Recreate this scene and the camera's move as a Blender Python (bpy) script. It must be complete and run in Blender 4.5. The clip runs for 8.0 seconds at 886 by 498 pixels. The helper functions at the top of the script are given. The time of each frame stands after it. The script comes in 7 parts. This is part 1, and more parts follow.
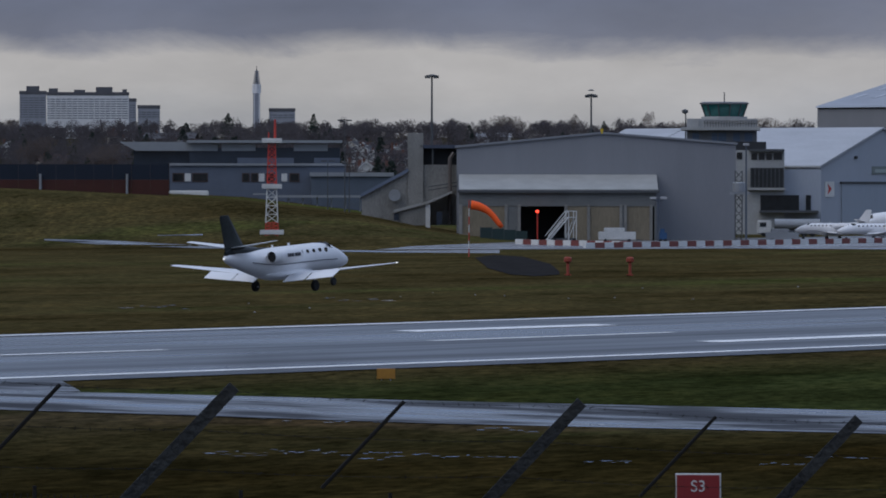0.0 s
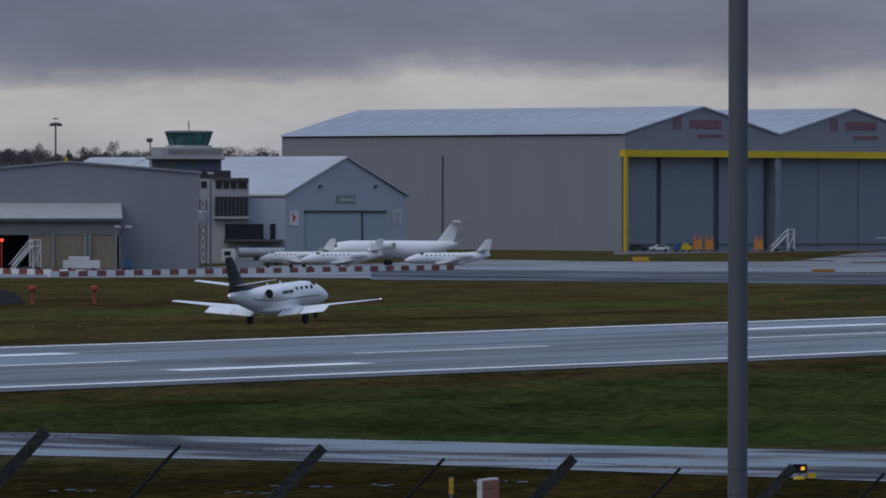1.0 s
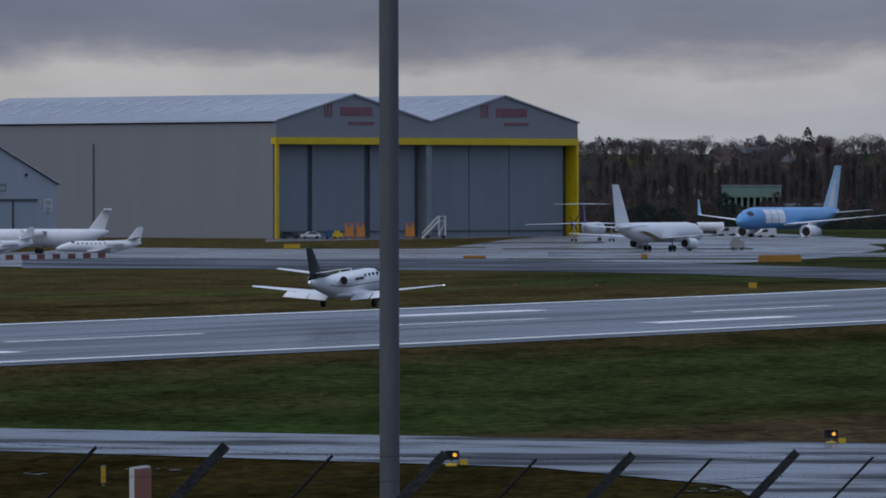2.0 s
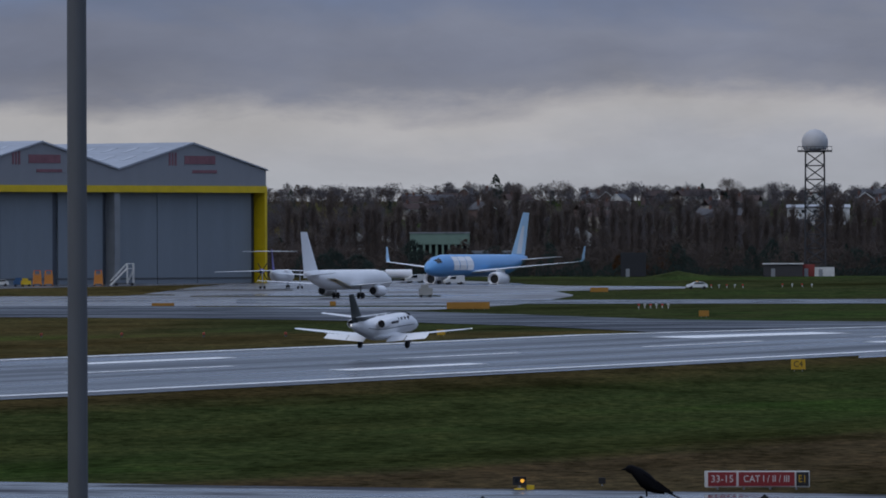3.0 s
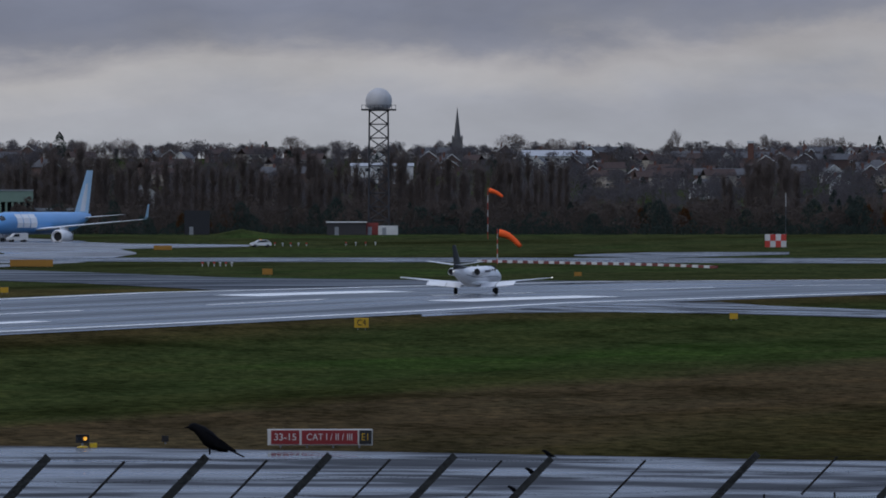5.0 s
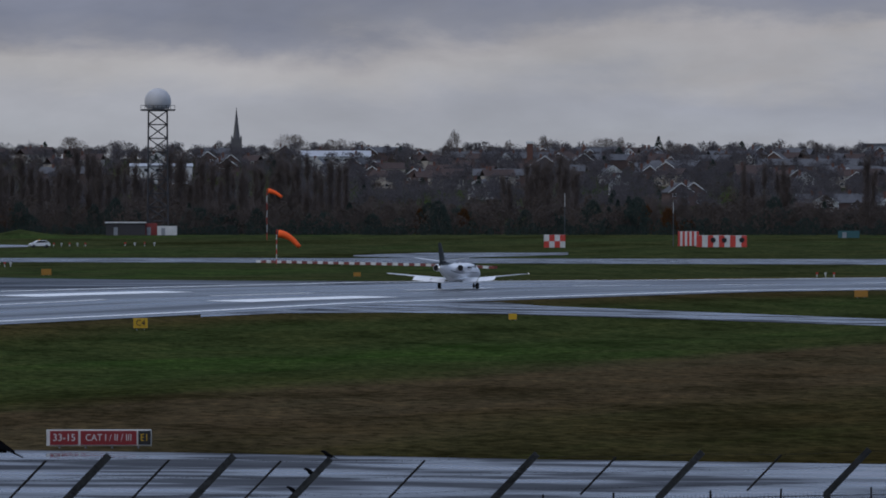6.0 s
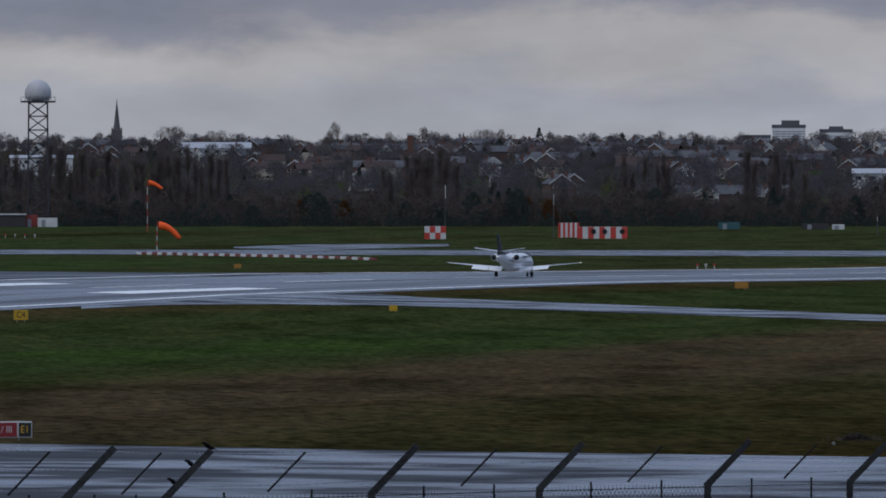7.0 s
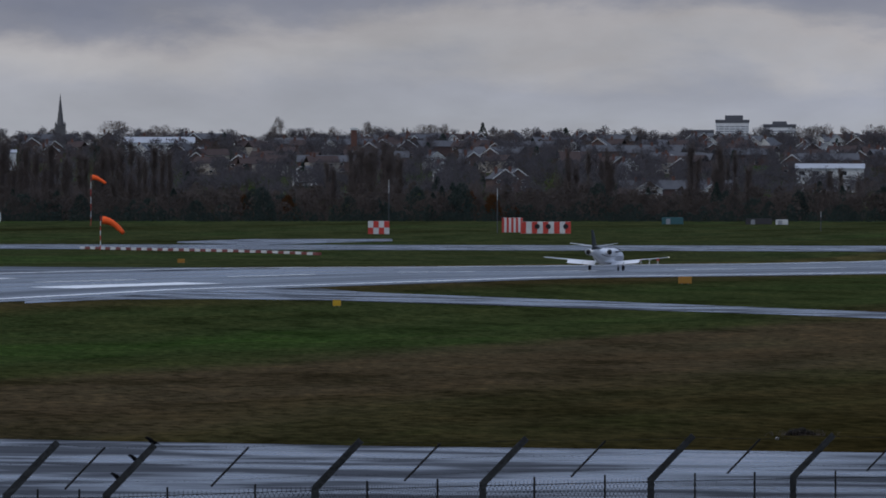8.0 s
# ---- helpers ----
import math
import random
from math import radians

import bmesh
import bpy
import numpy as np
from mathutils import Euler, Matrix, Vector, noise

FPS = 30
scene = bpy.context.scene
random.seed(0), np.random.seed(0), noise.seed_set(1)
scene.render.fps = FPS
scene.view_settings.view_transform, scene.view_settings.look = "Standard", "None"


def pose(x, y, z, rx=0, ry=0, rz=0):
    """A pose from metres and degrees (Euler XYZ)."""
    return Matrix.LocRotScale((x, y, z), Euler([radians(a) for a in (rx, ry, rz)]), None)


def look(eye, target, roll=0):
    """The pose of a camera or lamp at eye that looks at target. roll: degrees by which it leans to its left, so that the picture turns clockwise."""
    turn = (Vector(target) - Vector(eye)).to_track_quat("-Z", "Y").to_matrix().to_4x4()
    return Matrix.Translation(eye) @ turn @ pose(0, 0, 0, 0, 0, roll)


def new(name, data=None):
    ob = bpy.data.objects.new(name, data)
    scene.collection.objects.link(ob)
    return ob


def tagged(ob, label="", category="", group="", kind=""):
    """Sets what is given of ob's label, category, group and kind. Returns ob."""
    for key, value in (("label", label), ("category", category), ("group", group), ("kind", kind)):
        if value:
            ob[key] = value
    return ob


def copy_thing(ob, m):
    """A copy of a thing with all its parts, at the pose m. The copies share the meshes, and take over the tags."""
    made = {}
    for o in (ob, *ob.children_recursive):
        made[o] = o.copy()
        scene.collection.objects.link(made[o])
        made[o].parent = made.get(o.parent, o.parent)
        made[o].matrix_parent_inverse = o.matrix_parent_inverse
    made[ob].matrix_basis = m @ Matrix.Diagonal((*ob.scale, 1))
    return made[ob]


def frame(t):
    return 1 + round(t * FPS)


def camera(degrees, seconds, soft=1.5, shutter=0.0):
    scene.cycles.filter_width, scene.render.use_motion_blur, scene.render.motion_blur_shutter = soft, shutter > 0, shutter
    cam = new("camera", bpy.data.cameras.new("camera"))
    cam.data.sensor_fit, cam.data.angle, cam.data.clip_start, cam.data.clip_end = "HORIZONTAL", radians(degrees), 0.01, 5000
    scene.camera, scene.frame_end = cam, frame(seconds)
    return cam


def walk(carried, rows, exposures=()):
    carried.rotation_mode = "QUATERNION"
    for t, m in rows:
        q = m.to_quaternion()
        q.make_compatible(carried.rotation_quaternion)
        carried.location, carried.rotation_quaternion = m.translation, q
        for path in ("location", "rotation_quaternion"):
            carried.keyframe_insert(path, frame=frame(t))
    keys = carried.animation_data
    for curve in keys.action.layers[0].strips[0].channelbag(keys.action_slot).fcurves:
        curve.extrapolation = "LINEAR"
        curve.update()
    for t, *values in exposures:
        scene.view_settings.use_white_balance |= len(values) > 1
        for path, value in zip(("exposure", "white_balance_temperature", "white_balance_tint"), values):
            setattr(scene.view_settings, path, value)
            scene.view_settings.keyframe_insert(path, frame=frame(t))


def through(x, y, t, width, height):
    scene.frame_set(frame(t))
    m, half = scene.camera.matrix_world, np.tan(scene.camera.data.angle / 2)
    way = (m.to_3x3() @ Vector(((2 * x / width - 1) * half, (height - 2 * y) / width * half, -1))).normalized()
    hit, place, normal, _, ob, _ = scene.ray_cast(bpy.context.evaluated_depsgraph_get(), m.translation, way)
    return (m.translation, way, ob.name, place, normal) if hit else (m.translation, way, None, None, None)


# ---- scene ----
# Bearings u and elevations e are pixels of the camera's view, 14500 to the radian.
# North (+Y) is the runway's heading; the eye stands at the origin, 10.3 m above the runway.
# Things are placed by these values to fit the camera's view.
FOCAL_PX, NORTH, EYE = 14500.0, 7643.0, 10.3
cam = camera(2 * math.degrees(math.atan(784 / FOCAL_PX)), 8.0, soft=1.8)


def aim(u, e, lean):
    """The pose of the camera on its tripod: bearing, elevation, lean."""
    a, b = (u - NORTH) / FOCAL_PX, e / FOCAL_PX
    way = Vector((math.sin(a) * math.cos(b), math.cos(a) * math.cos(b), math.sin(b)))
    return look((0, 0, EYE), Vector((0, 0, EYE)) + way * 100, lean)


walk(cam, [(t, aim(u, e, r)) for t, u, e, r in (
    (0.0, 0.0, -120.2, 0.065), (0.5, 519.7, -112.0, 0.12), (1.0, 947.3, -68.0, 0.1), (1.5, 1289.8, -83.0, 0.0),
    (2.0, 1564.2, -90.3, -0.112), (2.2, 1701.0, -81.0, -0.15), (3.3, 2189.6, -3.7, -0.138), (3.5, 2222.4, -21.9, -0.108),
    (4.0, 2437.8, -53.5, 0.08), (4.5, 2677.2, -84.8, 0.045), (4.7, 2766.7, -86.3, 0.023), (5.8, 3195.9, -77.6, 0.003),
    (6.0, 3278.5, -82.4, 0.02), (6.5, 3381.8, -95.7, -0.005), (7.0, 3489.9, -97.3, -0.005), (7.5, 3574.2, -100.3, 0.014),
    (8.0, 3589.8, -106.4, 0.03))])

# ---- sky and light ----
SUN_AZ, SUN_EL = radians(-150), radians(48)      # spread by the clouds, high over the camera's shoulder


def make_world():
    w = bpy.data.worlds.new("sky")
    scene.world = w
    w.use_nodes = True
    nt = w.node_tree
    nt.nodes.clear()
    N, L = nt.nodes.new, nt.links.new
    out, bg = N("ShaderNodeOutputWorld"), N("ShaderNodeBackground")
    sky = N("ShaderNodeTexSky")
    sky.sky_type, sky.sun_disc = "NISHITA", False
    sky.sun_elevation, sky.sun_rotation = SUN_EL, SUN_AZ
    tc = N("ShaderNodeTexCoord")
    sep = N("ShaderNodeSeparateXYZ")
    L(tc.outputs["Generated"], sep.inputs[0])

    def maths(op, a, b=None, clamp=False):
        n = N("ShaderNodeMath")
        n.operation, n.use_clamp = op, clamp
        for i, v in enumerate((a, b)):
            if v is None:
                continue
            if isinstance(v, (int, float)):
                n.inputs[i].default_value = v
            else:
                L(v, n.inputs[i])
        return n.outputs[0]

    def noise_at(sx, sz, detail, rough, off=0.0, dist=0.0):
        mp = N("ShaderNodeMapping")
        mp.inputs["Scale"].default_value = (sx, sx, sz)
        mp.inputs["Location"].default_value = (off, off * 0.7, off * 0.3)
        L(tc.outputs["Generated"], mp.inputs[0])
        n = N("ShaderNodeTexNoise")
        n.inputs["Scale"].default_value, n.inputs["Detail"].default_value = 1.0, detail
        n.inputs["Roughness"].default_value, n.inputs["Distortion"].default_value = rough, dist
        L(mp.outputs[0], n.inputs["Vector"])
        return n.outputs["Fac"]
    big = noise_at(24, 75, 7, 0.55, 3.1, 0.2)
    fine = noise_at(75, 190, 9, 0.64, 7.7, 0.5)
    soft = noise_at(9, 34, 4, 0.55, 1.3, 0.3)
    wisp = noise_at(45, 110, 7, 0.55, 5.2, 0.2)
    centred = lambda v, k: maths("MULTIPLY", maths("SUBTRACT", v, 0.5), k)
    # how far the view has swung from the town (0) to the hill (1)
    swing = maths("DIVIDE", maths("ADD", sep.outputs[0], 0.5), 0.26, True)
    # height of the cloud deck's ragged edge: level and sharp over the town, torn over the hill
    torn = maths("ADD", 0.009, maths("MULTIPLY", swing, 0.013))
    edge = maths("ADD", maths("MULTIPLY", maths("SUBTRACT", big, 0.5), torn), centred(fine, 0.0035))
    lift = maths("MULTIPLY", swing, -0.0028)
    el = maths("ADD", maths("ADD", sep.outputs[2], edge), lift)

    def tones(stops):
        r = N("ShaderNodeValToRGB")
        L(maths("MULTIPLY", el, 10.0, True), r.inputs[0])
        c = r.color_ramp
        c.elements[0].position, c.elements[0].color = stops[0][0], (*stops[0][1], 1)
        c.elements[1].position, c.elements[1].color = stops[-1][0], (*stops[-1][1], 1)
        for p, k in stops[1:-1]:
            c.elements.new(p).color = (*k, 1)
        return r.outputs[0]
    high = ((0.31, (0.12, 0.177, 0.315)), (0.45, (0.148, 0.228, 0.405)), (0.7, (0.195, 0.265, 0.43)), (1.0, (0.245, 0.31, 0.455)))
    town_sky = tones(((0.0, (0.36, 0.375, 0.42)), (0.06, (0.40, 0.41, 0.44)), (0.11, (0.46, 0.455, 0.465)), (0.148, (0.47, 0.46, 0.465)), (0.162, (0.30, 0.305, 0.345)), (0.18, (0.165, 0.183, 0.25)),
                      (0.21, (0.148, 0.169, 0.242)), (0.25, (0.15, 0.174, 0.255))) + high)
    hill_sky = tones(((0.0, (0.37, 0.38, 0.42)), (0.06, (0.372, 0.395, 0.458)), (0.10, (0.345, 0.367, 0.44)), (0.135, (0.412, 0.415, 0.452)), (0.162, (0.41, 0.40, 0.425)), (0.188, (0.265, 0.277, 0.338)),
                      (0.215, (0.225, 0.243, 0.318)), (0.245, (0.245, 0.262, 0.335)), (0.28, (0.185, 0.21, 0.3))) + high[1:])
    both = N("ShaderNodeMix")
    both.data_type = "RGBA"
    L(swing, both.inputs["Factor"])
    L(town_sky, both.inputs["A"])
    L(hill_sky, both.inputs["B"])
    # billows within the deck
    vary = maths("ADD", maths("ADD", centred(soft, 0.6), centred(wisp, 0.5)), centred(fine, 0.12))
    vary = maths("ADD", 1.02, vary)
    mul = N("ShaderNodeMix")
    mul.data_type, mul.blend_type = "RGBA", "MULTIPLY"
    mul.inputs["Factor"].default_value = 1.0
    L(both.outputs["Result"], mul.inputs["A"])
    L(vary, mul.inputs["B"])
    # overcast: brighter towards the zenith
    zen = N("ShaderNodeMapRange")
    zen.inputs["From Min"].default_value, zen.inputs["From Max"].default_value = 0.06, 0.8
    zen.inputs["To Min"].default_value, zen.inputs["To Max"].default_value = 1.0, 1.95
    L(sep.outputs[2], zen.inputs[0])
    mul2 = N("ShaderNodeMix")
    mul2.data_type, mul2.blend_type = "RGBA", "MULTIPLY"
    mul2.inputs["Factor"].default_value = 1.0
    L(mul.outputs["Result"], mul2.inputs["A"])
    L(zen.outputs[0], mul2.inputs["B"])
    # a little of the clear sky above shows through the cloud
    dim = N("ShaderNodeMix")
    dim.data_type, dim.blend_type = "RGBA", "MULTIPLY"
    dim.inputs["Factor"].default_value = 1.0
    dim.inputs["B"].default_value = (0.05, 0.05, 0.05, 1)
    L(sky.outputs[0], dim.inputs["A"])
    mix = N("ShaderNodeMix")
    mix.data_type = "RGBA"
    mix.inputs["Factor"].default_value = 0.93
    L(dim.outputs["Result"], mix.inputs["A"])
    L(mul2.outputs["Result"], mix.inputs["B"])
    L(mix.outputs["Result"], bg.inputs[0])
    bg.inputs[1].default_value = 1.0
    L(bg.outputs[0], out.inputs[0])


make_world()
sun = new("sun", bpy.data.lights.new("sun", "SUN"))
sun.data.energy, sun.data.angle, sun.data.color = 0.75, radians(50), (1.0, 0.93, 0.83)
sun.matrix_world = look((600 * math.sin(SUN_AZ), 600 * math.cos(SUN_AZ), 600 * math.tan(SUN_EL)), (0, 0, 0))
scene.view_settings.exposure = -0.08

# ---- materials ----
MATS = {}


def mat(name, color, rough=0.7, metal=0.0, vary=0.12, scale=1.0, bump=0.0, stretch=(1, 1, 1), spec=0.5, island=0.0, other=None, glow=0.0, coord="Object"):
    """A surface: base colour with variation at two scales, streaks by stretch, roughness and relief."""
    if name in MATS:
        return MATS[name]
    m = bpy.data.materials.new(name)
    m.use_nodes = True
    nt = m.node_tree
    b = nt.nodes["Principled BSDF"]
    N, L = nt.nodes.new, nt.links.new
    tc, mp = N("ShaderNodeTexCoord"), N("ShaderNodeMapping")
    mp.inputs["Scale"].default_value = stretch
    L(tc.outputs[coord], mp.inputs[0])
    n1, n2 = N("ShaderNodeTexNoise"), N("ShaderNodeTexNoise")
    for n, sc in ((n1, 0.35 * scale), (n2, 5.0 * scale)):
        n.inputs["Scale"].default_value, n.inputs["Detail"].default_value = sc, 5
        L(mp.outputs[0], n.inputs["Vector"])
    add = N("ShaderNodeMath")
    add.operation = "ADD"
    L(n1.outputs["Fac"], add.inputs[0])
    L(n2.outputs["Fac"], add.inputs[1])
    mr = N("ShaderNodeMapRange")
    mr.inputs["From Min"].default_value, mr.inputs["From Max"].default_value = 0.7, 1.3
    L(add.outputs[0], mr.inputs[0])
    mix = N("ShaderNodeMix")
    mix.data_type = "RGBA"
    c = Vector(color)
    lo = other if other else tuple(c * (1 - vary))
    hi = tuple(color) if other else tuple(min(1.0, v * (1 + vary)) for v in c)
    mix.inputs["A"].default_value, mix.inputs["B"].default_value = (*lo, 1), (*hi, 1)
    L(mr.outputs[0], mix.inputs["Factor"])
    colour = mix.outputs["Result"]
    if island:
        geo, oi, a2 = N("ShaderNodeNewGeometry"), N("ShaderNodeObjectInfo"), N("ShaderNodeMath")
        a2.operation = "ADD"
        L(geo.outputs["Random Per Island"], a2.inputs[0])
        L(oi.outputs["Random"], a2.inputs[1])
        m2 = N("ShaderNodeMapRange")
        m2.inputs["From Max"].default_value = 2.0
        m2.inputs["To Min"].default_value, m2.inputs["To Max"].default_value = 1 - island, 1 + island
        L(a2.outputs[0], m2.inputs[0])
        k = N("ShaderNodeMix")
        k.data_type, k.blend_type = "RGBA", "MULTIPLY"
        k.inputs["Factor"].default_value = 1.0
        L(colour, k.inputs["A"])
        L(m2.outputs[0], k.inputs["B"])
        colour = k.outputs["Result"]
    L(colour, b.inputs["Base Color"])
    r = N("ShaderNodeMapRange")
    r.inputs["To Min"].default_value, r.inputs["To Max"].default_value = max(0.02, rough * 0.85), min(1.0, rough * 1.15)
    L(n2.outputs["Fac"], r.inputs[0])
    L(r.outputs[0], b.inputs["Roughness"])
    b.inputs["Metallic"].default_value = metal
    b.inputs["Specular IOR Level"].default_value = spec
    if bump:
        bp = N("ShaderNodeBump")
        bp.inputs["Strength"].default_value, bp.inputs["Distance"].default_value = bump, 0.05
        L(n2.outputs["Fac"], bp.inputs["Height"])
        L(bp.outputs[0], b.inputs["Normal"])
    if glow:
        b.inputs["Emission Color"].default_value, b.inputs["Emission Strength"].default_value = (*color, 1), glow
    MATS[name] = m
    return m


def ground_material():
    """Winter grass: green swards, browned bands along the runway, muddy patches, tufts."""
    m = bpy.data.materials.new("winter_grass")
    m.use_nodes = True
    nt = m.node_tree
    b = nt.nodes["Principled BSDF"]
    N, L = nt.nodes.new, nt.links.new
    tc = N("ShaderNodeTexCoord")

    def tex(scale, stretch, detail=6, rough=0.6, turn=0.0):
        mp, n = N("ShaderNodeMapping"), N("ShaderNodeTexNoise")
        mp.vector_type = "TEXTURE"
        mp.inputs["Scale"].default_value = [1 / v for v in stretch]
        mp.inputs["Rotation"].default_value = (0, 0, turn)
        L(tc.outputs["Object"], mp.inputs[0])
        n.inputs["Scale"].default_value, n.inputs["Detail"].default_value, n.inputs["Roughness"].default_value = scale, detail, rough
        L(mp.outputs[0], n.inputs["Vector"])
        return n.outputs["Fac"]

    def ramp(fac, stops):
        r = N("ShaderNodeValToRGB")
        r.color_ramp.elements[0].position, r.color_ramp.elements[0].color = stops[0][0], (*stops[0][1], 1)
        r.color_ramp.elements[1].position, r.color_ramp.elements[1].color = stops[-1][0], (*stops[-1][1], 1)
        for p, c in stops[1:-1]:
            r.color_ramp.elements.new(p).color = (*c, 1)
        L(fac, r.inputs[0])
        return r.outputs[0]
    # mown bands run along the runway: olive verge, green sward, browned strip, olive again
    sep, wob, off = N("ShaderNodeSeparateXYZ"), N("ShaderNodeMath"), N("ShaderNodeMapRange")
    L(tc.outputs["Object"], sep.inputs[0])
    wob.operation = "MULTIPLY_ADD"
    L(tex(0.03, (1, 0.25, 1), 6, 0.6), wob.inputs[0])
    wob.inputs[1].default_value = 46.0
    L(sep.outputs[0], wob.inputs[2])
    # south of the link taxiway the verge is rough olive and brown
    low, both = N("ShaderNodeMapRange"), N("ShaderNodeMath")
    low.inputs["From Min"].default_value, low.inputs["From Max"].default_value = 345.0, 385.0
    low.inputs["To Min"].default_value, low.inputs["To Max"].default_value = 85.0, 0.0
    L(sep.outputs[1], low.inputs[0])
    both.operation = "ADD"
    L(wob.outputs[0], both.inputs[0])
    L(low.outputs[0], both.inputs[1])
    least = N("ShaderNodeMath")
    least.operation = "MAXIMUM"
    L(both.outputs[0], least.inputs[0])
    least.inputs[1].default_value = -372.0
    # beyond the runway the far grass turns green to the north
    side, north, shift, whole = N("ShaderNodeMapRange"), N("ShaderNodeMapRange"), N("ShaderNodeMath"), N("ShaderNodeMath")
    side.inputs["From Min"].default_value, side.inputs["From Max"].default_value = -325.0, -300.0
    side.inputs["To Min"].default_value, side.inputs["To Max"].default_value = 1.0, 0.0
    north.inputs["From Min"].default_value, north.inputs["From Max"].default_value = -45.0, 35.0
    north.inputs["To Min"].default_value, north.inputs["To Max"].default_value = 0.0, -130.0
    L(sep.outputs[0], side.inputs[0])
    line = N("ShaderNodeMath")
    line.operation = "MULTIPLY_ADD"
    L(sep.outputs[1], line.inputs[0])
    line.inputs[1].default_value = 0.4
    L(sep.outputs[0], line.inputs[2])
    L(line.outputs[0], north.inputs[0])
    shift.operation, whole.operation = "MULTIPLY", "ADD"
    L(side.outputs[0], shift.inputs[0])
    L(north.outputs[0], shift.inputs[1])
    L(least.outputs[0], whole.inputs[0])
    L(shift.outputs[0], whole.inputs[1])
    off.inputs["From Min"].default_value, off.inputs["From Max"].default_value = -430.0 + 23, -90.0 + 23
    L(whole.outputs[0], off.inputs[0])
    olive, green, brown = (0.052, 0.044, 0.02), (0.035, 0.046, 0.017), (0.062, 0.049, 0.028)
    at = lambda x: (x + 430) / 340
    bands = ramp(off.outputs[0], ((0.0, (0.04, 0.05, 0.021)), (at(-415), (0.046, 0.05, 0.022)), (at(-395), (0.068, 0.058, 0.026)), (at(-330), (0.066, 0.056, 0.025)), (at(-300), olive), (at(-250), olive), (at(-232), green), (at(-178), green), (at(-166), brown), (at(-138), brown), (at(-126), (0.042, 0.037, 0.017)), (1.0, (0.03, 0.025, 0.0095))))
    tuft = ramp(tex(1.1, (1, 0.3, 1), 9, 0.76, 0.36), ((0.34, (0.3, 0.3, 0.28)), (0.5, (0.92, 0.92, 0.9)), (0.68, (1.75, 1.62, 1.4))))
    clump = ramp(tex(0.12, (1, 0.3, 1), 7, 0.66, 0.36), ((0.36, (0.6, 0.62, 0.6)), (0.5, (1.0, 1.0, 1.0)), (0.64, (1.3, 1.22, 1.15))))
    broad = ramp(tex(0.022, (1, 0.25, 1), 6, 0.65), ((0.34, (0.6, 0.54, 0.5)), (0.47, (1.05, 0.98, 0.95)), (0.56, (1.0, 1.02, 0.98)), (0.68, (0.95, 1.3, 0.9))))
    col = bands
    for other in (tuft, clump, broad):
        k = N("ShaderNodeMix")
        k.data_type, k.blend_type = "RGBA", "MULTIPLY"
        k.inputs["Factor"].default_value = 1.0
        L(col, k.inputs["A"])
        L(other, k.inputs["B"])
        col = k.outputs["Result"]
    L(col, b.inputs["Base Color"])
    b.inputs["Roughness"].default_value = 0.95
    b.inputs["Specular IOR Level"].default_value = 0.0
    bp = N("ShaderNodeBump")
    bp.inputs["Strength"].default_value, bp.inputs["Distance"].default_value = 0.6, 0.15
    L(tex(2.2, (1, 1, 1), 6, 0.7), bp.inputs["Height"])
    L(bp.outputs[0], b.inputs["Normal"])
    return m


def wet_material(name, color, wet_low, wet_high, stretch, scale=0.05, dry=0.35, wet=0.55):
    """Rain-wet pavement: dark asphalt or concrete with patches of standing water film."""
    m = bpy.data.materials.new(name)
    m.use_nodes = True
    nt = m.node_tree
    b = nt.nodes["Principled BSDF"]
    N, L = nt.nodes.new, nt.links.new
    tc = N("ShaderNodeTexCoord")

    def tex(sc, st, detail=5):
        mp, n = N("ShaderNodeMapping"), N("ShaderNodeTexNoise")
        mp.inputs["Scale"].default_value = st
        L(tc.outputs["Object"], mp.inputs[0])
        n.inputs["Scale"].default_value, n.inputs["Detail"].default_value = sc, detail
        L(mp.outputs[0], n.inputs["Vector"])
        return n.outputs["Fac"]
    film, grit = tex(scale, stretch), tex(0.8, (1, 0.15, 1))
    r = N("ShaderNodeMapRange")
    r.inputs["From Min"].default_value, r.inputs["From Max"].default_value = 0.35, 0.68
    r.inputs["To Min"].default_value, r.inputs["To Max"].default_value = wet_low, wet_high
    L(film, r.inputs[0])
    L(r.outputs[0], b.inputs["Roughness"])
    mix = N("ShaderNodeMix")
    mix.data_type = "RGBA"
    c = Vector(color)
    mix.inputs["A"].default_value, mix.inputs["B"].default_value = (*(c * 0.75), 1), (*(c * 1.25), 1)
    L(grit, mix.inputs["Factor"])
    L(mix.outputs["Result"], b.inputs["Base Color"])
    sp = N("ShaderNodeMapRange")
    sp.inputs["From Min"].default_value, sp.inputs["From Max"].default_value = 0.44, 0.56
    sp.inputs["To Min"].default_value, sp.inputs["To Max"].default_value = wet, dry
    L(film, sp.inputs[0])
    L(sp.outputs[0], b.inputs["Specular IOR Level"])
    bp = N("ShaderNodeBump")
    bp.inputs["Strength"].default_value, bp.inputs["Distance"].default_value = 0.08, 0.02
    L(tex(1.5, (1, 0.3, 1)), bp.inputs["Height"])
    L(bp.outputs[0], b.inputs["Normal"])
    MATS[name] = m
    return m


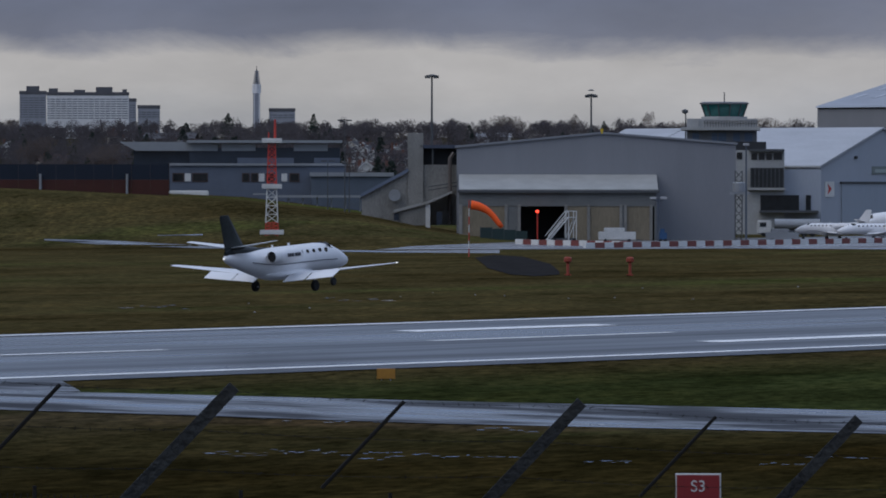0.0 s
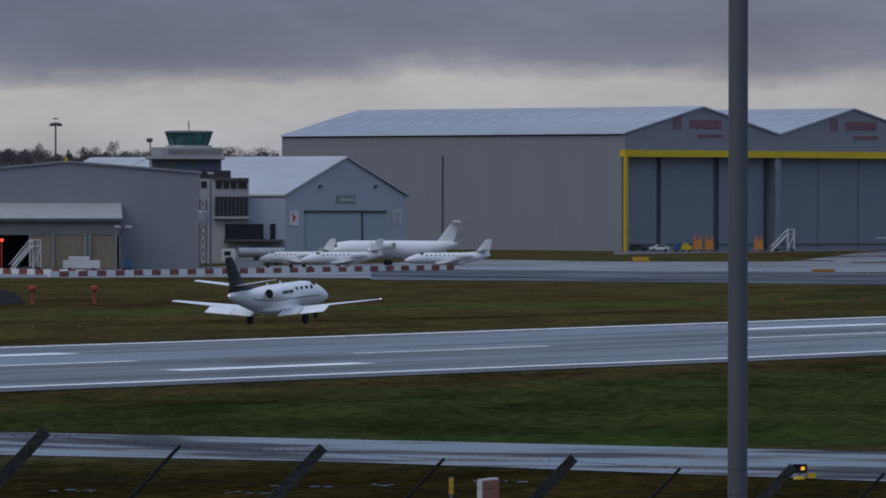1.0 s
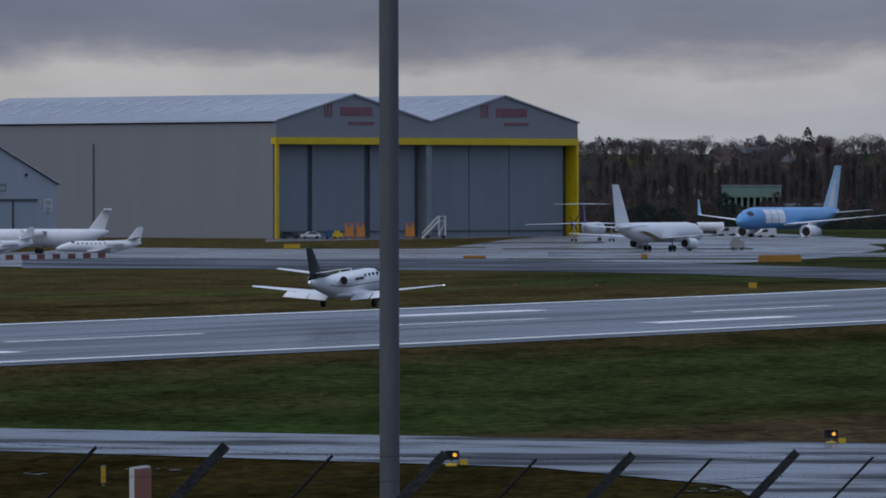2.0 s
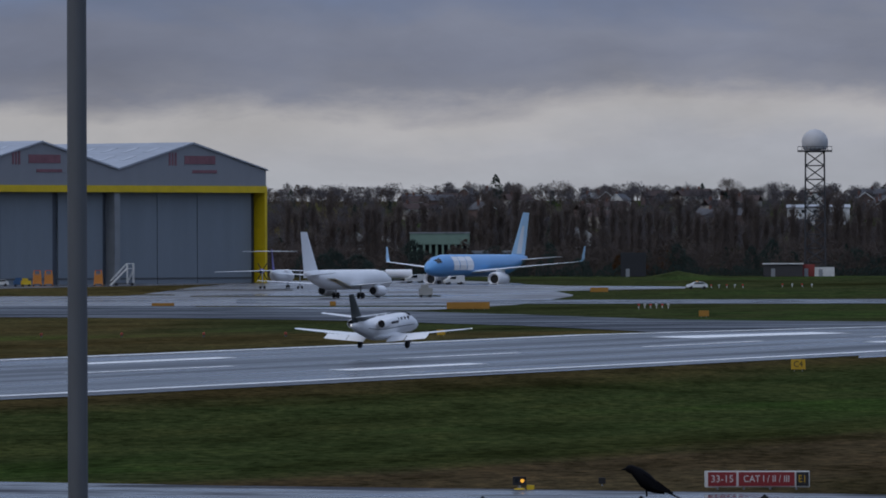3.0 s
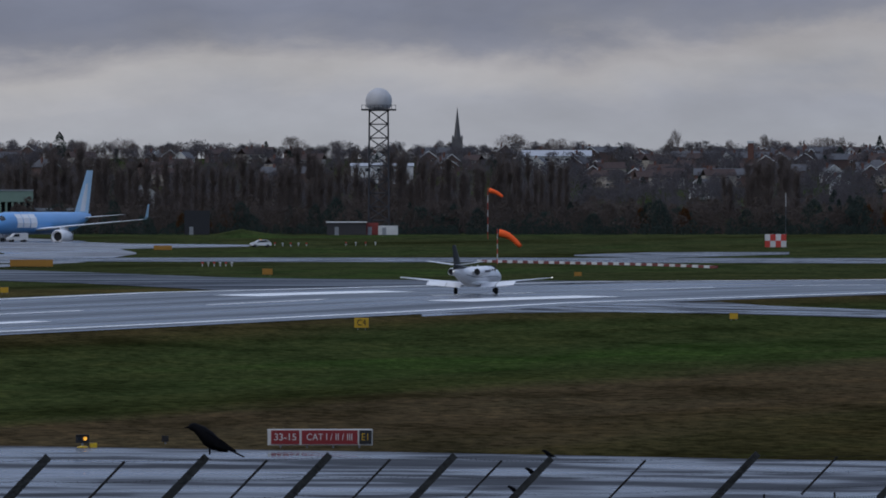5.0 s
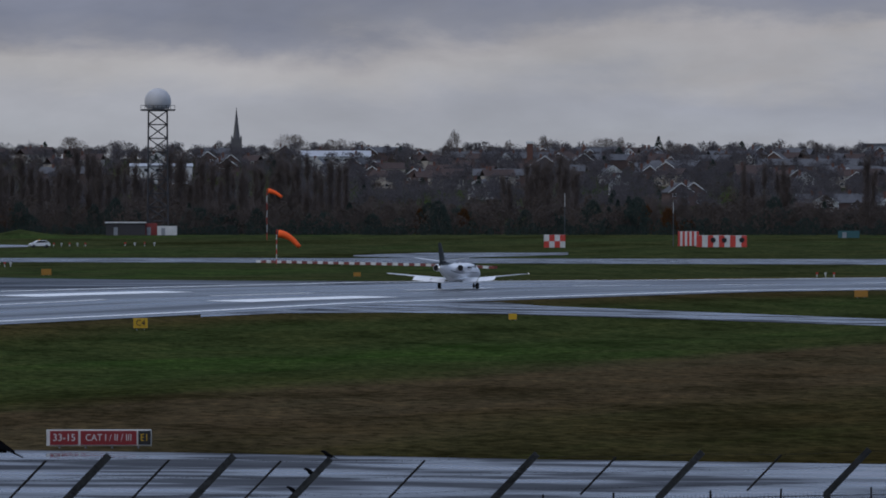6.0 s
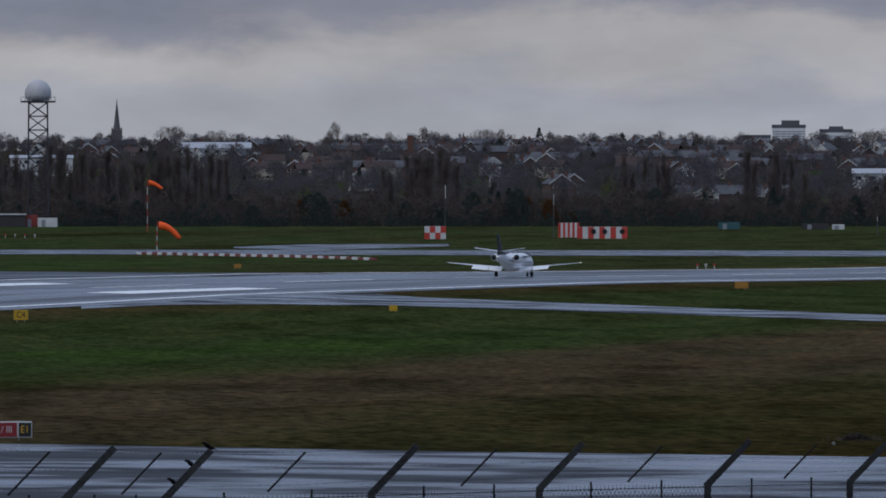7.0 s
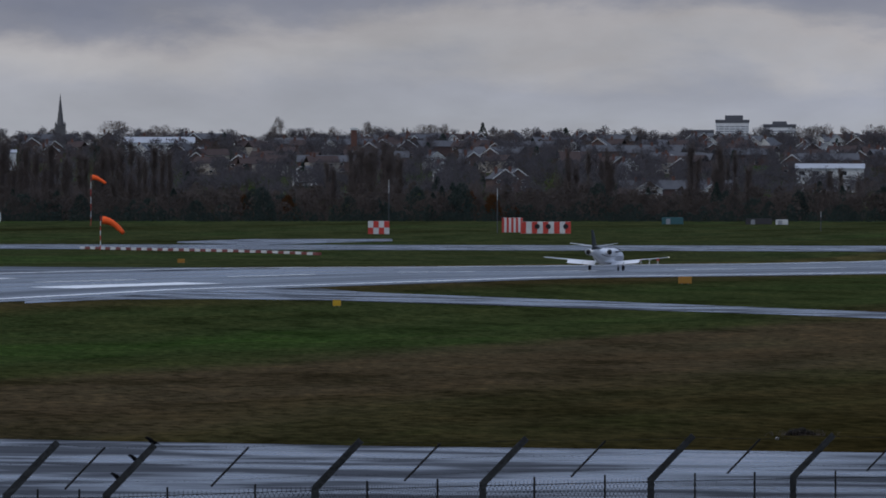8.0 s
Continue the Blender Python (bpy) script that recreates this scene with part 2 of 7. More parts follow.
GRASS = ground_material()
ASPHALT = wet_material("wet_asphalt", (0.042, 0.044, 0.05), 0.2, 0.42, (1, 0.035, 1), 0.2, 0.12, 0.34)
TAXI = wet_material("wet_taxiway", (0.05, 0.052, 0.058), 0.1, 0.7, (0.55, 1, 1), 0.15, 0.02, 0.6)
DAMP = wet_material("damp_asphalt", (0.034, 0.038, 0.046), 0.34, 0.65, (0.5, 1, 1), 0.06, 0.02, 0.16)
APRON = wet_material("wet_concrete", (0.125, 0.118, 0.118), 0.14, 0.5, (1, 0.5, 1), 0.04, 0.1, 0.5)
WATER = wet_material("rain_puddle", (0.03, 0.028, 0.024), 0.02, 0.12, (1, 1, 1), 0.5)
LINE = mat("white_line_paint", (0.84, 0.84, 0.83), 0.6, vary=0.12, scale=0.6, spec=0.3)
WHITE = mat("white_paint", (0.78, 0.78, 0.79), 0.3, vary=0.05, scale=0.6)
DIRTY_WHITE = mat("weathered_white_paint", (0.6, 0.6, 0.58), 0.6, vary=0.2)
RED = mat("red_paint", (0.5, 0.045, 0.03), 0.55, vary=0.2)
ORANGE = mat("orange_fabric", (0.95, 0.11, 0.012), 0.8, vary=0.08)
DARK = mat("black_rubber", (0.012, 0.012, 0.013), 0.8)
DARKMETAL = mat("dark_galvanised_steel", (0.09, 0.095, 0.1), 0.55, 0.4)
STEEL = mat("galvanised_steel", (0.3, 0.31, 0.32), 0.5, 0.5, vary=0.15)
YELLOW = mat("yellow_paint", (0.6, 0.4, 0.01), 0.5, vary=0.15)
GLASS = mat("dark_window_glass", (0.015, 0.018, 0.022), 0.08, vary=0.3, scale=3)
CLAD = mat("grey_profiled_cladding", (0.22, 0.226, 0.243), 0.7, 0.0, vary=0.05, stretch=(1, 1, 0.1))
CONCRETE = mat("weathered_concrete", (0.22, 0.215, 0.2), 0.85, vary=0.25, bump=0.3, stretch=(1, 1, 0.4))


# ---- mesh helpers ----
def mesh_of(bm, name, material, smooth=False):
    me = bpy.data.meshes.new(name)
    bmesh.ops.recalc_face_normals(bm, faces=bm.faces)
    bm.to_mesh(me)
    bm.free()
    for m in (material if isinstance(material, (list, tuple)) else [material]):
        me.materials.append(m)
    if smooth:
        for p in me.polygons:
            p.use_smooth = True
    return me


def part(name, bm, material, parent, label="", smooth=False):
    ob = new(name, mesh_of(bm, name, material, smooth))
    ob.parent = parent
    if label:
        tagged(ob, label)
    return ob


def thing(name, m, label, category, group="", kind=""):
    ob = new(name)
    ob.matrix_basis = m
    return tagged(ob, label, category, group, kind)


def solo(name, bm, material, m, label, category, group="", kind="", smooth=False):
    ob = new(name, mesh_of(bm, name, material, smooth))
    ob.matrix_basis = m
    return tagged(ob, label, category, group, kind)


def add_box(bm, x0, x1, y0, y1, z0, z1, m=None):
    co = [(x, y, z) for z in (z0, z1) for y in (y0, y1) for x in (x0, x1)]
    v = [bm.verts.new(m @ Vector(c) if m else c) for c in co]
    for f in ((0, 1, 3, 2), (4, 5, 7, 6), (0, 1, 5, 4), (2, 3, 7, 6), (0, 2, 6, 4), (1, 3, 7, 5)):
        bm.faces.new([v[i] for i in f])
    return bm


def box(x0, x1, y0, y1, z0, z1, bevel=0.0):
    bm = add_box(bmesh.new(), x0, x1, y0, y1, z0, z1)
    if bevel:
        bmesh.ops.bevel(bm, geom=bm.edges[:], offset=bevel, segments=2, affect="EDGES")
    return bm


def add_rings(bm, rings, closed=True, caps=True):
    """Skin over rings of points, each ring of the same count."""
    vs = [[bm.verts.new(p) for p in r] for r in rings]
    n = len(vs[0])
    for a, b in zip(vs, vs[1:]):
        for i in range(n if closed else n - 1):
            j = (i + 1) % n
            bm.faces.new((a[i], a[j], b[j], b[i]))
    if caps:
        bm.faces.new(vs[0][::-1])
        bm.faces.new(vs[-1])
    return bm


def add_tube(bm, p, q, r0, r1=None, n=8):
    p, q = Vector(p), Vector(q)
    r1 = r0 if r1 is None else r1
    turn = (q - p).to_track_quat("Z", "Y")
    ring = lambda c, r: [c + turn @ Vector((r * math.cos(k * math.tau / n), r * math.sin(k * math.tau / n), 0)) for k in range(n)]
    return add_rings(bm, [ring(p, r0), ring(q, r1)])


def tube(p, q, r0, r1=None, n=8):
    return add_tube(bmesh.new(), p, q, r0, r1, n)


def prism(outline, y0, y1):
    """A profile in x and z pushed from y0 to y1."""
    return add_rings(bmesh.new(), [[(x, y0, z) for x, z in outline], [(x, y1, z) for x, z in outline]])


def plate(outline, z0, z1):
    return add_rings(bmesh.new(), [[(x, y, z0) for x, y in outline], [(x, y, z1) for x, y in outline]])


def revolve(profile, axis="Y", n=16):
    """Rings of radius r at stations along an axis."""
    rings = []
    for s, r in profile:
        ring = []
        for k in range(n):
            a, b = r * math.cos(k * math.tau / n), r * math.sin(k * math.tau / n)
            ring.append((a, s, b) if axis == "Y" else (a, b, s))
        rings.append(ring)
    return add_rings(bmesh.new(), rings)


# ---- terrain ----
def lerp(x, table):
    if x <= table[0][0]:
        return table[0][1]
    for (a, va), (b, vb) in zip(table, table[1:]):
        if x <= b:
            return va + (vb - va) * (x - a) / (b - a)
    return table[-1][1]


def ease(x, a, b):
    k = min(1.0, max(0.0, (x - a) / (b - a)))
    return k * k * (3 - 2 * k)


NEAR = ((0, 2.6), (72, 5.05), (190, 12.0), (9999, 12.0))
RUNWAY = ((458, 10.85), (560, 10.7), (670, 10.35), (740, 10.1), (790, 9.85), (938, 10.08), (975, 10.32), (1046, 10.85), (1230, 12.0), (1310, 12.3), (1600, 12.6))
FAR = ((1500, 10.3), (1800, 8.8), (2250, 7.8), (2700, 5.0), (3300, -4.0), (3900, -15.0), (4400, -22.5), (4900, -26.0))
BANK = ((-2500, 10.0), (-784, 9.0), (-484, 7.6), (-354, 6.9), (-144, 4.3), (-34, 2.0), (76, 0.4), (160, 0.0))


def height(x, y):
    """The ground's height at a place."""
    d = math.hypot(x, y)
    a = math.atan2(x, y)
    u = NORTH + a * FOCAL_PX
    c = lerp(y, RUNWAY)
    off = ease(x, -400, -305)
    flat = c * off + (10.3 if x < -305 else c) * (1 - off)
    flat += 0.0196 * max(-23.0 * off, min(x + 278, 78)) if x > -400 else 0
    if abs(a) > 1.2:
        flat = 11.5
    k = ease(d, 1330, 1500)
    depth = flat * (1 - k) + lerp(d, FAR) * k
    if u < 160 and d > 1200:
        depth -= lerp(u, BANK) * ease(d, 1255, 1410) * (1 - ease(d, 1650, 2100))
    depth -= 3.6 * math.exp(-((u - 2535) / 45) ** 2 - ((d - 2010) / 12) ** 2)
    if d < 260:
        near = lerp(d, NEAR)
        q = ease(d, 150, 260)
        depth = near * (1 - q) + depth * q
    return EYE - depth


def spot(u, d, e=None):
    """The place on the ground, or at elevation e, at bearing u and distance d."""
    a = (u - NORTH) / FOCAL_PX
    x, y = d * math.sin(a), d * math.cos(a)
    return Vector((x, y, height(x, y) if e is None else EYE + e / FOCAL_PX * d))


def meet(u, e, lo=150.0, hi=2400.0):
    """The place where the sight line at bearing u and elevation e first meets the ground."""
    d = lo
    while d < hi:
        if EYE + e / FOCAL_PX * d <= spot(u, d).z:
            break
        d += 4.0
    a, b = d - 4.0, d
    for _ in range(12):
        m = (a + b) / 2
        if EYE + e / FOCAL_PX * m <= spot(u, m).z:
            b = m
        else:
            a = m
    return spot(u, b)


def facing(u, d, turn=0.0, e=None):
    """A pose on the ground at bearing u: its -Y side faces the eye, then turned by so many degrees."""
    p = spot(u, d, e)
    return Matrix.Translation(p) @ pose(0, 0, 0, 0, 0, -math.degrees((u - NORTH) / FOCAL_PX) + turn)


def metres(view_px, d):
    return view_px / FOCAL_PX * d


def make_ground():
    fine = [radians(-37 + 0.2 * i) for i in range(136)]
    coarse = [radians(-9.5 + 7.5 * i) for i in range(1, 44)]
    az = fine + coarse
    ds = [0.5, 8, 16, 24, 32, 40, 50, 60, 72, 85, 100, 120, 140, 160, 180, 200] + [200 + 20 * i for i in range(1, 76)] + [1700 + 60 * i for i in range(1, 54)]
    verts, faces = [], []
    for d in ds:
        for a in az:
            x, y = d * math.sin(a), d * math.cos(a)
            verts.append((x, y, height(x, y)))
    n = len(az)
    verts.append((0, 0, height(0, 0.01)))
    faces += [(len(verts) - 1, (j + 1) % n, j) for j in range(n)]
    for i in range(len(ds) - 1):
        for j in range(n):
            k = (j + 1) % n
            faces.append((i * n + j, i * n + k, (i + 1) * n + k, (i + 1) * n + j))
    me = bpy.data.meshes.new("ground")
    me.from_pydata(verts, [], faces)
    me.materials.append(GRASS)
    for p in me.polygons:
        p.use_smooth = True
    return tagged(new("ground", me), "rough winter grass with brown and green bands", "grass", kind="structure")


make_ground()


def along(line, n):
    """n + 1 points spread evenly over a polyline of (u, e)."""
    out = []
    for i in range(n + 1):
        s = i / n * (len(line) - 1)
        k = min(int(s), len(line) - 2)
        a, b = line[k], line[k + 1]
        out.append((a[0] + (b[0] - a[0]) * (s - k), a[1] + (b[1] - a[1]) * (s - k)))
    return out


def sheet(name, far, near, material, lift, label, category, n=60, across=6):
    """A paved sheet draped on the ground between a far and a near edge, both seen as polylines of (u, e)."""
    far, near = along(far, n), along(near, n)
    verts, faces = [], []
    for a, b in zip(far, near):
        p, q = meet(*a), meet(*b)
        for k in range(across + 1):
            c = p.lerp(q, k / across)
            verts.append((c.x, c.y, height(c.x, c.y) + lift))
    w = across + 1
    for i in range(n):
        for k in range(across):
            faces.append((i * w + k, i * w + k + 1, (i + 1) * w + k + 1, (i + 1) * w + k))
    me = bpy.data.meshes.new(name)
    me.from_pydata(verts, [], faces)
    me.materials.append(material)
    return tagged(new(name, me), label, category, kind="structure")


def ribbon(name, x0, x1, y0, y1, material, lift, step=12.0, across=4):
    n = max(1, int((y1 - y0) / step))
    verts, faces = [], []
    for i in range(n + 1):
        y = y0 + (y1 - y0) * i / n
        for k in range(across + 1):
            x = x0 + (x1 - x0) * k / across
            verts.append((x, y, height(x, y) + lift))
    w = across + 1
    for i in range(n):
        for k in range(across):
            faces.append((i * w + k, i * w + k + 1, (i + 1) * w + k + 1, (i + 1) * w + k))
    me = bpy.data.meshes.new(name)
    me.from_pydata(verts, [], faces)
    me.materials.append(material)
    return new(name, me)


def make_pavements():
    rw = tagged(ribbon("runway", -302.5, -251.5, 200, 1560, ASPHALT, 0.06, 10, 8), "rain-wet grey asphalt runway", "runway", kind="structure")

    def mark(name, *a):
        ob = ribbon(name, *a, LINE, 0.085, 12, 2)
        ob.parent = rw
        return ob
    for x in (-300.8, -256.0):
        mark("edge_line", x, x + 1.1, 210, 1550)
    for i in range(-4, 14):
        y = 476 + 67.5 * i
        mark("centre_line_dash", -278.4, -277.6, y, y + 34)
    for y, half, ln, w in ((493, 12.0, 29, 2.2), (640, 12.0, 32, 2.2), (785, 11.5, 50, 5.0)):
        for s in (-1, 1):
            x = -278 + s * half
            mark("touchdown_bar", x - w / 2, x + w / 2, y, y + ln)
    sheet("taxiway", [(-1100, -364), (-784, -372), (0, -391), (784, -407), (1731, -427), (2676, -442), (3460, -457), (4372, -468), (4700, -470)],
          [(-1100, -396), (-784, -406), (0, -431), (784, -447), (1731, -479), (2073, -512), (2300, -640), (4372, -700), (4700, -700)], TAXI, 0.05,
          "rain-wet asphalt taxiway with streaks of standing water", "taxiway", 90, 6)
    sheet("taxiway_exit_south", [(-1000, -338), (-690, -346)], [(-1000, -372), (-640, -374)], TAXI, 0.045, "wet asphalt link between runway and taxiway", "taxiway", 10, 4)
    sheet("taxiway_exit_north", [(2850, -194), (3000, -183), (3192, -177), (3377, -177.5), (3450, -183.5), (3600, -189.3), (4165, -210.6), (4700, -231)], [(2850, -203.5), (3000, -196.5), (3192, -195.5), (3377, -198), (3600, -204), (4165, -222), (4700, -242)], TAXI, 0.05,
          "wet asphalt high-speed exit taxiway", "taxiway", 60, 3)
    sheet("apron", [(930, -86), (1269, -90), (1560, -90), (1680, -74), (1803, -64), (2100, -62), (2250, -69), (2345, -90)], [(600, -112), (1100, -118), (1400, -119), (1650, -119), (1800, -118), (2100, -116), (2250, -107), (2345, -92.5)], APRON, 0.05,
          "rain-wet pale concrete apron before the hangars", "apron", 50, 8)
    sheet("forecourt", [(1250, -72), (1803, -61)], [(1250, -77.5), (1803, -68)], APRON, 0.05, "wet concrete strip at the hangar doors", "apron", 20, 3)
    # rain lies in broken pools in the ruts
    rng = random.Random(17)
    for u0, u1, e in ((-420, -330, -486), (-184, -20, -484), (-150, -60, -491), (-20, 140, -489), (640, 760, -488), (1000, 1090, -479), (560, 640, -498), (820, 860, -486), (1990, 2100, -518), (-330, -250, -423), (-240, -120, -425), (60, 200, -441), (-425, -200, -480), (250, 330, -497), (-575, -450, -224), (-210, -90, -209)):
        u = u0
        while u < u1:
            w, e1, k0 = rng.uniform(6, 30), e + rng.uniform(-3.5, 3.5), rng.uniform(0, 6)
            swell = lambda k, f, a: a * math.sin(k / 8 * math.pi) * (0.55 + 0.45 * math.sin(k * f + k0))
            h = rng.uniform(0.25, 1.1)
            sheet("puddle", [(u + w * k / 8, e1 + 0.05 + swell(k, 2.3, h)) for k in range(9)], [(u + w * k / 8, e1 - 0.05 - swell(k, 1.7, h)) for k in range(9)], WATER, 0.03, "rainwater puddle in rutted grass", "puddle", 16, 2)
            u += w * rng.uniform(0.6, 1.6)
    sheet("apron_edge", [(-60, -116), (160, -107), (520, -101), (960, -92)], [(-120, -122), (160, -121), (520, -119), (960, -121)], APRON, 0.055, "wet concrete in front of the sheds", "apron", 40, 3)
    sheet("taxiway_far_side", [(820, -104), (1269, -107), (1700, -108), (2000, -117), (2260, -125), (2500, -134), (2750, -138), (3000, -140), (3300, -140.5)], [(820, -123), (1269, -126), (1700, -130), (2000, -136), (2260, -145), (2493, -157), (2750, -155), (3000, -150), (3300, -142)], DAMP, 0.06,
          "wet asphalt taxiway joining the runway", "taxiway", 60, 4)
    sheet("taxiway_beyond", [(1750, -96), (2340, -99), (2900, -99), (3600, -100), (4372, -101), (4700, -101)], [(1750, -104), (2340, -106), (2900, -107), (3600, -109), (4372, -111), (4700, -111)], TAXI, 0.065,
          "wet asphalt taxiway strip beyond the runway", "taxiway", 60, 2)
    for far_e, near_e, u0, u1 in ((-87, -88.2, 1555, 1640), (-90.2, -91.6, 1668, 2112), (-108.2, -109.8, 1678, 2130), (-79, -80, 1560, 1850)):
        sheet("grass_strip", [(u0, far_e), (u1, far_e - 0.8)], [(u0, near_e), (u1, near_e - 1.0)], GRASS, 0.085, "thin strip of grass between paved lanes", "grass", 20, 2)
    sheet("apron_spur", [(2050, -64), (2330, -74), (2545, -76)], [(2050, -90), (2330, -83), (2545, -79.5)], APRON, 0.06, "wet concrete stand and service road", "apron", 24, 3)
    sheet("wet_patch", [(3120, -94), (3250, -89.5), (3500, -89)], [(3120, -96), (3250, -100), (3500, -93)], TAXI, 0.06, "sheet of rainwater on old pavement", "taxiway", 20, 3)
    sheet("old_pavement", [(-705, -104), (-600, -106), (-520, -110), (-420, -115), (-330, -117)], [(-705, -106), (-600, -114), (-520, -117), (-420, -120), (-330, -120.5)], TAXI, 0.06, "patch of wet old asphalt below the bank", "taxiway", 24, 4)
    sheet("old_pavement", [(-505, -96.5), (-425, -95)], [(-505, -98), (-425, -97)], TAXI, 0.06, "thin strip of wet old asphalt", "taxiway", 8, 2)
    sheet("tarmac_patch", [(56, -136), (90, -131), (140, -134), (190, -147), (206, -160)], [(62, -140), (80, -155), (120, -166), (165, -169), (206, -166)], mat("dark_old_tarmac", (0.03, 0.029, 0.029), 0.95, vary=0.4, spec=0.0), 0.06, "patch of dark dry tarmac on the grass", "tarmac", 16, 4)
    sheet("service_road", [(-330, -121), (-100, -124), (100, -122)], [(-330, -123), (-100, -127), (100, -128)], APRON, 0.06, "narrow wet concrete service road", "road", 20, 2)


make_pavements()


# ---- buildings ----
def along_axis(a, b):
    """A pose at ground point a whose +X runs to b."""
    v = b - a
    return Matrix.Translation(a) @ pose(0, 0, 0, 0, 0, math.degrees(math.atan2(v.y, v.x)))


def make_big_hangar():
    a, b, c = spot(1269, 1800), spot(1803, 1868), spot(667.5, 1883)
    base = min(a.z, b.z) - 0.2
    a.z = base
    m = along_axis(a, Vector((b.x, b.y, base)))
    W = math.hypot(b.x - a.x, b.y - a.y)
    Lg = math.hypot(c.x - a.x, c.y - a.y)
    top = EYE + 136 / FOCAL_PX * 1800 - base        # eaves
    rise = metres(47, 1830)
    h = thing("aircraft_hangar", m, "large grey twin-gabled aircraft hangar with yellow door frame", "hangar")
    q = W / 4
    door = top - 5.0
    prof = [(0, 0), (0, top), (q, top + rise), (2 * q, top), (3 * q, top + rise), (W, top), (W, 0)]
    # side and back walls, gable above the doors
    part("wall", box(0, 0.5, 1.0, Lg, 0, top - 0.3), CLAD, h)
    part("wall", box(W - 0.5, W, 1.0, Lg, 0, top - 0.3), CLAD, h)
    part("wall", prism(prof, Lg, Lg + 0.4), CLAD, h)
    part("gable", prism([(0, top - 3.75), (0, top), (q, top + rise), (2 * q, top), (3 * q, top + rise), (W, top), (W, top - 3.75)], 0, 1.0), CLAD, h, "grey clad twin gable with faded red lettering")
    roofm = mat("pale_grey_metal_roof", (0.33, 0.35, 0.39), 0.6, 0.1, vary=0.18, scale=0.25, stretch=(1, 0.15, 1))
    for i in range(4):
        x0, x1 = i * q, (i + 1) * q
        z0, z1 = (top, top + rise) if i % 2 == 0 else (top + rise, top)
        part("roof_slope", prism([(x0 - (0.6 if i == 0 else 0), z0 + 0.05), (x1 + (0.6 if i == 3 else 0), z1 + 0.05), (x1, z1 + 0.45), (x0, z0 + 0.45)], -0.4, Lg + 0.6), roofm, h)
    # rooflights, faint pale strips
    lightm = mat("translucent_rooflight", (0.39, 0.41, 0.45), 0.5, vary=0.15)
    for i in (0, 2):
        for k in range(16):
            y = 5 + k * (Lg - 10) / 15
            for s in (0.3, 0.62):
                x0, x1 = (i + s) * q, (i + s + 0.17) * q
                zz = lambda x: top + rise * (x - i * q) / q + 0.47
                bm = bmesh.new()
                add_rings(bm, [[(x0, y, zz(x0)), (x1, y, zz(x1)), (x1, y, zz(x1) + 0.06), (x0, y, zz(x0) + 0.06)], [(x0, y + 1.6, zz(x0)), (x1, y + 1.6, zz(x1)), (x1, y + 1.6, zz(x1) + 0.06), (x0, y + 1.6, zz(x0) + 0.06)]])
                part("rooflight", bm, lightm, h)
    yel = mat("yellow_door_frame", (0.62, 0.43, 0.005), 0.5, vary=0.12)
    part("door_frame", box(-0.12, W + 0.12, -0.25, 1.6, door, door + 1.55, 0.05), yel, h, "bright yellow steel beam over the doors")
    part("door_frame", box(-0.12, 0.75, -0.25, 0.35, 0, door, 0.05), yel, h)
    part("door_frame", box(W - 0.7, W + 0.12, -0.25, 3.3, 0, door, 0.05), yel, h)
    part("centre_post", box(W / 2 - 0.9, W / 2 + 0.9, 0.2, 6, 0, door, 0.05), mat("grey_painted_steel", (0.2, 0.21, 0.22), 0.5), h)
    leaf = mat("blue_grey_door_panel", (0.17, 0.195, 0.22), 0.6, 0.0, vary=0.07, stretch=(1, 1, 0.08))
    # Panel close behind the leaves; its dark colour stands in for shade in the gaps.
    gap = mat("door_gap_shade", (0.07, 0.08, 0.095), 0.8)
    part("gap_shade_panel", box(0.8, W / 2 - 1.0, 2.95, 3.2, 0.1, door), gap, h)
    for a_, b_ in ((0.012, 0.125), (0.14, 0.31), (0.328, 0.475), (0.525, 0.655), (0.657, 0.79), (0.792, 0.975)):
        part("door_leaf", box(W * a_, W * b_, 2.4, 2.9, 1.5, door, 0.04), leaf, h)
        part("kick_plate", box(W * a_, W * b_, 2.35, 2.95, 0.1, 1.4, 0.03), leaf, h)
        part("door_rail", box(W * a_, W * b_, 2.25, 2.4, 1.35, 1.75), DARKMETAL, h)
    part("hangar_floor", box(0.5, W - 0.5, 1.2, Lg, 0.05, 0.15), CONCRETE, h)
    redf = mat("faded_red_letter_paint", (0.2, 0.085, 0.1), 0.7, vary=0.3)
    for g in (0, 1):
        # a plain emblem and a long bar for the name, a shorter bar below it
        x = q * (2 * g) + q * (0.62 if g == 0 else 0.68)
        bm = bmesh.new()
        for k in range(3):
            add_box(bm, x + k * 0.95, x + k * 0.95 + 0.55, -0.1, 0.02, top + 1.1, top + 4.0)
        part("emblem", bm, redf, h, "faded red block emblem")
        part("name_bar", box(x + 5.0, x + 15.0, -0.1, 0.02, top + 1.4, top + 3.3, 0.04), redf, h, "faded red bar of lettering")
        part("small_bar", box(x + 7.5, x + 15.5, -0.1, 0.02, top - 0.6, top + 0.1, 0.02), redf, h)
    part("downpipe", tube((-0.3, Lg * 0.52, 0), (-0.3, Lg * 0.52, top - 4.5), 0.14), DARKMETAL, h)
    return h


make_big_hangar()


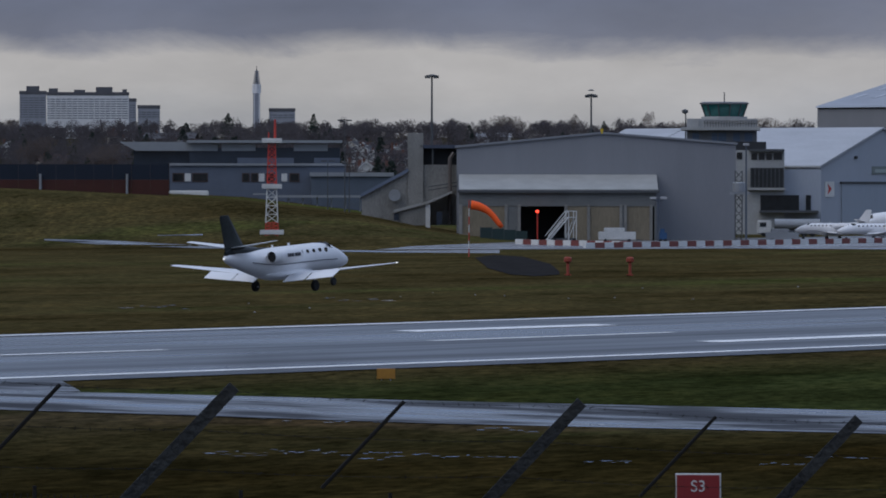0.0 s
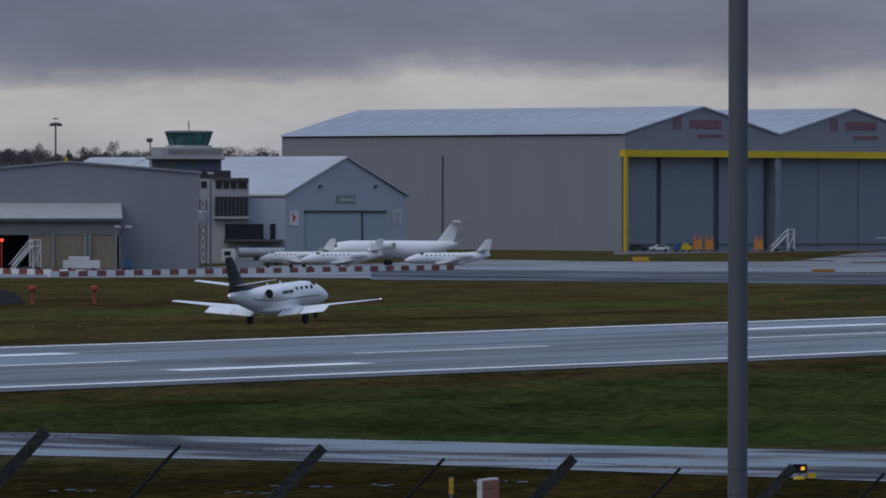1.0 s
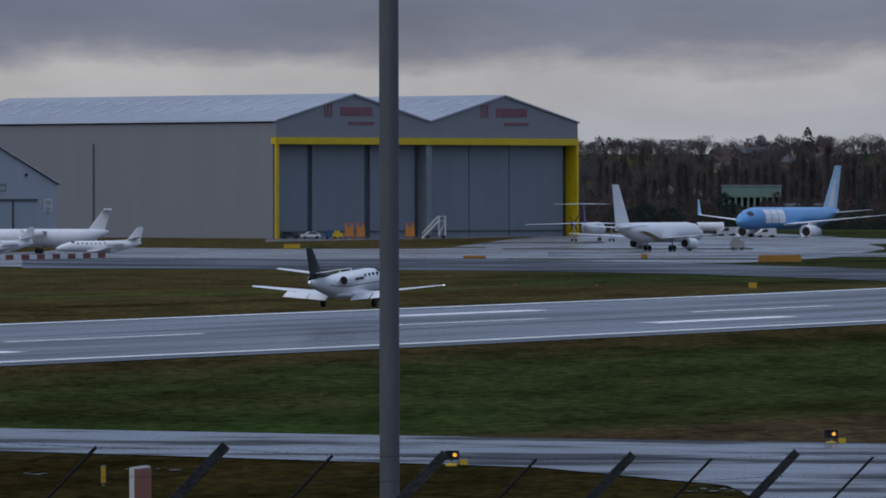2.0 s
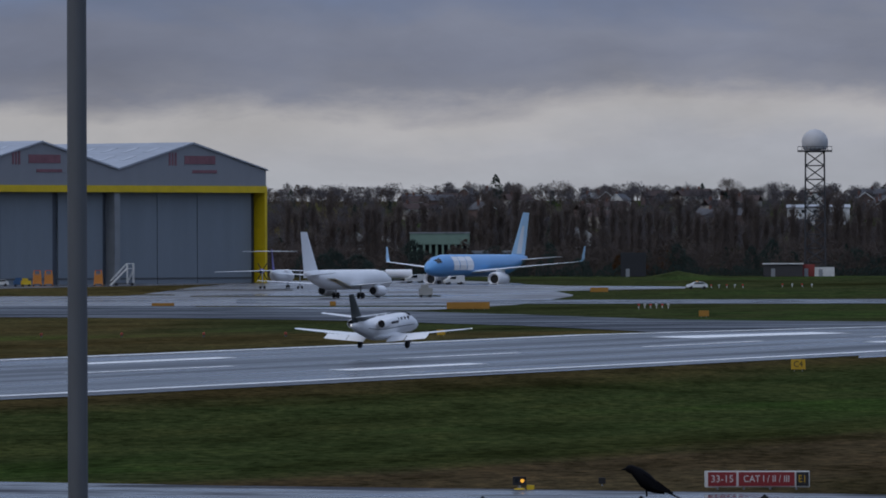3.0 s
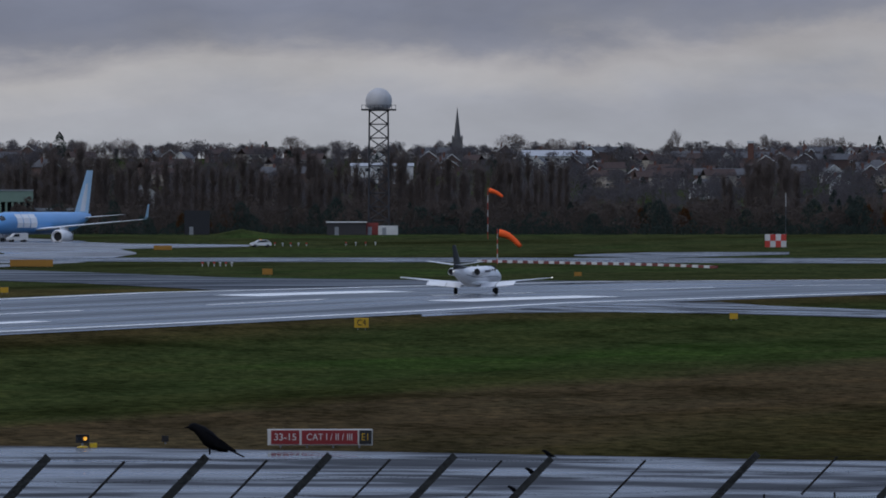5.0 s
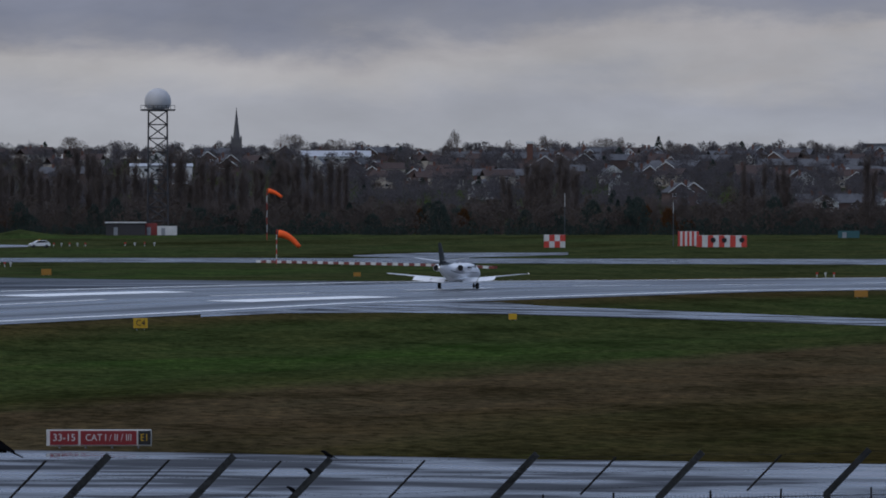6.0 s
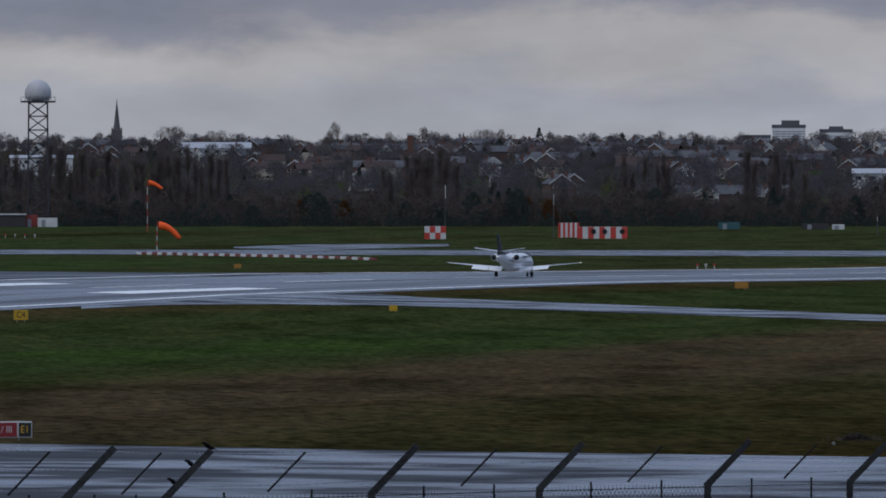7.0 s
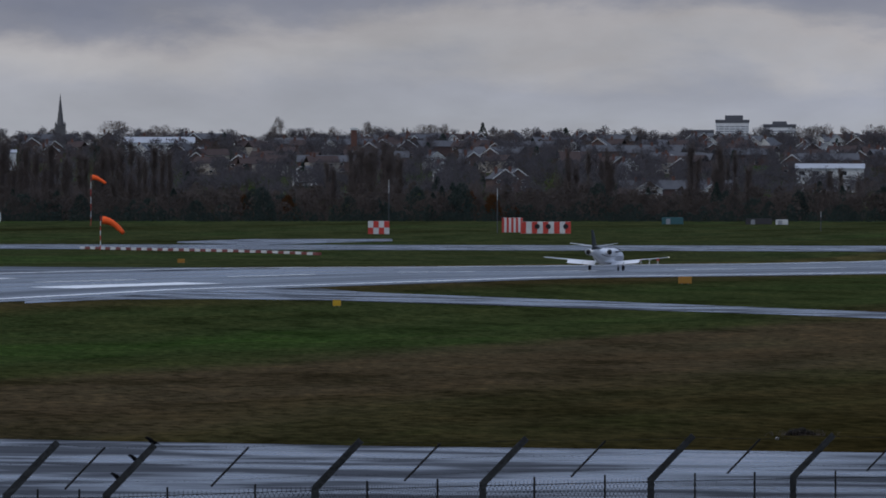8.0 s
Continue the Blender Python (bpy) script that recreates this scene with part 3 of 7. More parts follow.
def window_row(parent, x0, x1, z0, z1, y, n, frame_mat, depth=0.12):
    w = (x1 - x0) / n
    for k in range(n):
        f = part("window", box(x0 + k * w + 0.08, x0 + (k + 1) * w - 0.08, y - depth, y + 0.02, z0, z1), frame_mat, parent)
        part("pane", box(x0 + k * w + 0.2, x0 + (k + 1) * w - 0.2, y - depth - 0.03, y - depth + 0.01, z0 + 0.12, z1 - 0.12), GLASS, f)


def shed_pose(u, d, e_base, turn=0.0):
    m = facing(u, d, turn)
    m.translation.z = EYE + e_base / FOCAL_PX * d
    return m


def make_grey_shed():
    """The wide low-pitched shed with its lean-to in front."""
    d = 1440
    M = lambda t: metres(t, d)
    m = shed_pose(24, d, -106)
    W = M(494)
    h = thing("maintenance_shed", m, "wide grey metal-clad hangar with a pale lean-to roof", "hangar")
    e = lambda y: M(427 - y)
    zl, za, zr = e(262), e(237), e(256)
    xa = W * 0.52
    part("wall", prism([(0, 0), (0, zl), (xa, za), (W, zr), (W, 0)], 0, 0.5), CLAD, h)
    part("wall", box(0, 0.5, 0.5, 40, 0, zl - 0.4), CLAD, h)
    part("wall", box(W - 0.5, W, 0.5, 40, 0, zr - 0.4), CLAD, h)
    rm = mat("grey_sheet_roof", (0.24, 0.25, 0.27), 0.5, 0.2)
    part("roof", prism([(-0.3, zl), (xa, za), (W + 0.3, zr), (W + 0.3, zr + 0.35), (xa, za + 0.35), (-0.3, zl + 0.35)], -0.4, 40.5), rm, h)
    # lean-to: flat front with bays, pale sloping roof
    lw = M(350)
    lt, lb = e(312), e(338)
    x0 = M(4)
    cream = mat("pale_sheet_roof", (0.34, 0.34, 0.325), 0.6, vary=0.15)
    part("lean_to_roof", add_rings(bmesh.new(), [[(x0, 0, lt), (x0, -9.5, lb), (x0, -9.5, lb + 0.3), (x0, 0, lt + 0.3)], [(x0 + lw, 0, lt), (x0 + lw, -9.5, lb), (x0 + lw, -9.5, lb + 0.3), (x0 + lw, 0, lt + 0.3)]]), cream, h, "pale grey lean-to roof")
    part("gutter", box(x0 - 0.2, x0 + lw + 0.2, -9.9, -9.4, lb - 0.35, lb + 0.12), DARKMETAL, h)
    fascia = mat("grey_rendered_wall", (0.15, 0.155, 0.15), 0.7, vary=0.15)
    part("fascia", box(x0 + 0.3, x0 + lw - 0.3, -9.2, -8.8, e(365), lb - 0.1), fascia, h)
    tan = mat("tan_boarded_door", (0.21, 0.175, 0.12), 0.8, vary=0.2, stretch=(1, 1, 0.2))
    # Near-black colour paints the shade inside the open bays.
    dark = mat("interior_shade_black", (0.02, 0.021, 0.023), 0.9)
    part("interior", box(x0 + 0.3, x0 + lw - 0.3, -0.6, -0.3, 0, lt - 0.5), dark, h)
    edges = [M(v) for v in (6, 80, 108, 158, 192, 245, 300, 350)]
    kinds = ["tan", "open", "open", "tan", "tan", "tan", "wall"]
    xs = [x0 + 0.3] + [M(v - 808 + 0) for v in (895, 918, 1000, 1040, 1097, 1105, 1150)]
    for (p, q), k in zip(zip(xs, xs[1:]), ["tan", "wall", "open", "tan", "tan", "wall", "tan"]):
        if k == "tan":
            part("bay_door", box(p + 0.25, q - 0.25, -9.1, -8.95, 0, e(365)), tan, h)
        elif k == "wall":
            part("wall_panel", box(p, q, -9.15, -8.8, 0, e(365)), fascia, h)
        part("column", box(q - 0.25, q + 0.25, -9.35, -8.8, 0, e(362)), CONCRETE, h)
    part("column", box(xs[0] - 0.3, xs[0] + 0.3, -9.35, -8.8, 0, e(362)), CONCRETE, h)
    part("end_wall", box(x0 + lw - 0.6, x0 + lw - 0.3, -9.2, 0, 0, lb), fascia, h)
    part("end_wall", box(x0, x0 + 0.3, -9.2, 0, 0, lb), fascia, h)
    screen = thing("green_screen", shed_pose(108, 1405, -112), "dark green sheeted screen before the shed", "screen")
    gm = mat("dark_green_sheeting", (0.018, 0.04, 0.04), 0.8, vary=0.2)
    for k in range(4):
        x = metres(-42 + 21 * k, 1405)
        part("panel", box(x, x + metres(20.5, 1405), 0, 0.08, 0.1, metres(30 - 2 * k, 1405)), gm, screen)
        part("post", tube((x, 0.05, 0), (x, 0.05, metres(32, 1405)), 0.06), DARKMETAL, screen)
    part("roof_beacon", tube((xa, -0.2, za), (xa, -0.2, za + 0.9), 0.25), YELLOW, h)


make_grey_shed()


# ---- aircraft ----
def body_rings(stations, n=20):
    """Rings of a body along +Y: (y, half width, half height, centre z)."""
    return [[(w * math.cos(k * math.tau / n), y, z + h * math.sin(k * math.tau / n)) for k in range(n)] for y, w, h, z in stations]


def foil(chord, thick, y, n=7):
    """A wing section in y and z, leading edge at y, running aft."""
    pts = []
    for k in range(n):
        s = k / (n - 1)
        pts.append((y - chord * s, thick * chord * (2.6 * math.sqrt(s) * (1 - s) + 0.02)))
    low = [(y - chord * (k / (n - 1)), -thick * chord * 0.8 * (1.6 * math.sqrt(k / (n - 1)) * (1 - k / (n - 1)) + 0.02)) for k in range(n - 2, 0, -1)]
    return pts + low


def add_wing(bm, sections, side):
    """Sections: (x, leading edge y, chord, z, thickness)."""
    rings = []
    for x, y, c, z, t in sections:
        rings.append([(side * x, py, z + pz) for py, pz in foil(c, t, y)])
    return add_rings(bm, rings)


def fin_mesh(sections):
    """Upright sections: (z, leading edge y, chord, thickness)."""
    rings = []
    for z, y, c, t in sections:
        rings.append([(pz, py, z) for py, pz in foil(c, t, y)])
    return add_rings(bmesh.new(), rings)


def add_wheel(bm, x, y, r, w):
    n = 16
    prof = [(-w / 2, r * 0.6), (-w / 2, r * 0.9), (-w * 0.3, r), (w * 0.3, r), (w / 2, r * 0.9), (w / 2, r * 0.6)]
    rings = [[(x + s, y + rr * math.cos(k * math.tau / n), r + rr * math.sin(k * math.tau / n)) for k in range(n)] for s, rr in prof]
    return add_rings(bm, rings)


def nacelle(y0, y1, r, x, z):
    L = y0 - y1
    prof = [(y0 - 0.12 * L, r * 0.62), (y0 - 0.01 * L, r * 0.8), (y0, r * 0.9), (y0 - 0.06 * L, r), (y0 - 0.4 * L, r * 1.03), (y0 - 0.75 * L, r * 0.9), (y1, r * 0.8), (y1 + 0.08 * L, r * 0.74)]
    n = 18
    rings = [[(x + rr * math.cos(k * math.tau / n), s, z + rr * math.sin(k * math.tau / n)) for k in range(n)] for s, rr in prof]
    return add_rings(bmesh.new(), rings, caps=False), prof


def disc(y, r, x, z, n=16, back=0.05):
    return add_rings(bmesh.new(), [[(x + r * math.cos(k * math.tau / n), yy, z + r * math.sin(k * math.tau / n)) for k in range(n)] for yy in (y, y - back)])


def engine(parent, y0, y1, r, x, z, skin):
    bm, prof = nacelle(y0, y1, r, x, z)
    e = part("engine", bm, skin, parent, smooth=True)
    part("fan", disc(y0 - 0.1 * (y0 - y1), r * 0.66, x, z), DARK, e)
    part("exhaust", disc(y1 + 0.05 * (y0 - y1), r * 0.75, x, z), DARK, e)
    return e


def make_business_jet(name, m, label, fin_mat, tail_label, parked=False, stripe=None, small=1.0):
    j = thing(name, m, label, "aircraft")
    # fuselage with nose, cabin and tapering tail
    st = [(7.85, 0.05, 0.05, 1.55), (7.6, 0.3, 0.3, 1.6), (7.0, 0.52, 0.52, 1.68), (6.2, 0.72, 0.72, 1.78), (5.5, 0.82, 0.84, 1.9), (4.6, 0.88, 0.93, 1.96), (3.6, 0.93, 0.97, 1.98),
          (0, 0.93, 0.97, 1.98), (-2.2, 0.93, 0.97, 1.98), (-3.6, 0.86, 0.88, 2.05), (-5.0, 0.66, 0.66, 2.2), (-6.2, 0.46, 0.5, 2.4), (-7.1, 0.25, 0.3, 2.52), (-7.45, 0.1, 0.12, 2.55)]
    part("fuselage", add_rings(bmesh.new(), body_rings(st, 24)), WHITE, j, smooth=True)
    part("belly_fairing", add_rings(bmesh.new(), body_rings([(2.9, 0.15, 0.1, 1.05), (2.2, 0.85, 0.34, 1.12), (0.5, 1.05, 0.4, 1.15), (-1.6, 1.0, 0.38, 1.18), (-3.0, 0.6, 0.25, 1.25), (-3.6, 0.1, 0.1, 1.3)], 16)), WHITE, j, smooth=True)
    part("dorsal_fairing", add_rings(bmesh.new(), body_rings([(-2.0, 0.05, 0.03, 2.95), (-3.4, 0.22, 0.2, 2.85), (-5.0, 0.3, 0.45, 2.75), (-6.6, 0.24, 0.5, 2.75), (-7.3, 0.1, 0.3, 2.75)], 10)), fin_mat, j)
    part("fin", fin_mesh([(2.4, -4.1, 3.1, 0.045), (3.0, -4.75, 2.55, 0.04), (5.2, -6.6, 1.22, 0.035), (5.35, -6.75, 0.98, 0.03)]), fin_mat, j, tail_label)
    for s in (-1, 1):
        w = part("wing", add_wing(bmesh.new(), [(0.6, 1.55, 2.9, 1.12, 0.055), (2.2, 1.0, 2.35, 1.2, 0.05), (8.3, 0.5, 1.05, 1.75, 0.04), (8.5, 0.3, 0.75, 1.78, 0.03)], s), WHITE, j)
        for x0, x1, zz in ((1.1, 2.75, 1.08), (2.85, 4.9, 1.22)):
            bm = bmesh.new()
            y0 = -1.35 + 0.02 * x0
            dz = 0.09
            add_rings(bm, [[(s * x, yy, zz + dz * (x - x0) + hz) for yy, hz in ((y0 + (x * 0.02), 0.04), (y0 - 0.78, -0.33), (y0 - 0.8, -0.37), (y0 - 0.1, -0.1))] for x in (x0, x1)])
            if not parked:
                part("flap", bm, WHITE, w)
            else:
                bm.free()
        if not parked and s > 0:
            part("wing_tip_light", tube((s * 8.5, -0.05, 1.79), (s * 8.6, -0.1, 1.79), 0.035), mat("white_nav_light", (1.0, 0.97, 0.9), 0.3, glow=1.3), w)
        part("tailplane", add_wing(bmesh.new(), [(0.1, -5.05, 1.65, 3.2, 0.04), (3.2, -5.95, 0.9, 3.62, 0.035)], s), WHITE, j)
        e = engine(j, -0.7, -3.95, 0.46, s * 1.45, 2.45, WHITE)
        part("thrust_reverser", add_rings(bmesh.new(), [[(s * 1.45 + r_ * math.cos(a), y, 2.45 + r_ * math.sin(a)) for a in [q * math.tau / 18 for q in range(18)]] for y, r_ in ((-3.42, 0.41), (-3.45, 0.42), (-3.95, 0.38), (-3.98, 0.35))], caps=False), WHITE, e)
        part("pylon", add_box(bmesh.new(), min(s * 0.7, s * 1.2), max(s * 0.7, s * 1.2), -3.6, -1.9, 2.35, 2.5), WHITE, e)
        g = part("main_gear", add_tube(tube((s * 2.2, -0.1, 1.2), (s * 2.28, 0, 0.3), 0.07), (s * 2.05, 0, 0.3), (s * 2.4, 0, 0.3), 0.05), STEEL, j)
        part("tyre", add_wheel(bmesh.new(), s * 2.28, 0.0, 0.36, 0.26), DARK, g)
        for k in range(7):
            y = 4.0 - 0.78 * k
            part("cabin_window", add_rings(bmesh.new(), [[(s * (0.835 + dx), y + 0.15 * math.cos(a * math.tau / 10), 2.46 + 0.18 * math.sin(a * math.tau / 10)) for a in range(10)] for dx in (-0.1, 0.0)]), GLASS, j)
        part("windscreen", add_rings(bmesh.new(), [[(s * 0.1, 5.62, 2.5), (s * 0.62, 5.2, 2.45), (s * 0.66, 4.6, 2.85), (s * 0.1, 5.0, 2.98)], [(s * 0.1, 5.55, 2.4), (s * 0.6, 5.1, 2.35), (s * 0.62, 4.5, 2.75), (s * 0.1, 4.9, 2.88)]]), GLASS, j)
        if stripe:
            part("cheat_line", add_rings(bmesh.new(), [[(s * (w_ + 0.012), y, z - 0.028), (s * (w_ + 0.012), y, z + 0.028), (s * (w_ - 0.06), y, z + 0.028), (s * (w_ - 0.06), y, z - 0.028)]
                                                        for y, w_, z in ((6.2, 0.70, 1.78), (4.6, 0.9, 1.8), (3.6, 0.935, 1.84), (0, 0.935, 1.84), (-2.2, 0.935, 1.84), (-3.6, 0.9, 1.95), (-5, 0.71, 2.15))]), stripe, j, "thin dark grey cheat line")
    # registration on the engine side is a row of plain bars
    for k, w_ in enumerate((0.2, 0.2, 0.1, 0.2, 0.2, 0.2)):
        y = -1.15 - 0.27 * k
        part("registration_bar", box(1.93, 1.985, y - w_, y, 2.38, 2.6), mat("dark_grey_lettering", (0.05, 0.05, 0.06), 0.5), j)
    ng = part("nose_gear", add_tube(bmesh.new(), (0, 5.9, 1.3), (0, 6.1, 0.25), 0.06), STEEL, j)
    part("tyre", add_wheel(bmesh.new(), 0, 6.1, 0.27, 0.2), DARK, ng)
    if not parked:
        part("tail_light", tube((0, -7.4, 2.55), (0, -7.52, 2.55), 0.035), mat("white_nav_light", (1, 0.97, 0.9)), j)
    part("antenna", add_box(bmesh.new(), -0.02, 0.02, 0.5, 0.75, 2.9, 3.12), WHITE, j)
    part("antenna", add_box(bmesh.new(), -0.02, 0.02, -1.55, -1.35, 2.9, 3.1), WHITE, j)
    return j


FIN = mat("black_and_teal_fin_paint", (0.022, 0.03, 0.03), 0.4, other=(0.0, 0.0, 0.0), scale=2.6, spec=0.2, stretch=(1, 1.2, 0.5))
# seconds, distance along the runway, height of the wheels, nose-up degrees, bank
JET_ROWS = [(0.0, 457.2, EYE - 7.2, 3.0, -0.9), (0.5, 495.0, EYE - 7.83, 3.0, -0.9), (1.0, 531.5, EYE - 8.33, 3.2, -0.8), (1.5, 567.6, EYE - 8.63, 3.5, -0.8), (2.0, 605.0, EYE - 8.87, 3.5, -0.4),
            (3.5, 716.6, EYE - 9.45, 3.5, 0.0), (4.0, 754.2, EYE - 9.62, 2.5, 0.0), (4.5, 791.0, EYE - 9.75, 1.6, 0), (5.0, 828.0, EYE - 9.82, 0.6, 0), (6.0, 901.5, EYE - 9.95, 0.1, 0), (6.5, 938.3, EYE - 10.03, 0.0, 0),
            (7.0, 975.0, EYE - 10.27, -0.1, 0), (7.5, 1011.0, EYE - 10.55, -0.3, 0), (8.0, 1046.8, EYE - 10.79, -0.4, 0)]
jet = make_business_jet("business_jet", pose(-278, 457.2, 3.2), "white twin-engined business jet with a black fin, wheels down", FIN, "black fin with a grey-green swirl",
                        stripe=mat("grey_cheat_line", (0.08, 0.08, 0.1), 0.4))


def make_airliner(name, m, label, L, r, skin, span, fin_top, eng_r, low_skin=None, winglet=0.0, fin_mat=None, t_tail=False, aft_engines=False, high_wing=False, wing_mat=None, eng_mat=None, engines=1, props=False, sweep=0.44, dih=0.1, root=0.12):
    """A generic transport aircraft: nose towards +Y, origin on the ground below the middle of its wing."""
    a = thing(name, m, label, "aircraft", "parked aircraft")
    zc = (1.95 if high_wing else 1.9 + 0.35 * r) + r * (0.55 if high_wing else 0.5)
    nose, tail = L * 0.47, -L * 0.53
    st = [(nose, 0.06, 0.06, zc - 0.3 * r), (nose - 0.25 * r, 0.34 * r, 0.34 * r, zc - 0.27 * r), (nose - 0.9 * r, 0.66 * r, 0.64 * r, zc - 0.18 * r), (nose - 1.8 * r, 0.88 * r, 0.88 * r, zc - 0.07 * r), (nose - 3.2 * r, r, r, zc),
          (L * 0.1, r, r, zc), (-L * 0.2, r, r, zc), (-L * 0.3, 0.93 * r, 0.93 * r, zc + 0.06 * r), (-L * 0.4, 0.68 * r, 0.7 * r, zc + 0.28 * r), (-L * 0.48, 0.36 * r, 0.4 * r, zc + 0.52 * r), (tail, 0.1 * r, 0.14 * r, zc + 0.66 * r)]
    part("fuselage", add_rings(bmesh.new(), body_rings(st, 28)), skin, a, smooth=True)
    fm, wm = fin_mat or skin, wing_mat or WHITE
    z0 = zc + 0.5 * r
    fc = (fin_top - z0) * 0.75
    ft = -L * 0.47
    part("fin", fin_mesh([(z0 - 0.3 * r, -L * 0.3, fc * 1.35, 0.04), (z0 + (fin_top - z0) * 0.08, -L * 0.368, fc * 0.95, 0.04), (fin_top, ft - 0.025 * L, fc * 0.42, 0.03)]), fm, a)
    b = span / 2
    zw = zc + r * 0.85 if high_wing else zc - r * 0.62
    rc = L * 0.17 if not props else L * 0.1
    sweep, dih = (0.0 if props else sweep), (-0.02 if high_wing else dih)
    for s in (-1, 1):
        secs = [(0.5 * r, L * root if not props else L * 0.06, rc, zw, 0.05), (b * 0.36, L * root - sweep * b * 0.36 if not props else L * 0.06, rc * 0.6 if not props else rc * 0.9, zw + dih * b * 0.36, 0.045),
                (b, (L * root - sweep * b) if not props else L * 0.05, rc * 0.24 if not props else rc * 0.6, zw + dih * b, 0.035)]
        w = part("wing", add_wing(bmesh.new(), secs, s), wm, a)
        if winglet:
            x, y, c, z, t = secs[-1]
            rings = []
            for k, (dx, dz, dc) in enumerate(((0, 0, 1), (0.35, 0.5, 0.8), (0.7, winglet, 0.35))):
                cc = c * dc
                rings.append([(s * (x + dx) + pz * s, py - k * 0.7, z + dz) for py, pz in foil(cc, 0.05, y)])
            part("winglet", add_rings(bmesh.new(), rings), fm, w)
        th = fin_top - 0.4 if t_tail else zc + 0.45 * r
        tb = span * (0.19 if not t_tail else 0.2)
        # Dark metal on the jet's high tailplane paints in its shaded underside.
        part("tailplane", add_wing(bmesh.new(), [(0.15 if t_tail else 0.2 * r, -L * 0.405 if not t_tail else ft, L * 0.09, th, 0.04), (tb, -L * 0.405 - 0.5 * tb * 0.9 if not t_tail else ft - 0.6 * tb, L * 0.04, th + (0.08 * tb if not t_tail else -0.03), 0.03)], s), DARKMETAL if t_tail and not props else wm, a)
        ez = zw - eng_r * 0.95
        if aft_engines:
            engine(a, -L * 0.2, -L * 0.2 - eng_r * 4.5, eng_r, s * (r + eng_r * 1.1), zc + 0.35 * r, eng_mat or WHITE)
        else:
            for k in range(engines):
                x = b * (0.33 + 0.22 * k)
                y = L * root - sweep * x + eng_r * (2.6 if not props else 1.5)
                e = engine(a, y, y - eng_r * (4.2 if not props else 7), eng_r, s * x, ez if not high_wing or not props else zw - eng_r * 0.3, eng_mat or WHITE)
                part("pylon", add_box(bmesh.new(), s * x - 0.15, s * x + 0.15, y - eng_r * 4, y - eng_r * 1.2, ez + eng_r * 0.7, zw + dih * x), wm, e)
                if props:
                    for q in range(6):
                        an = q * math.tau / 6
                        part("propeller_blade", add_tube(bmesh.new(), (s * x, y + 0.15, zw - eng_r * 0.3), (s * x + 2.0 * math.cos(an), y + 0.15, zw - eng_r * 0.3 + 2.0 * math.sin(an)), 0.13, 0.09, 5), DARK, e)
        wr = 0.55 if r > 1.4 else 0.3
        gx = b * 0.16 if not props else b * 0.28
        g = part("main_gear", add_tube(bmesh.new(), (s * gx, -L * 0.02, wr), (s * gx, -L * 0.02, zw if not high_wing or props else zc - 0.6 * r), 0.14), STEEL, a)
        for dx in (-0.42, 0.42):
            part("tyre", add_wheel(bmesh.new(), s * gx + dx, -L * 0.02, wr, 0.38), DARK, g)
        grid = []
        for y in (nose - 1.05 * r, nose - 1.35 * r, nose - 1.7 * r):
            w_, h_, c_ = [lerp(-y, [(-q[0], q[i]) for q in st]) for i in (1, 2, 3)]
            lo_, hi_ = (34, 78) if y > nose - 1.2 * r else (28, 66)
            grid.append([(s * 1.03 * w_ * math.cos(radians(t_)), y, c_ + 1.03 * h_ * math.sin(radians(t_))) for t_ in (lo_, (lo_ + hi_) / 2, hi_)] +
                        [(s * 0.9 * w_ * math.cos(radians(t_)), y, c_ + 0.9 * h_ * math.sin(radians(t_))) for t_ in (hi_, (lo_ + hi_) / 2, lo_)])
        part("cockpit_window", add_rings(bmesh.new(), grid), GLASS, a)
    g = part("nose_gear", add_tube(bmesh.new(), (0, nose - 2.6 * r, 0.4), (0, nose - 2.6 * r, zc - 0.8 * r), 0.1), STEEL, a)
    for dx in (-0.25, 0.25):
        part("tyre", add_wheel(bmesh.new(), dx, nose - 2.6 * r, 0.4, 0.25), DARK, g)
    return a


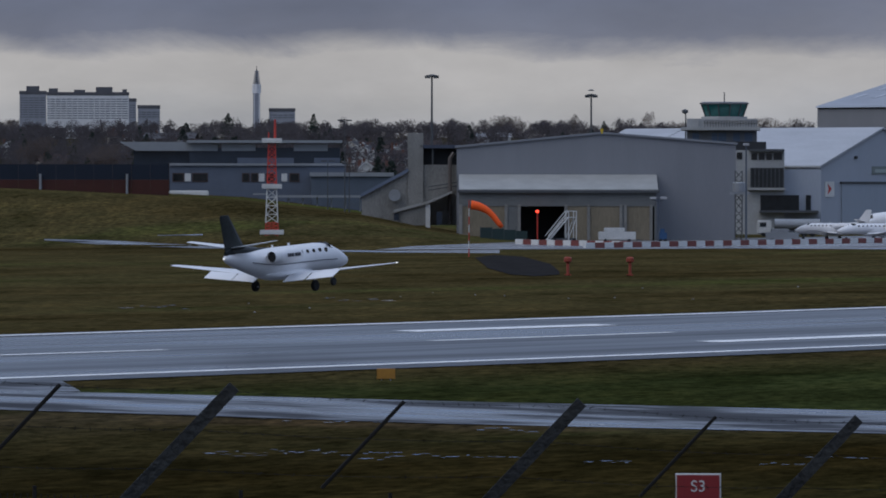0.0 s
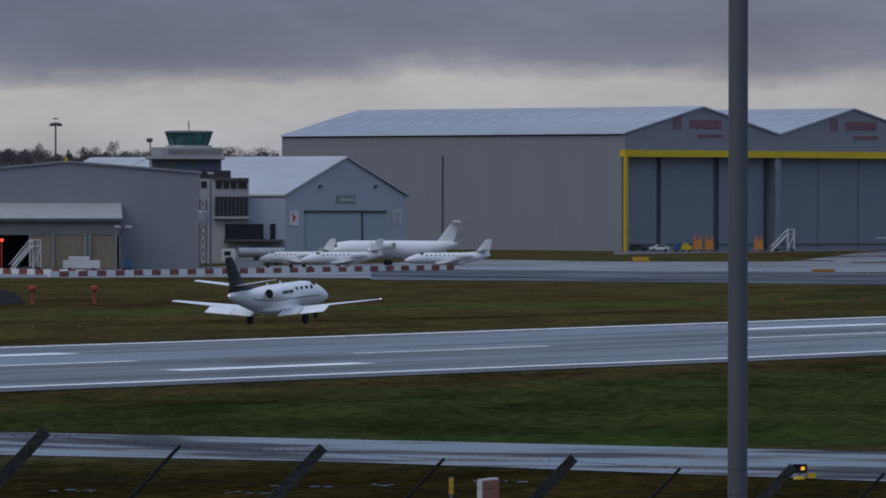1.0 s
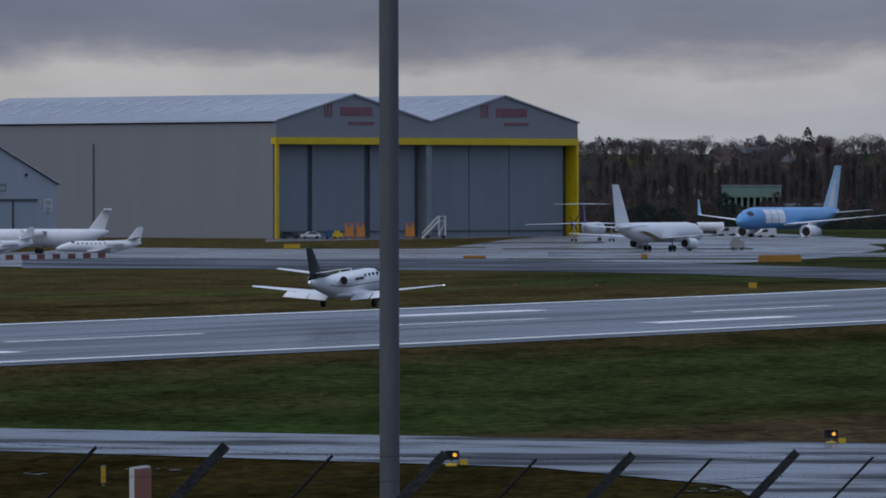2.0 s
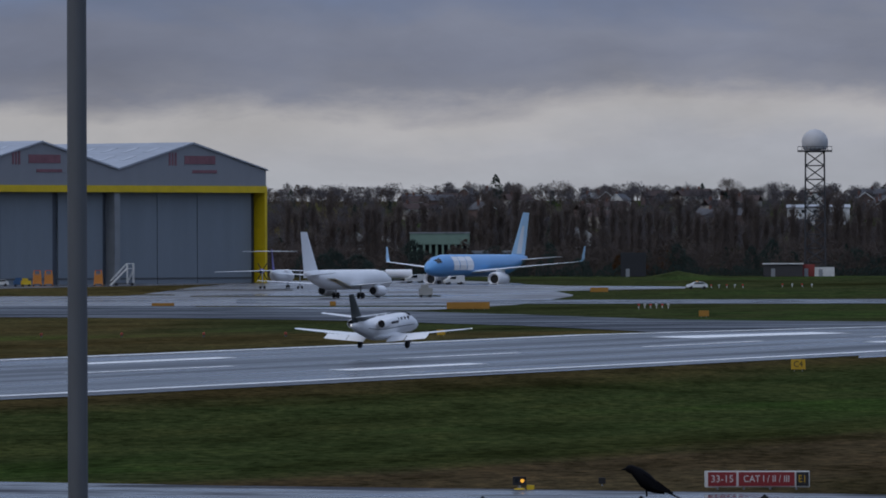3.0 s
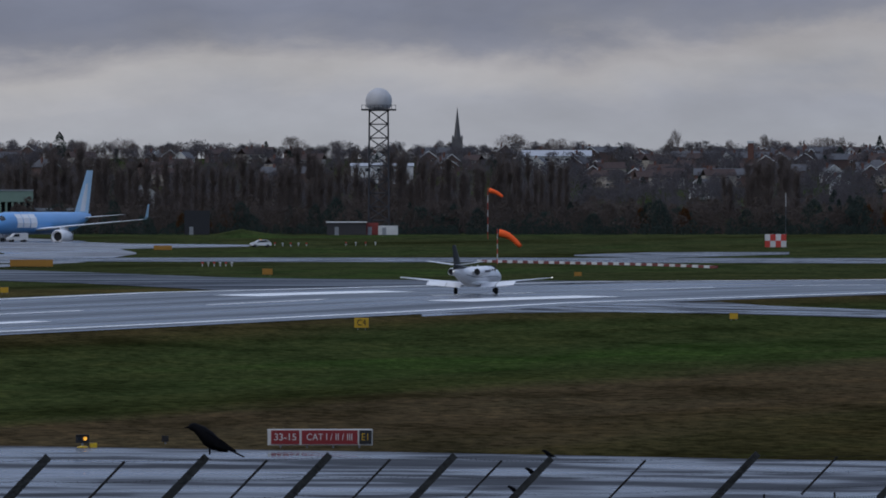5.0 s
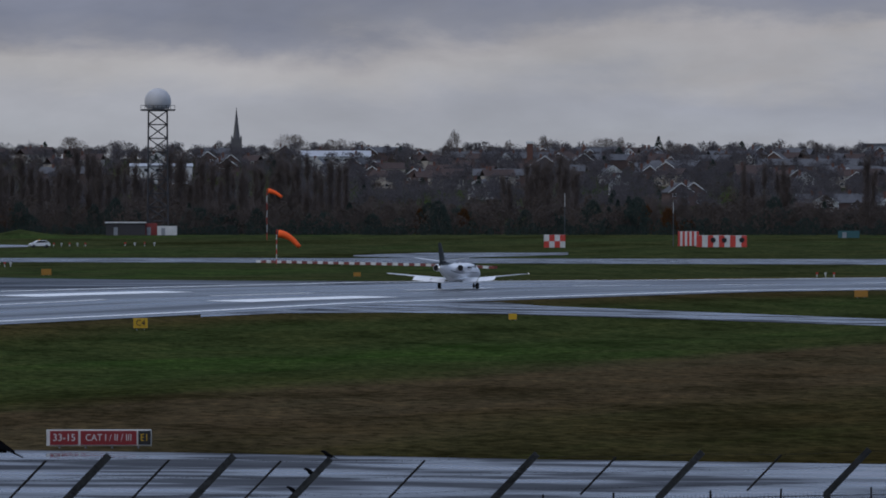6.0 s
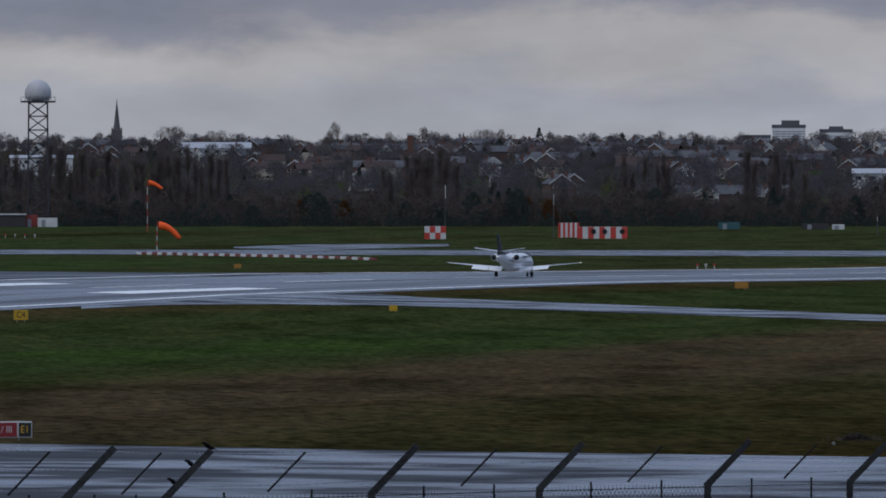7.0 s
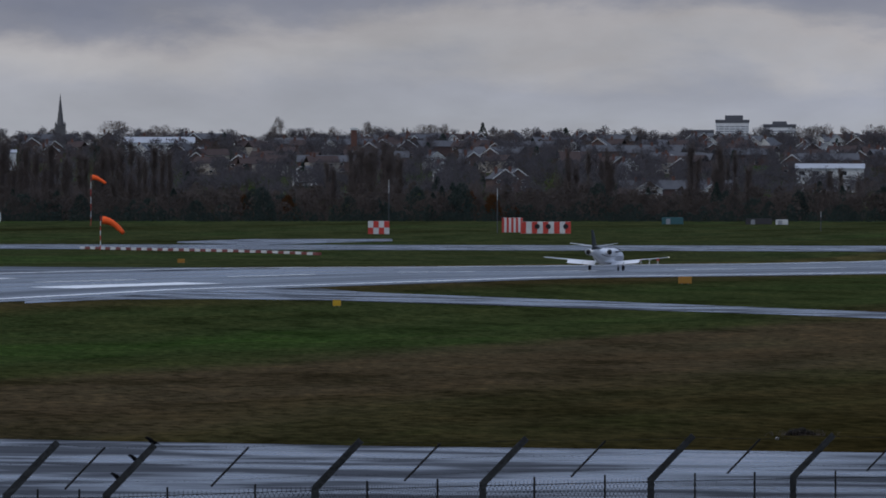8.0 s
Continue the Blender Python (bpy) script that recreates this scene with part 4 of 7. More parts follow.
def make_parked_aircraft():
    # heading: degrees turned from pointing straight away from the eye, clockwise
    def stand(u, d, heading):
        return facing(u, d, -heading)
    w = make_airliner("airliner", stand(1951, 1545, 28), "white twin-engined airliner with thin gold lines, parked on the apron", 34.5, 1.9, WHITE, 33.0, 12.5, 0.98, sweep=0.5, dih=0.062, root=0.09)
    gold = mat("gold_trim_paint", (0.3, 0.2, 0.05), 0.4)
    for s in (-1, 1):
        for k in range(3):
            pts = [Vector((s * 1.93 * math.cos(radians(a)), y - 1.1 * k, 3.5 + 1.93 * math.sin(radians(a)))) for y, a in ((-2.0, -52), (-4.5, -30), (-7.5, -8), (-10.2, 8))]
            bm = bmesh.new()
            for p, q in zip(pts, pts[1:]):
                add_tube(bm, p, q, 0.09, n=5)
            part("trim_line", bm, gold if k != 1 else DARK, w, "thin gold and black trim line")
    blue = mat("sky_blue_paint", (0.115, 0.32, 0.62), 0.3, vary=0.05)
    pale = mat("pale_blue_fin_paint", (0.42, 0.62, 0.78), 0.35, vary=0.08)
    b = make_airliner("airliner", stand(2171, 1830, 205), "sky-blue wide-body airliner with upturned wing tips", 53, 2.5, blue, 47.5, 15.9, 1.5, winglet=3.4, fin_mat=pale, wing_mat=WHITE)
    for s in (-1, 1):
        for ya, yb in ((12.9, 15.8), (9.2, 12.5), (5.6, 8.8)):
            part("white_panel", add_rings(bmesh.new(), [[(s * 2.6 * math.cos(t), y, 4.02 + 2.6 * math.sin(t)) for t in [radians(a) for a in (-22, 2, 26, 52)]] + [(s * 2.3 * math.cos(t), y, 4.0 + 2.3 * math.sin(t)) for t in [radians(a) for a in (52, 26, 2, -22)]] for y in (ya, yb)]), WHITE, b, "block of white lettering as a plain shape")
    part("fin_panel", fin_mesh([(6.6, -21.6, 4.4, 0.085), (9.5, -23.1, 3.7, 0.09), (12.9, -25.2, 2.2, 0.1)]), WHITE, b, "white panel on the pale blue fin")
    make_airliner("regional_jet", stand(845, 1520, 263), "white four-engined regional jet with a high tail, parked", 25.6, 1.72, WHITE, 25.0, 8.4, 0.66, high_wing=True, t_tail=True, engines=2)
    purple = mat("purple_fin_paint", (0.12, 0.09, 0.35), 0.4, vary=0.1)
    make_airliner("turboprop_airliner", stand(1830, 1720, 8), "turboprop airliner with a purple tail on the apron", 28, 1.35, WHITE, 28.4, 8.3, 0.5, high_wing=True, t_tail=True, props=True, eng_mat=purple, fin_mat=purple)
    grey = mat("pale_grey_fin_paint", (0.6, 0.6, 0.6), 0.4)
    for u, d, h in ((957, 1430, 258), (770, 1440, 248), (690, 1450, 300)):
        make_business_jet("parked_business_jet", facing(u, d, -h), "white parked business jet with folded-in flaps", grey, "", parked=True)


make_parked_aircraft()


def block(parent, name, m_, u0, u1, e0, e1, d, y0, y1, material, label="", ub=0.0, eb=0.0, bevel=0.0):
    """A box given by bearings and elevations seen at distance d, in the space of a building whose origin is at (ub, eb)."""
    M = lambda t: metres(t, d)
    return part(name, box(M(u0 - ub), M(u1 - ub), y0, y1, M(e0 - eb), M(e1 - eb), bevel), material, parent, label)


def make_gabled_hangar():
    a, b = spot(668, 1640), spot(882, 1664)
    b.z = a.z
    h = thing("gabled_hangar", along_axis(a, b), "pale blue-grey gabled hangar with a wide sliding door", "hangar")
    W = (b - a).length
    eave, apex = metres(25, 1640) + EYE - a.z, metres(93, 1652) + EYE - a.z
    wallm = mat("pale_blue_grey_cladding", (0.36, 0.39, 0.44), 0.6, vary=0.05, stretch=(1, 1, 0.1))
    part("front_wall", prism([(0, 0), (0, eave), (W / 2, apex), (W, eave), (W, 0)], 0, 0.5), wallm, h)
    part("side_wall", box(0, 0.4, 0.5, 75, 0, eave - 0.2), wallm, h)
    part("side_wall", box(W - 0.4, W, 0.5, 75, 0, eave - 0.2), wallm, h)
    roofm = mat("light_grey_sheet_roof", (0.42, 0.43, 0.45), 0.5, 0.1, vary=0.12, stretch=(1, 0.2, 1))
    part("roof_slope", prism([(-0.6, eave), (W / 2, apex), (W / 2, apex + 0.35), (-0.6, eave + 0.35)], -0.5, 76), roofm, h)
    part("roof_slope", prism([(W / 2, apex), (W + 0.6, eave), (W + 0.6, eave + 0.35), (W / 2, apex + 0.35)], -0.5, 76), roofm, h)
    x = lambda px: (px - 505) / 214 * W
    z = lambda py: metres(373 - py, 1650) + EYE - a.z
    doorm = mat("blue_grey_sliding_door", (0.32, 0.36, 0.41), 0.6, vary=0.05, stretch=(1, 1, 0.1))
    part("door_track", box(x(538), x(682), -0.5, 0.0, z(377), z(373)), DARKMETAL, h)
    part("sliding_door", box(x(540), x(637), -0.3, -0.02, 0.1, z(377), 0.03), doorm, h)
    part("sliding_door", box(x(639), x(680), -0.25, -0.02, 0.1, z(377), 0.03), doorm, h)
    part("door_edge", box(x(637), x(640), -0.4, -0.02, 0.1, z(377)), DARKMETAL, h)
    nb = part("name_board", box(x(594), x(628), -0.15, -0.01, z(360), z(346), 0.02), mat("grey_green_board", (0.2, 0.23, 0.22), 0.6), h, "grey-green sign board")
    part("lettering_bar", box(x(599), x(625), -0.2, -0.14, z(357), z(351)), mat("pale_lettering", (0.35, 0.4, 0.38), 0.6), nb)
    sb = part("notice_board", box(x(512), x(528), -0.15, -0.01, z(400), z(373), 0.02), DIRTY_WHITE, h, "white board with a dark red arrow head")
    part("arrow", prism([(x(516), z(396)), (x(523), z(386)), (x(516), z(377)), (x(518), z(386))], -0.2, -0.14), RED, sb)
    sb = part("notice_board", box(x(695), x(709), -0.15, -0.01, z(398), z(373), 0.02), DIRTY_WHITE, h)
    for k in range(2):
        part("panel", box(x(697), x(707), -0.2, -0.14, z(385 + 11 * k), z(376 + 11 * k)), mat("grey_panel", (0.35, 0.35, 0.36), 0.6), sb)
    for px in (565, 663):
        part("vent", box(x(px - 2), x(px + 2), -0.5, 0, z(333), z(328), 0.05), DARKMETAL, h)


make_gabled_hangar()


def make_control_tower():
    d = 1560
    M = lambda t: metres(t, d)
    m = facing(455, d)
    base = m.translation.z
    eb = (base - EYE) / d * FOCAL_PX
    t = thing("control_tower", m, "old airfield control tower with green-tinted cab glass", "control tower")
    cream = mat("off_white_render", (0.36, 0.36, 0.35), 0.8, vary=0.15, stretch=(1, 1, 0.4))
    grey = mat("grey_render", (0.17, 0.175, 0.185), 0.8, vary=0.15)
    B = lambda name, x0, x1, y0, y1, n, f, mt, lab="", bv=0.0: block(t, name, None, x0 + 163, x1 + 163, 373 - y1, 373 - y0, d, n, f, mt, lab, 455, eb, bv)
    # block below the cab
    B("core", 268, 392, 280, 470, 0.0, 14.0, grey)
    B("storey", 268, 393, 262, 279, -0.6, 14.5, cream, "off-white top storey", 0.05)
    B("walkway", 258, 398, 277, 283, -2.2, 16, cream, "", 0.05)
    for x0, x1 in ((278, 290), (312, 322), (324, 338), (350, 362), (370, 384)):
        w = B("window", x0, x1, 287, 302, -0.1, 0.05, mat("blue_grey_window_frame", (0.1, 0.14, 0.2), 0.5))
    # cab: glazing that leans outward, mullions, roof
    cx, half, low = M(334.5 + 163 - 455), M(43), M(34)
    zb, zt = M(373 - 258 - eb), M(373 - 236 - eb)
    n = 12
    ring = lambda r, z: [(cx + r * math.cos(k * math.tau / n + 0.26), 6.5 + r * math.sin(k * math.tau / n + 0.26), z) for k in range(n)]
    glass = mat("green_tinted_glass", (0.03, 0.13, 0.12), 0.12, vary=0.3, scale=2)
    cab = part("cab", add_rings(bmesh.new(), [ring(low, zb), ring(half * 0.97, zt)]), glass, t, "green-tinted glazed cab")
    for p, q in zip(ring(low + 0.08, zb), ring(half * 0.97 + 0.08, zt)):
        part("mullion", tube(p, q, 0.12, n=6), DARKMETAL, cab)
    part("blind", add_rings(bmesh.new(), [ring(low * 0.85, zb + 0.3), ring(low * 0.9, zb + 1.6)]), cream, cab)
    part("cab_roof", add_rings(bmesh.new(), [ring(half + 0.2, zt), ring(half + 0.25, zt + 0.25), ring(half * 0.9, zt + 0.45)]), grey, t)
    part("roof_base", add_rings(bmesh.new(), [ring(low + 0.9, zb - 0.5), ring(low + 0.9, zb)]), cream, t)
    part("mast", tube((cx, 6.5, zt + 0.4), (cx, 6.5, zt + 2.3), 0.1), DARKMETAL, t)
    for k in range(20):
        x = M(300 + 163 - 455) + k * M(92) / 19
        part("rail_post", tube((x, -0.9, M(373 - 278 - eb)), (x, -0.9, M(373 - 266 - eb)), 0.05, n=5), DARKMETAL, t)
    for y in (266, 270):
        part("handrail", tube((M(298 + 163 - 455), -0.9, M(373 - y - eb)), (M(394 + 163 - 455), -0.9, M(373 - y - eb)), 0.06, n=5), DARKMETAL, t)
    # stepped wing with balconies to the front
    B("wing", 353, 440, 318, 470, -7.0, 0.0, cream, "off-white stepped wing", 0.05)
    B("dark_roof", 354, 408, 303, 319, -6.5, 0.0, mat("dark_felt", (0.03, 0.032, 0.036), 0.8), "", 0.05)
    B("roof_slab", 378, 440, 316, 320, -8.0, -1.0, DARKMETAL)
    for x0, x1 in ((382, 392), (395, 405), (408, 418), (421, 436)):
        B("window", x0, x1, 323, 335, -7.1, -6.95, GLASS)
    B("window", 356, 366, 322, 334, -7.1, -6.95, GLASS)
    bay = B("glazed_bay", 380, 439, 349, 384, -8.2, -6.9, mat("dark_bay_glass", (0.025, 0.028, 0.03), 0.15), "dark glazed bay window", 0.05)
    for k in range(9):
        x = M(381 + 163 - 455) + k * M(57) / 8
        part("glazing_bar", box(x - 0.07, x + 0.07, -8.3, -8.15, M(373 - 384 - eb), M(373 - 349 - eb)), DARKMETAL, bay)
    B("floor_slab", 376, 441, 384, 388, -8.4, -6.8, cream)
    # low wing beside it
    B("low_wing", 430, 505, 352, 470, -5.0, 5.0, mat("pale_blue_grey_cladding", (0.3, 0.33, 0.36)), "", 0.05)
    B("opening", 398, 466, 397, 424, -7.3, -6.8, GLASS)
    B("opening", 478, 487, 397, 424, -5.2, -4.9, GLASS)
    B("canopy", 396, 500, 424, 428, -9.0, -4.0, DARKMETAL)
    # small cabin and dish on the roof, outside stair
    B("roof_cabin", 268, 290, 262, 279, -1.0, 3.0, cream, "", 0.04)
    dish = part("lamp_cluster", revolve([(-0.5, 0.1), (-0.3, 0.6), (0.2, 0.6), (0.4, 0.1)], "Z", 10), DARKMETAL, t, "dark cluster of floodlights")
    dish.matrix_basis = pose(M(265 + 163 - 455), 0, M(373 - 249 - eb))
    part("lamp_pole", tube((M(266 + 163 - 455), 0, M(373 - 300 - eb)), (M(266 + 163 - 455), 0, M(373 - 250 - eb)), 0.12), DARKMETAL, t)
    for k in range(8):
        part("stair_tread", box(M(230 + 163 - 455) + 0.55 * k, M(230 + 163 - 455) + 0.55 * k + 0.6, -1.0, 0.0, M(373 - 296 - eb) + 0.28 * k, M(373 - 296 - eb) + 0.28 * k + 0.08), DARKMETAL, t)
    # lattice floodlight column before the wing
    c = thing("floodlight_column", facing(523, 1430), "dark lattice floodlight column with lamp heads", "light mast")
    add = bmesh.new()
    for sx in (-0.6, 0.6):
        for sy in (-0.6, 0.6):
            add_tube(add, (sx, sy, 0), (sx, sy, 12.2), 0.11, n=5)
    for k in range(9):
        add_tube(add, (-0.6, -0.6, k * 1.35), (0.6, -0.6, k * 1.35 + 1.35), 0.07, n=4)
        add_tube(add, (0.6, 0.6, k * 1.35), (-0.6, 0.6, k * 1.35 + 1.35), 0.07, n=4)
    part("column", add, DARKMETAL, c)
    part("platform", box(-1.6, 2.0, -1.2, 1.2, 8.0, 8.4, 0.03), STEEL, c)
    part("drum", revolve([(8.4, 1.0), (8.5, 1.1), (10.0, 1.1), (10.2, 0.9)], "Z", 12), STEEL, c)


make_control_tower()


def make_terminal():
    d = 1570
    h = thing("old_terminal", facing(-330, d, 0, -60), "blue-grey two-storey terminal with dark ribbon glazing", "airport building")
    eb = -60
    blue = mat("blue_grey_wall_panel", (0.105, 0.125, 0.165), 0.6, vary=0.12)
    pale = mat("pale_roof_fascia", (0.25, 0.265, 0.28), 0.55, vary=0.1)
    B = lambda name, x0, x1, y0, y1, n, f, mt, lab="", bv=0.0: block(h, name, None, x0 - 784, x1 - 784, 321 - y1, 321 - y0, d, n, f, mt, lab, -330, eb, bv)
    B("lower_storey", 300, 612, 292, 381, 0, 30, blue, "", 0.05)
    B("upper_storey", 335, 602, 262, 292, 4, 26, mat("dark_glazed_wall", (0.03, 0.04, 0.055), 0.2), "dark glazed upper storey")
    B("roof", 330, 606, 249, 254, 2, 28, pale, "", 0.05)
    for x0, x1 in ((335, 385), (392, 452), (520, 580)):
        B("wall_panel", x0, x1, 256, 268, 3.6, 4.1, pale)
    for x0, x1 in ((420, 520), (556, 602)):
        B("wall_panel", x0, x1, 280, 291, 3.6, 4.1, blue)
    B("wing", 236, 335, 266, 292, 6, 24, mat("dark_glazed_wall", (0, 0, 0)))
    part("wing_roof", prism([(metres(210 - 454, d), metres(321 - 252 + 60, d)), (metres(336 - 454, d), metres(321 - 252 + 60, d)), (metres(336 - 454, d), metres(321 - 268 + 60, d)), (metres(240 - 454, d), metres(321 - 268 + 60, d))], 4, 25), pale, h)
    B("cornice", 300, 612, 290, 294, -0.5, 31, pale)
    brown = mat("brown_window", (0.05, 0.03, 0.025), 0.3)
    for x0, x1 in ((305, 326), (340, 368), (428, 442), (444, 457), (470, 486), (512, 530)):
        w = B("window", x0, x1, 307, 323, -0.1, 0.05, brown)
        B("pane", x0 + 2, x1 - 2, 309, 321, -0.13, -0.08, GLASS).parent = w
    for x0, x1 in ((327, 338), (458, 468), (498, 508)):
        B("shutter", x0, x1, 308, 322, -0.15, 0.05, DIRTY_WHITE)
    B("annex", 550, 694, 312, 381, -6, 14, mat("grey_blue_annex_wall", (0.085, 0.105, 0.135), 0.6), "", 0.05)
    B("annex_roof", 548, 696, 306, 313, -6.5, 14.5, pale)
    B("covered_walk", 480, 640, 346, 350, -20, -17, pale)
    for k in range(7):
        x = metres(485 + 25 * k - 784 + 330, d)
        part("walk_post", tube((x, -18.5, 0), (x, -18.5, metres(321 - 348 + 60, d)), 0.12, n=6), STEEL, h)
    B("loading_shelter", 300, 370, 338, 348, -9, -6, DIRTY_WHITE, "", 0.2)
    # blue and red boundary wall on the bank
    w = thing("boundary_wall", facing(-634, 1500, 0, -40), "dark blue and rust-red sheet boundary wall", "wall")
    dk, rd = mat("dark_blue_sheet", (0.009, 0.016, 0.03), 0.9, vary=0.15), mat("rust_red_sheet", (0.06, 0.017, 0.012), 0.9, vary=0.2)
    for k in range(12):
        x0 = metres(-250 + 33.3 * k, 1500)
        x1 = metres(-250 + 33.3 * (k + 1), 1500) - 0.05
        part("sheet", box(x0, x1, 0, 0.2, metres(40 + 2, 1500), metres(40 + 29, 1500)), dk, w)
        part("sheet", box(x0, x1, -0.05, 0.25, 0, metres(40 + 1.5, 1500)), rd, w)
    for u in (-83 + 5, 75):
        part("post", tube((metres(u, 1500), -0.4, 0), (metres(u, 1500), -0.4, metres(52, 1500)), 0.25), STEEL, w)


make_terminal()


def make_concrete_building():
    d = 1480
    eb = -78
    h = thing("concrete_building", facing(-64, d, 0, eb), "weathered concrete works building with a stair tower and dark opening", "building")
    B = lambda name, x0, x1, y0, y1, n, f, mt, lab="", bv=0.0: block(h, name, None, x0 - 784, x1 - 784, 321 - y1, 321 - y0, d, n, f, mt, lab, -64, eb, bv)
    M = lambda t: metres(t, d)
    X = lambda px: M(px - 784 + 64)
    Z = lambda py: M(321 - py - eb)
    # Solid near-black block; its colour stands in for shade in the opening.
    dark = mat("interior_shade_black", (0.02, 0.02, 0.02))
    B("stair_tower", 721, 749, 236, 399, 0, 8, CONCRETE, "", 0.05)
    B("main_wall", 749, 812, 292, 399, 0.5, 9, CONCRETE, "", 0.05)
    B("opening", 745, 812, 262, 292, 2.0, 9, dark)
    B("roof_beam", 742, 814, 257, 263, 0, 9.4, mat("dark_blue_beam", (0.05, 0.06, 0.09), 0.6))
    B("column", 764, 767, 262, 292, 0.6, 1.0, DARKMETAL)
    part("side_wing", prism([(X(640), Z(399)), (X(640), Z(349)), (X(722), Z(306)), (X(722), Z(399))], 0.3, 8), CONCRETE, h)
    part("sloping_roof", prism([(X(638), Z(350)), (X(722), Z(305)), (X(722), Z(299)), (X(638), Z(344))], -0.3, 8.5), mat("slate_blue_roof", (0.13, 0.16, 0.22), 0.5), h)
    part("vent_hood", revolve([(0, 1.1), (0.8, 1.1), (1.0, 0.7)], "Y", 12), STEEL, h).matrix_basis = pose(X(698), -0.9, Z(346))
    part("lean_to", prism([(X(705), Z(399)), (X(705), Z(376)), (X(755), Z(362)), (X(755), Z(399))], -5, 0.2), CONCRETE, h)
    part("lean_to_roof", prism([(X(697), Z(377)), (X(757), Z(361)), (X(800), Z(342)), (X(800), Z(338)), (X(757), Z(357)), (X(697), Z(372))], -5.5, 0.3), mat("pale_sheet_roof", (0.5, 0.5, 0.48)), h)
    B("pier", 753, 761, 362, 405, -5.2, -4.4, DIRTY_WHITE)
    for x0, x1, y0, y1 in ((697, 706, 378, 390), (772, 782, 375, 398), (815, 838, 382, 405)):
        B("opening", x0, x1, y0, y1, -5.3, -4.8, mat("dark_blue_door", (0.02, 0.03, 0.05), 0.5))
    fl = part("flue", add_tube(tube((X(796), -1, Z(395)), (X(796), -1, Z(280)), 0.35), (X(796), -1, Z(281)), (X(803), -1, Z(271)), 0.35), mat("rusty_flue", (0.14, 0.12, 0.11), 0.6, 0.3), h)
    for y in (331, 337):
        part("pipe", tube((X(758), -0.6, Z(y)), (X(810), -0.6, Z(y - 8)), 0.1), DARKMETAL, h)
    B("plant_room", 808, 842, 312, 400, -4, 2, CONCRETE, "", 0.05)


make_concrete_building()


# ---- masts and towers ----
def lattice(bm, w0, w1, z0, z1, bays, r):
    for sx in (-1, 1):
        for sy in (-1, 1):
            add_tube(bm, (sx * w0, sy * w0, z0), (sx * w1, sy * w1, z1), r, n=5)
    for k in range(bays):
        a, b = k / bays, (k + 1) / bays
        wa, wb = w0 + (w1 - w0) * a, w0 + (w1 - w0) * b
        za, zb = z0 + (z1 - z0) * a, z0 + (z1 - z0) * b
        for sy in (-1, 1):
            add_tube(bm, (-wa, sy * wa, za), (wb, sy * wb, zb), r * 0.6, n=4)
            add_tube(bm, (wa, sy * wa, za), (-wb, sy * wb, zb), r * 0.6, n=4)
            add_tube(bm, (sy * wa, -wa, za), (sy * wb, wb, zb), r * 0.6, n=4)
            add_tube(bm, (-wb, sy * wb, zb), (wb, sy * wb, zb), r * 0.6, n=4)
            add_tube(bm, (sy * wb, -wb, zb), (sy * wb, wb, zb), r * 0.6, n=4)
    return bm


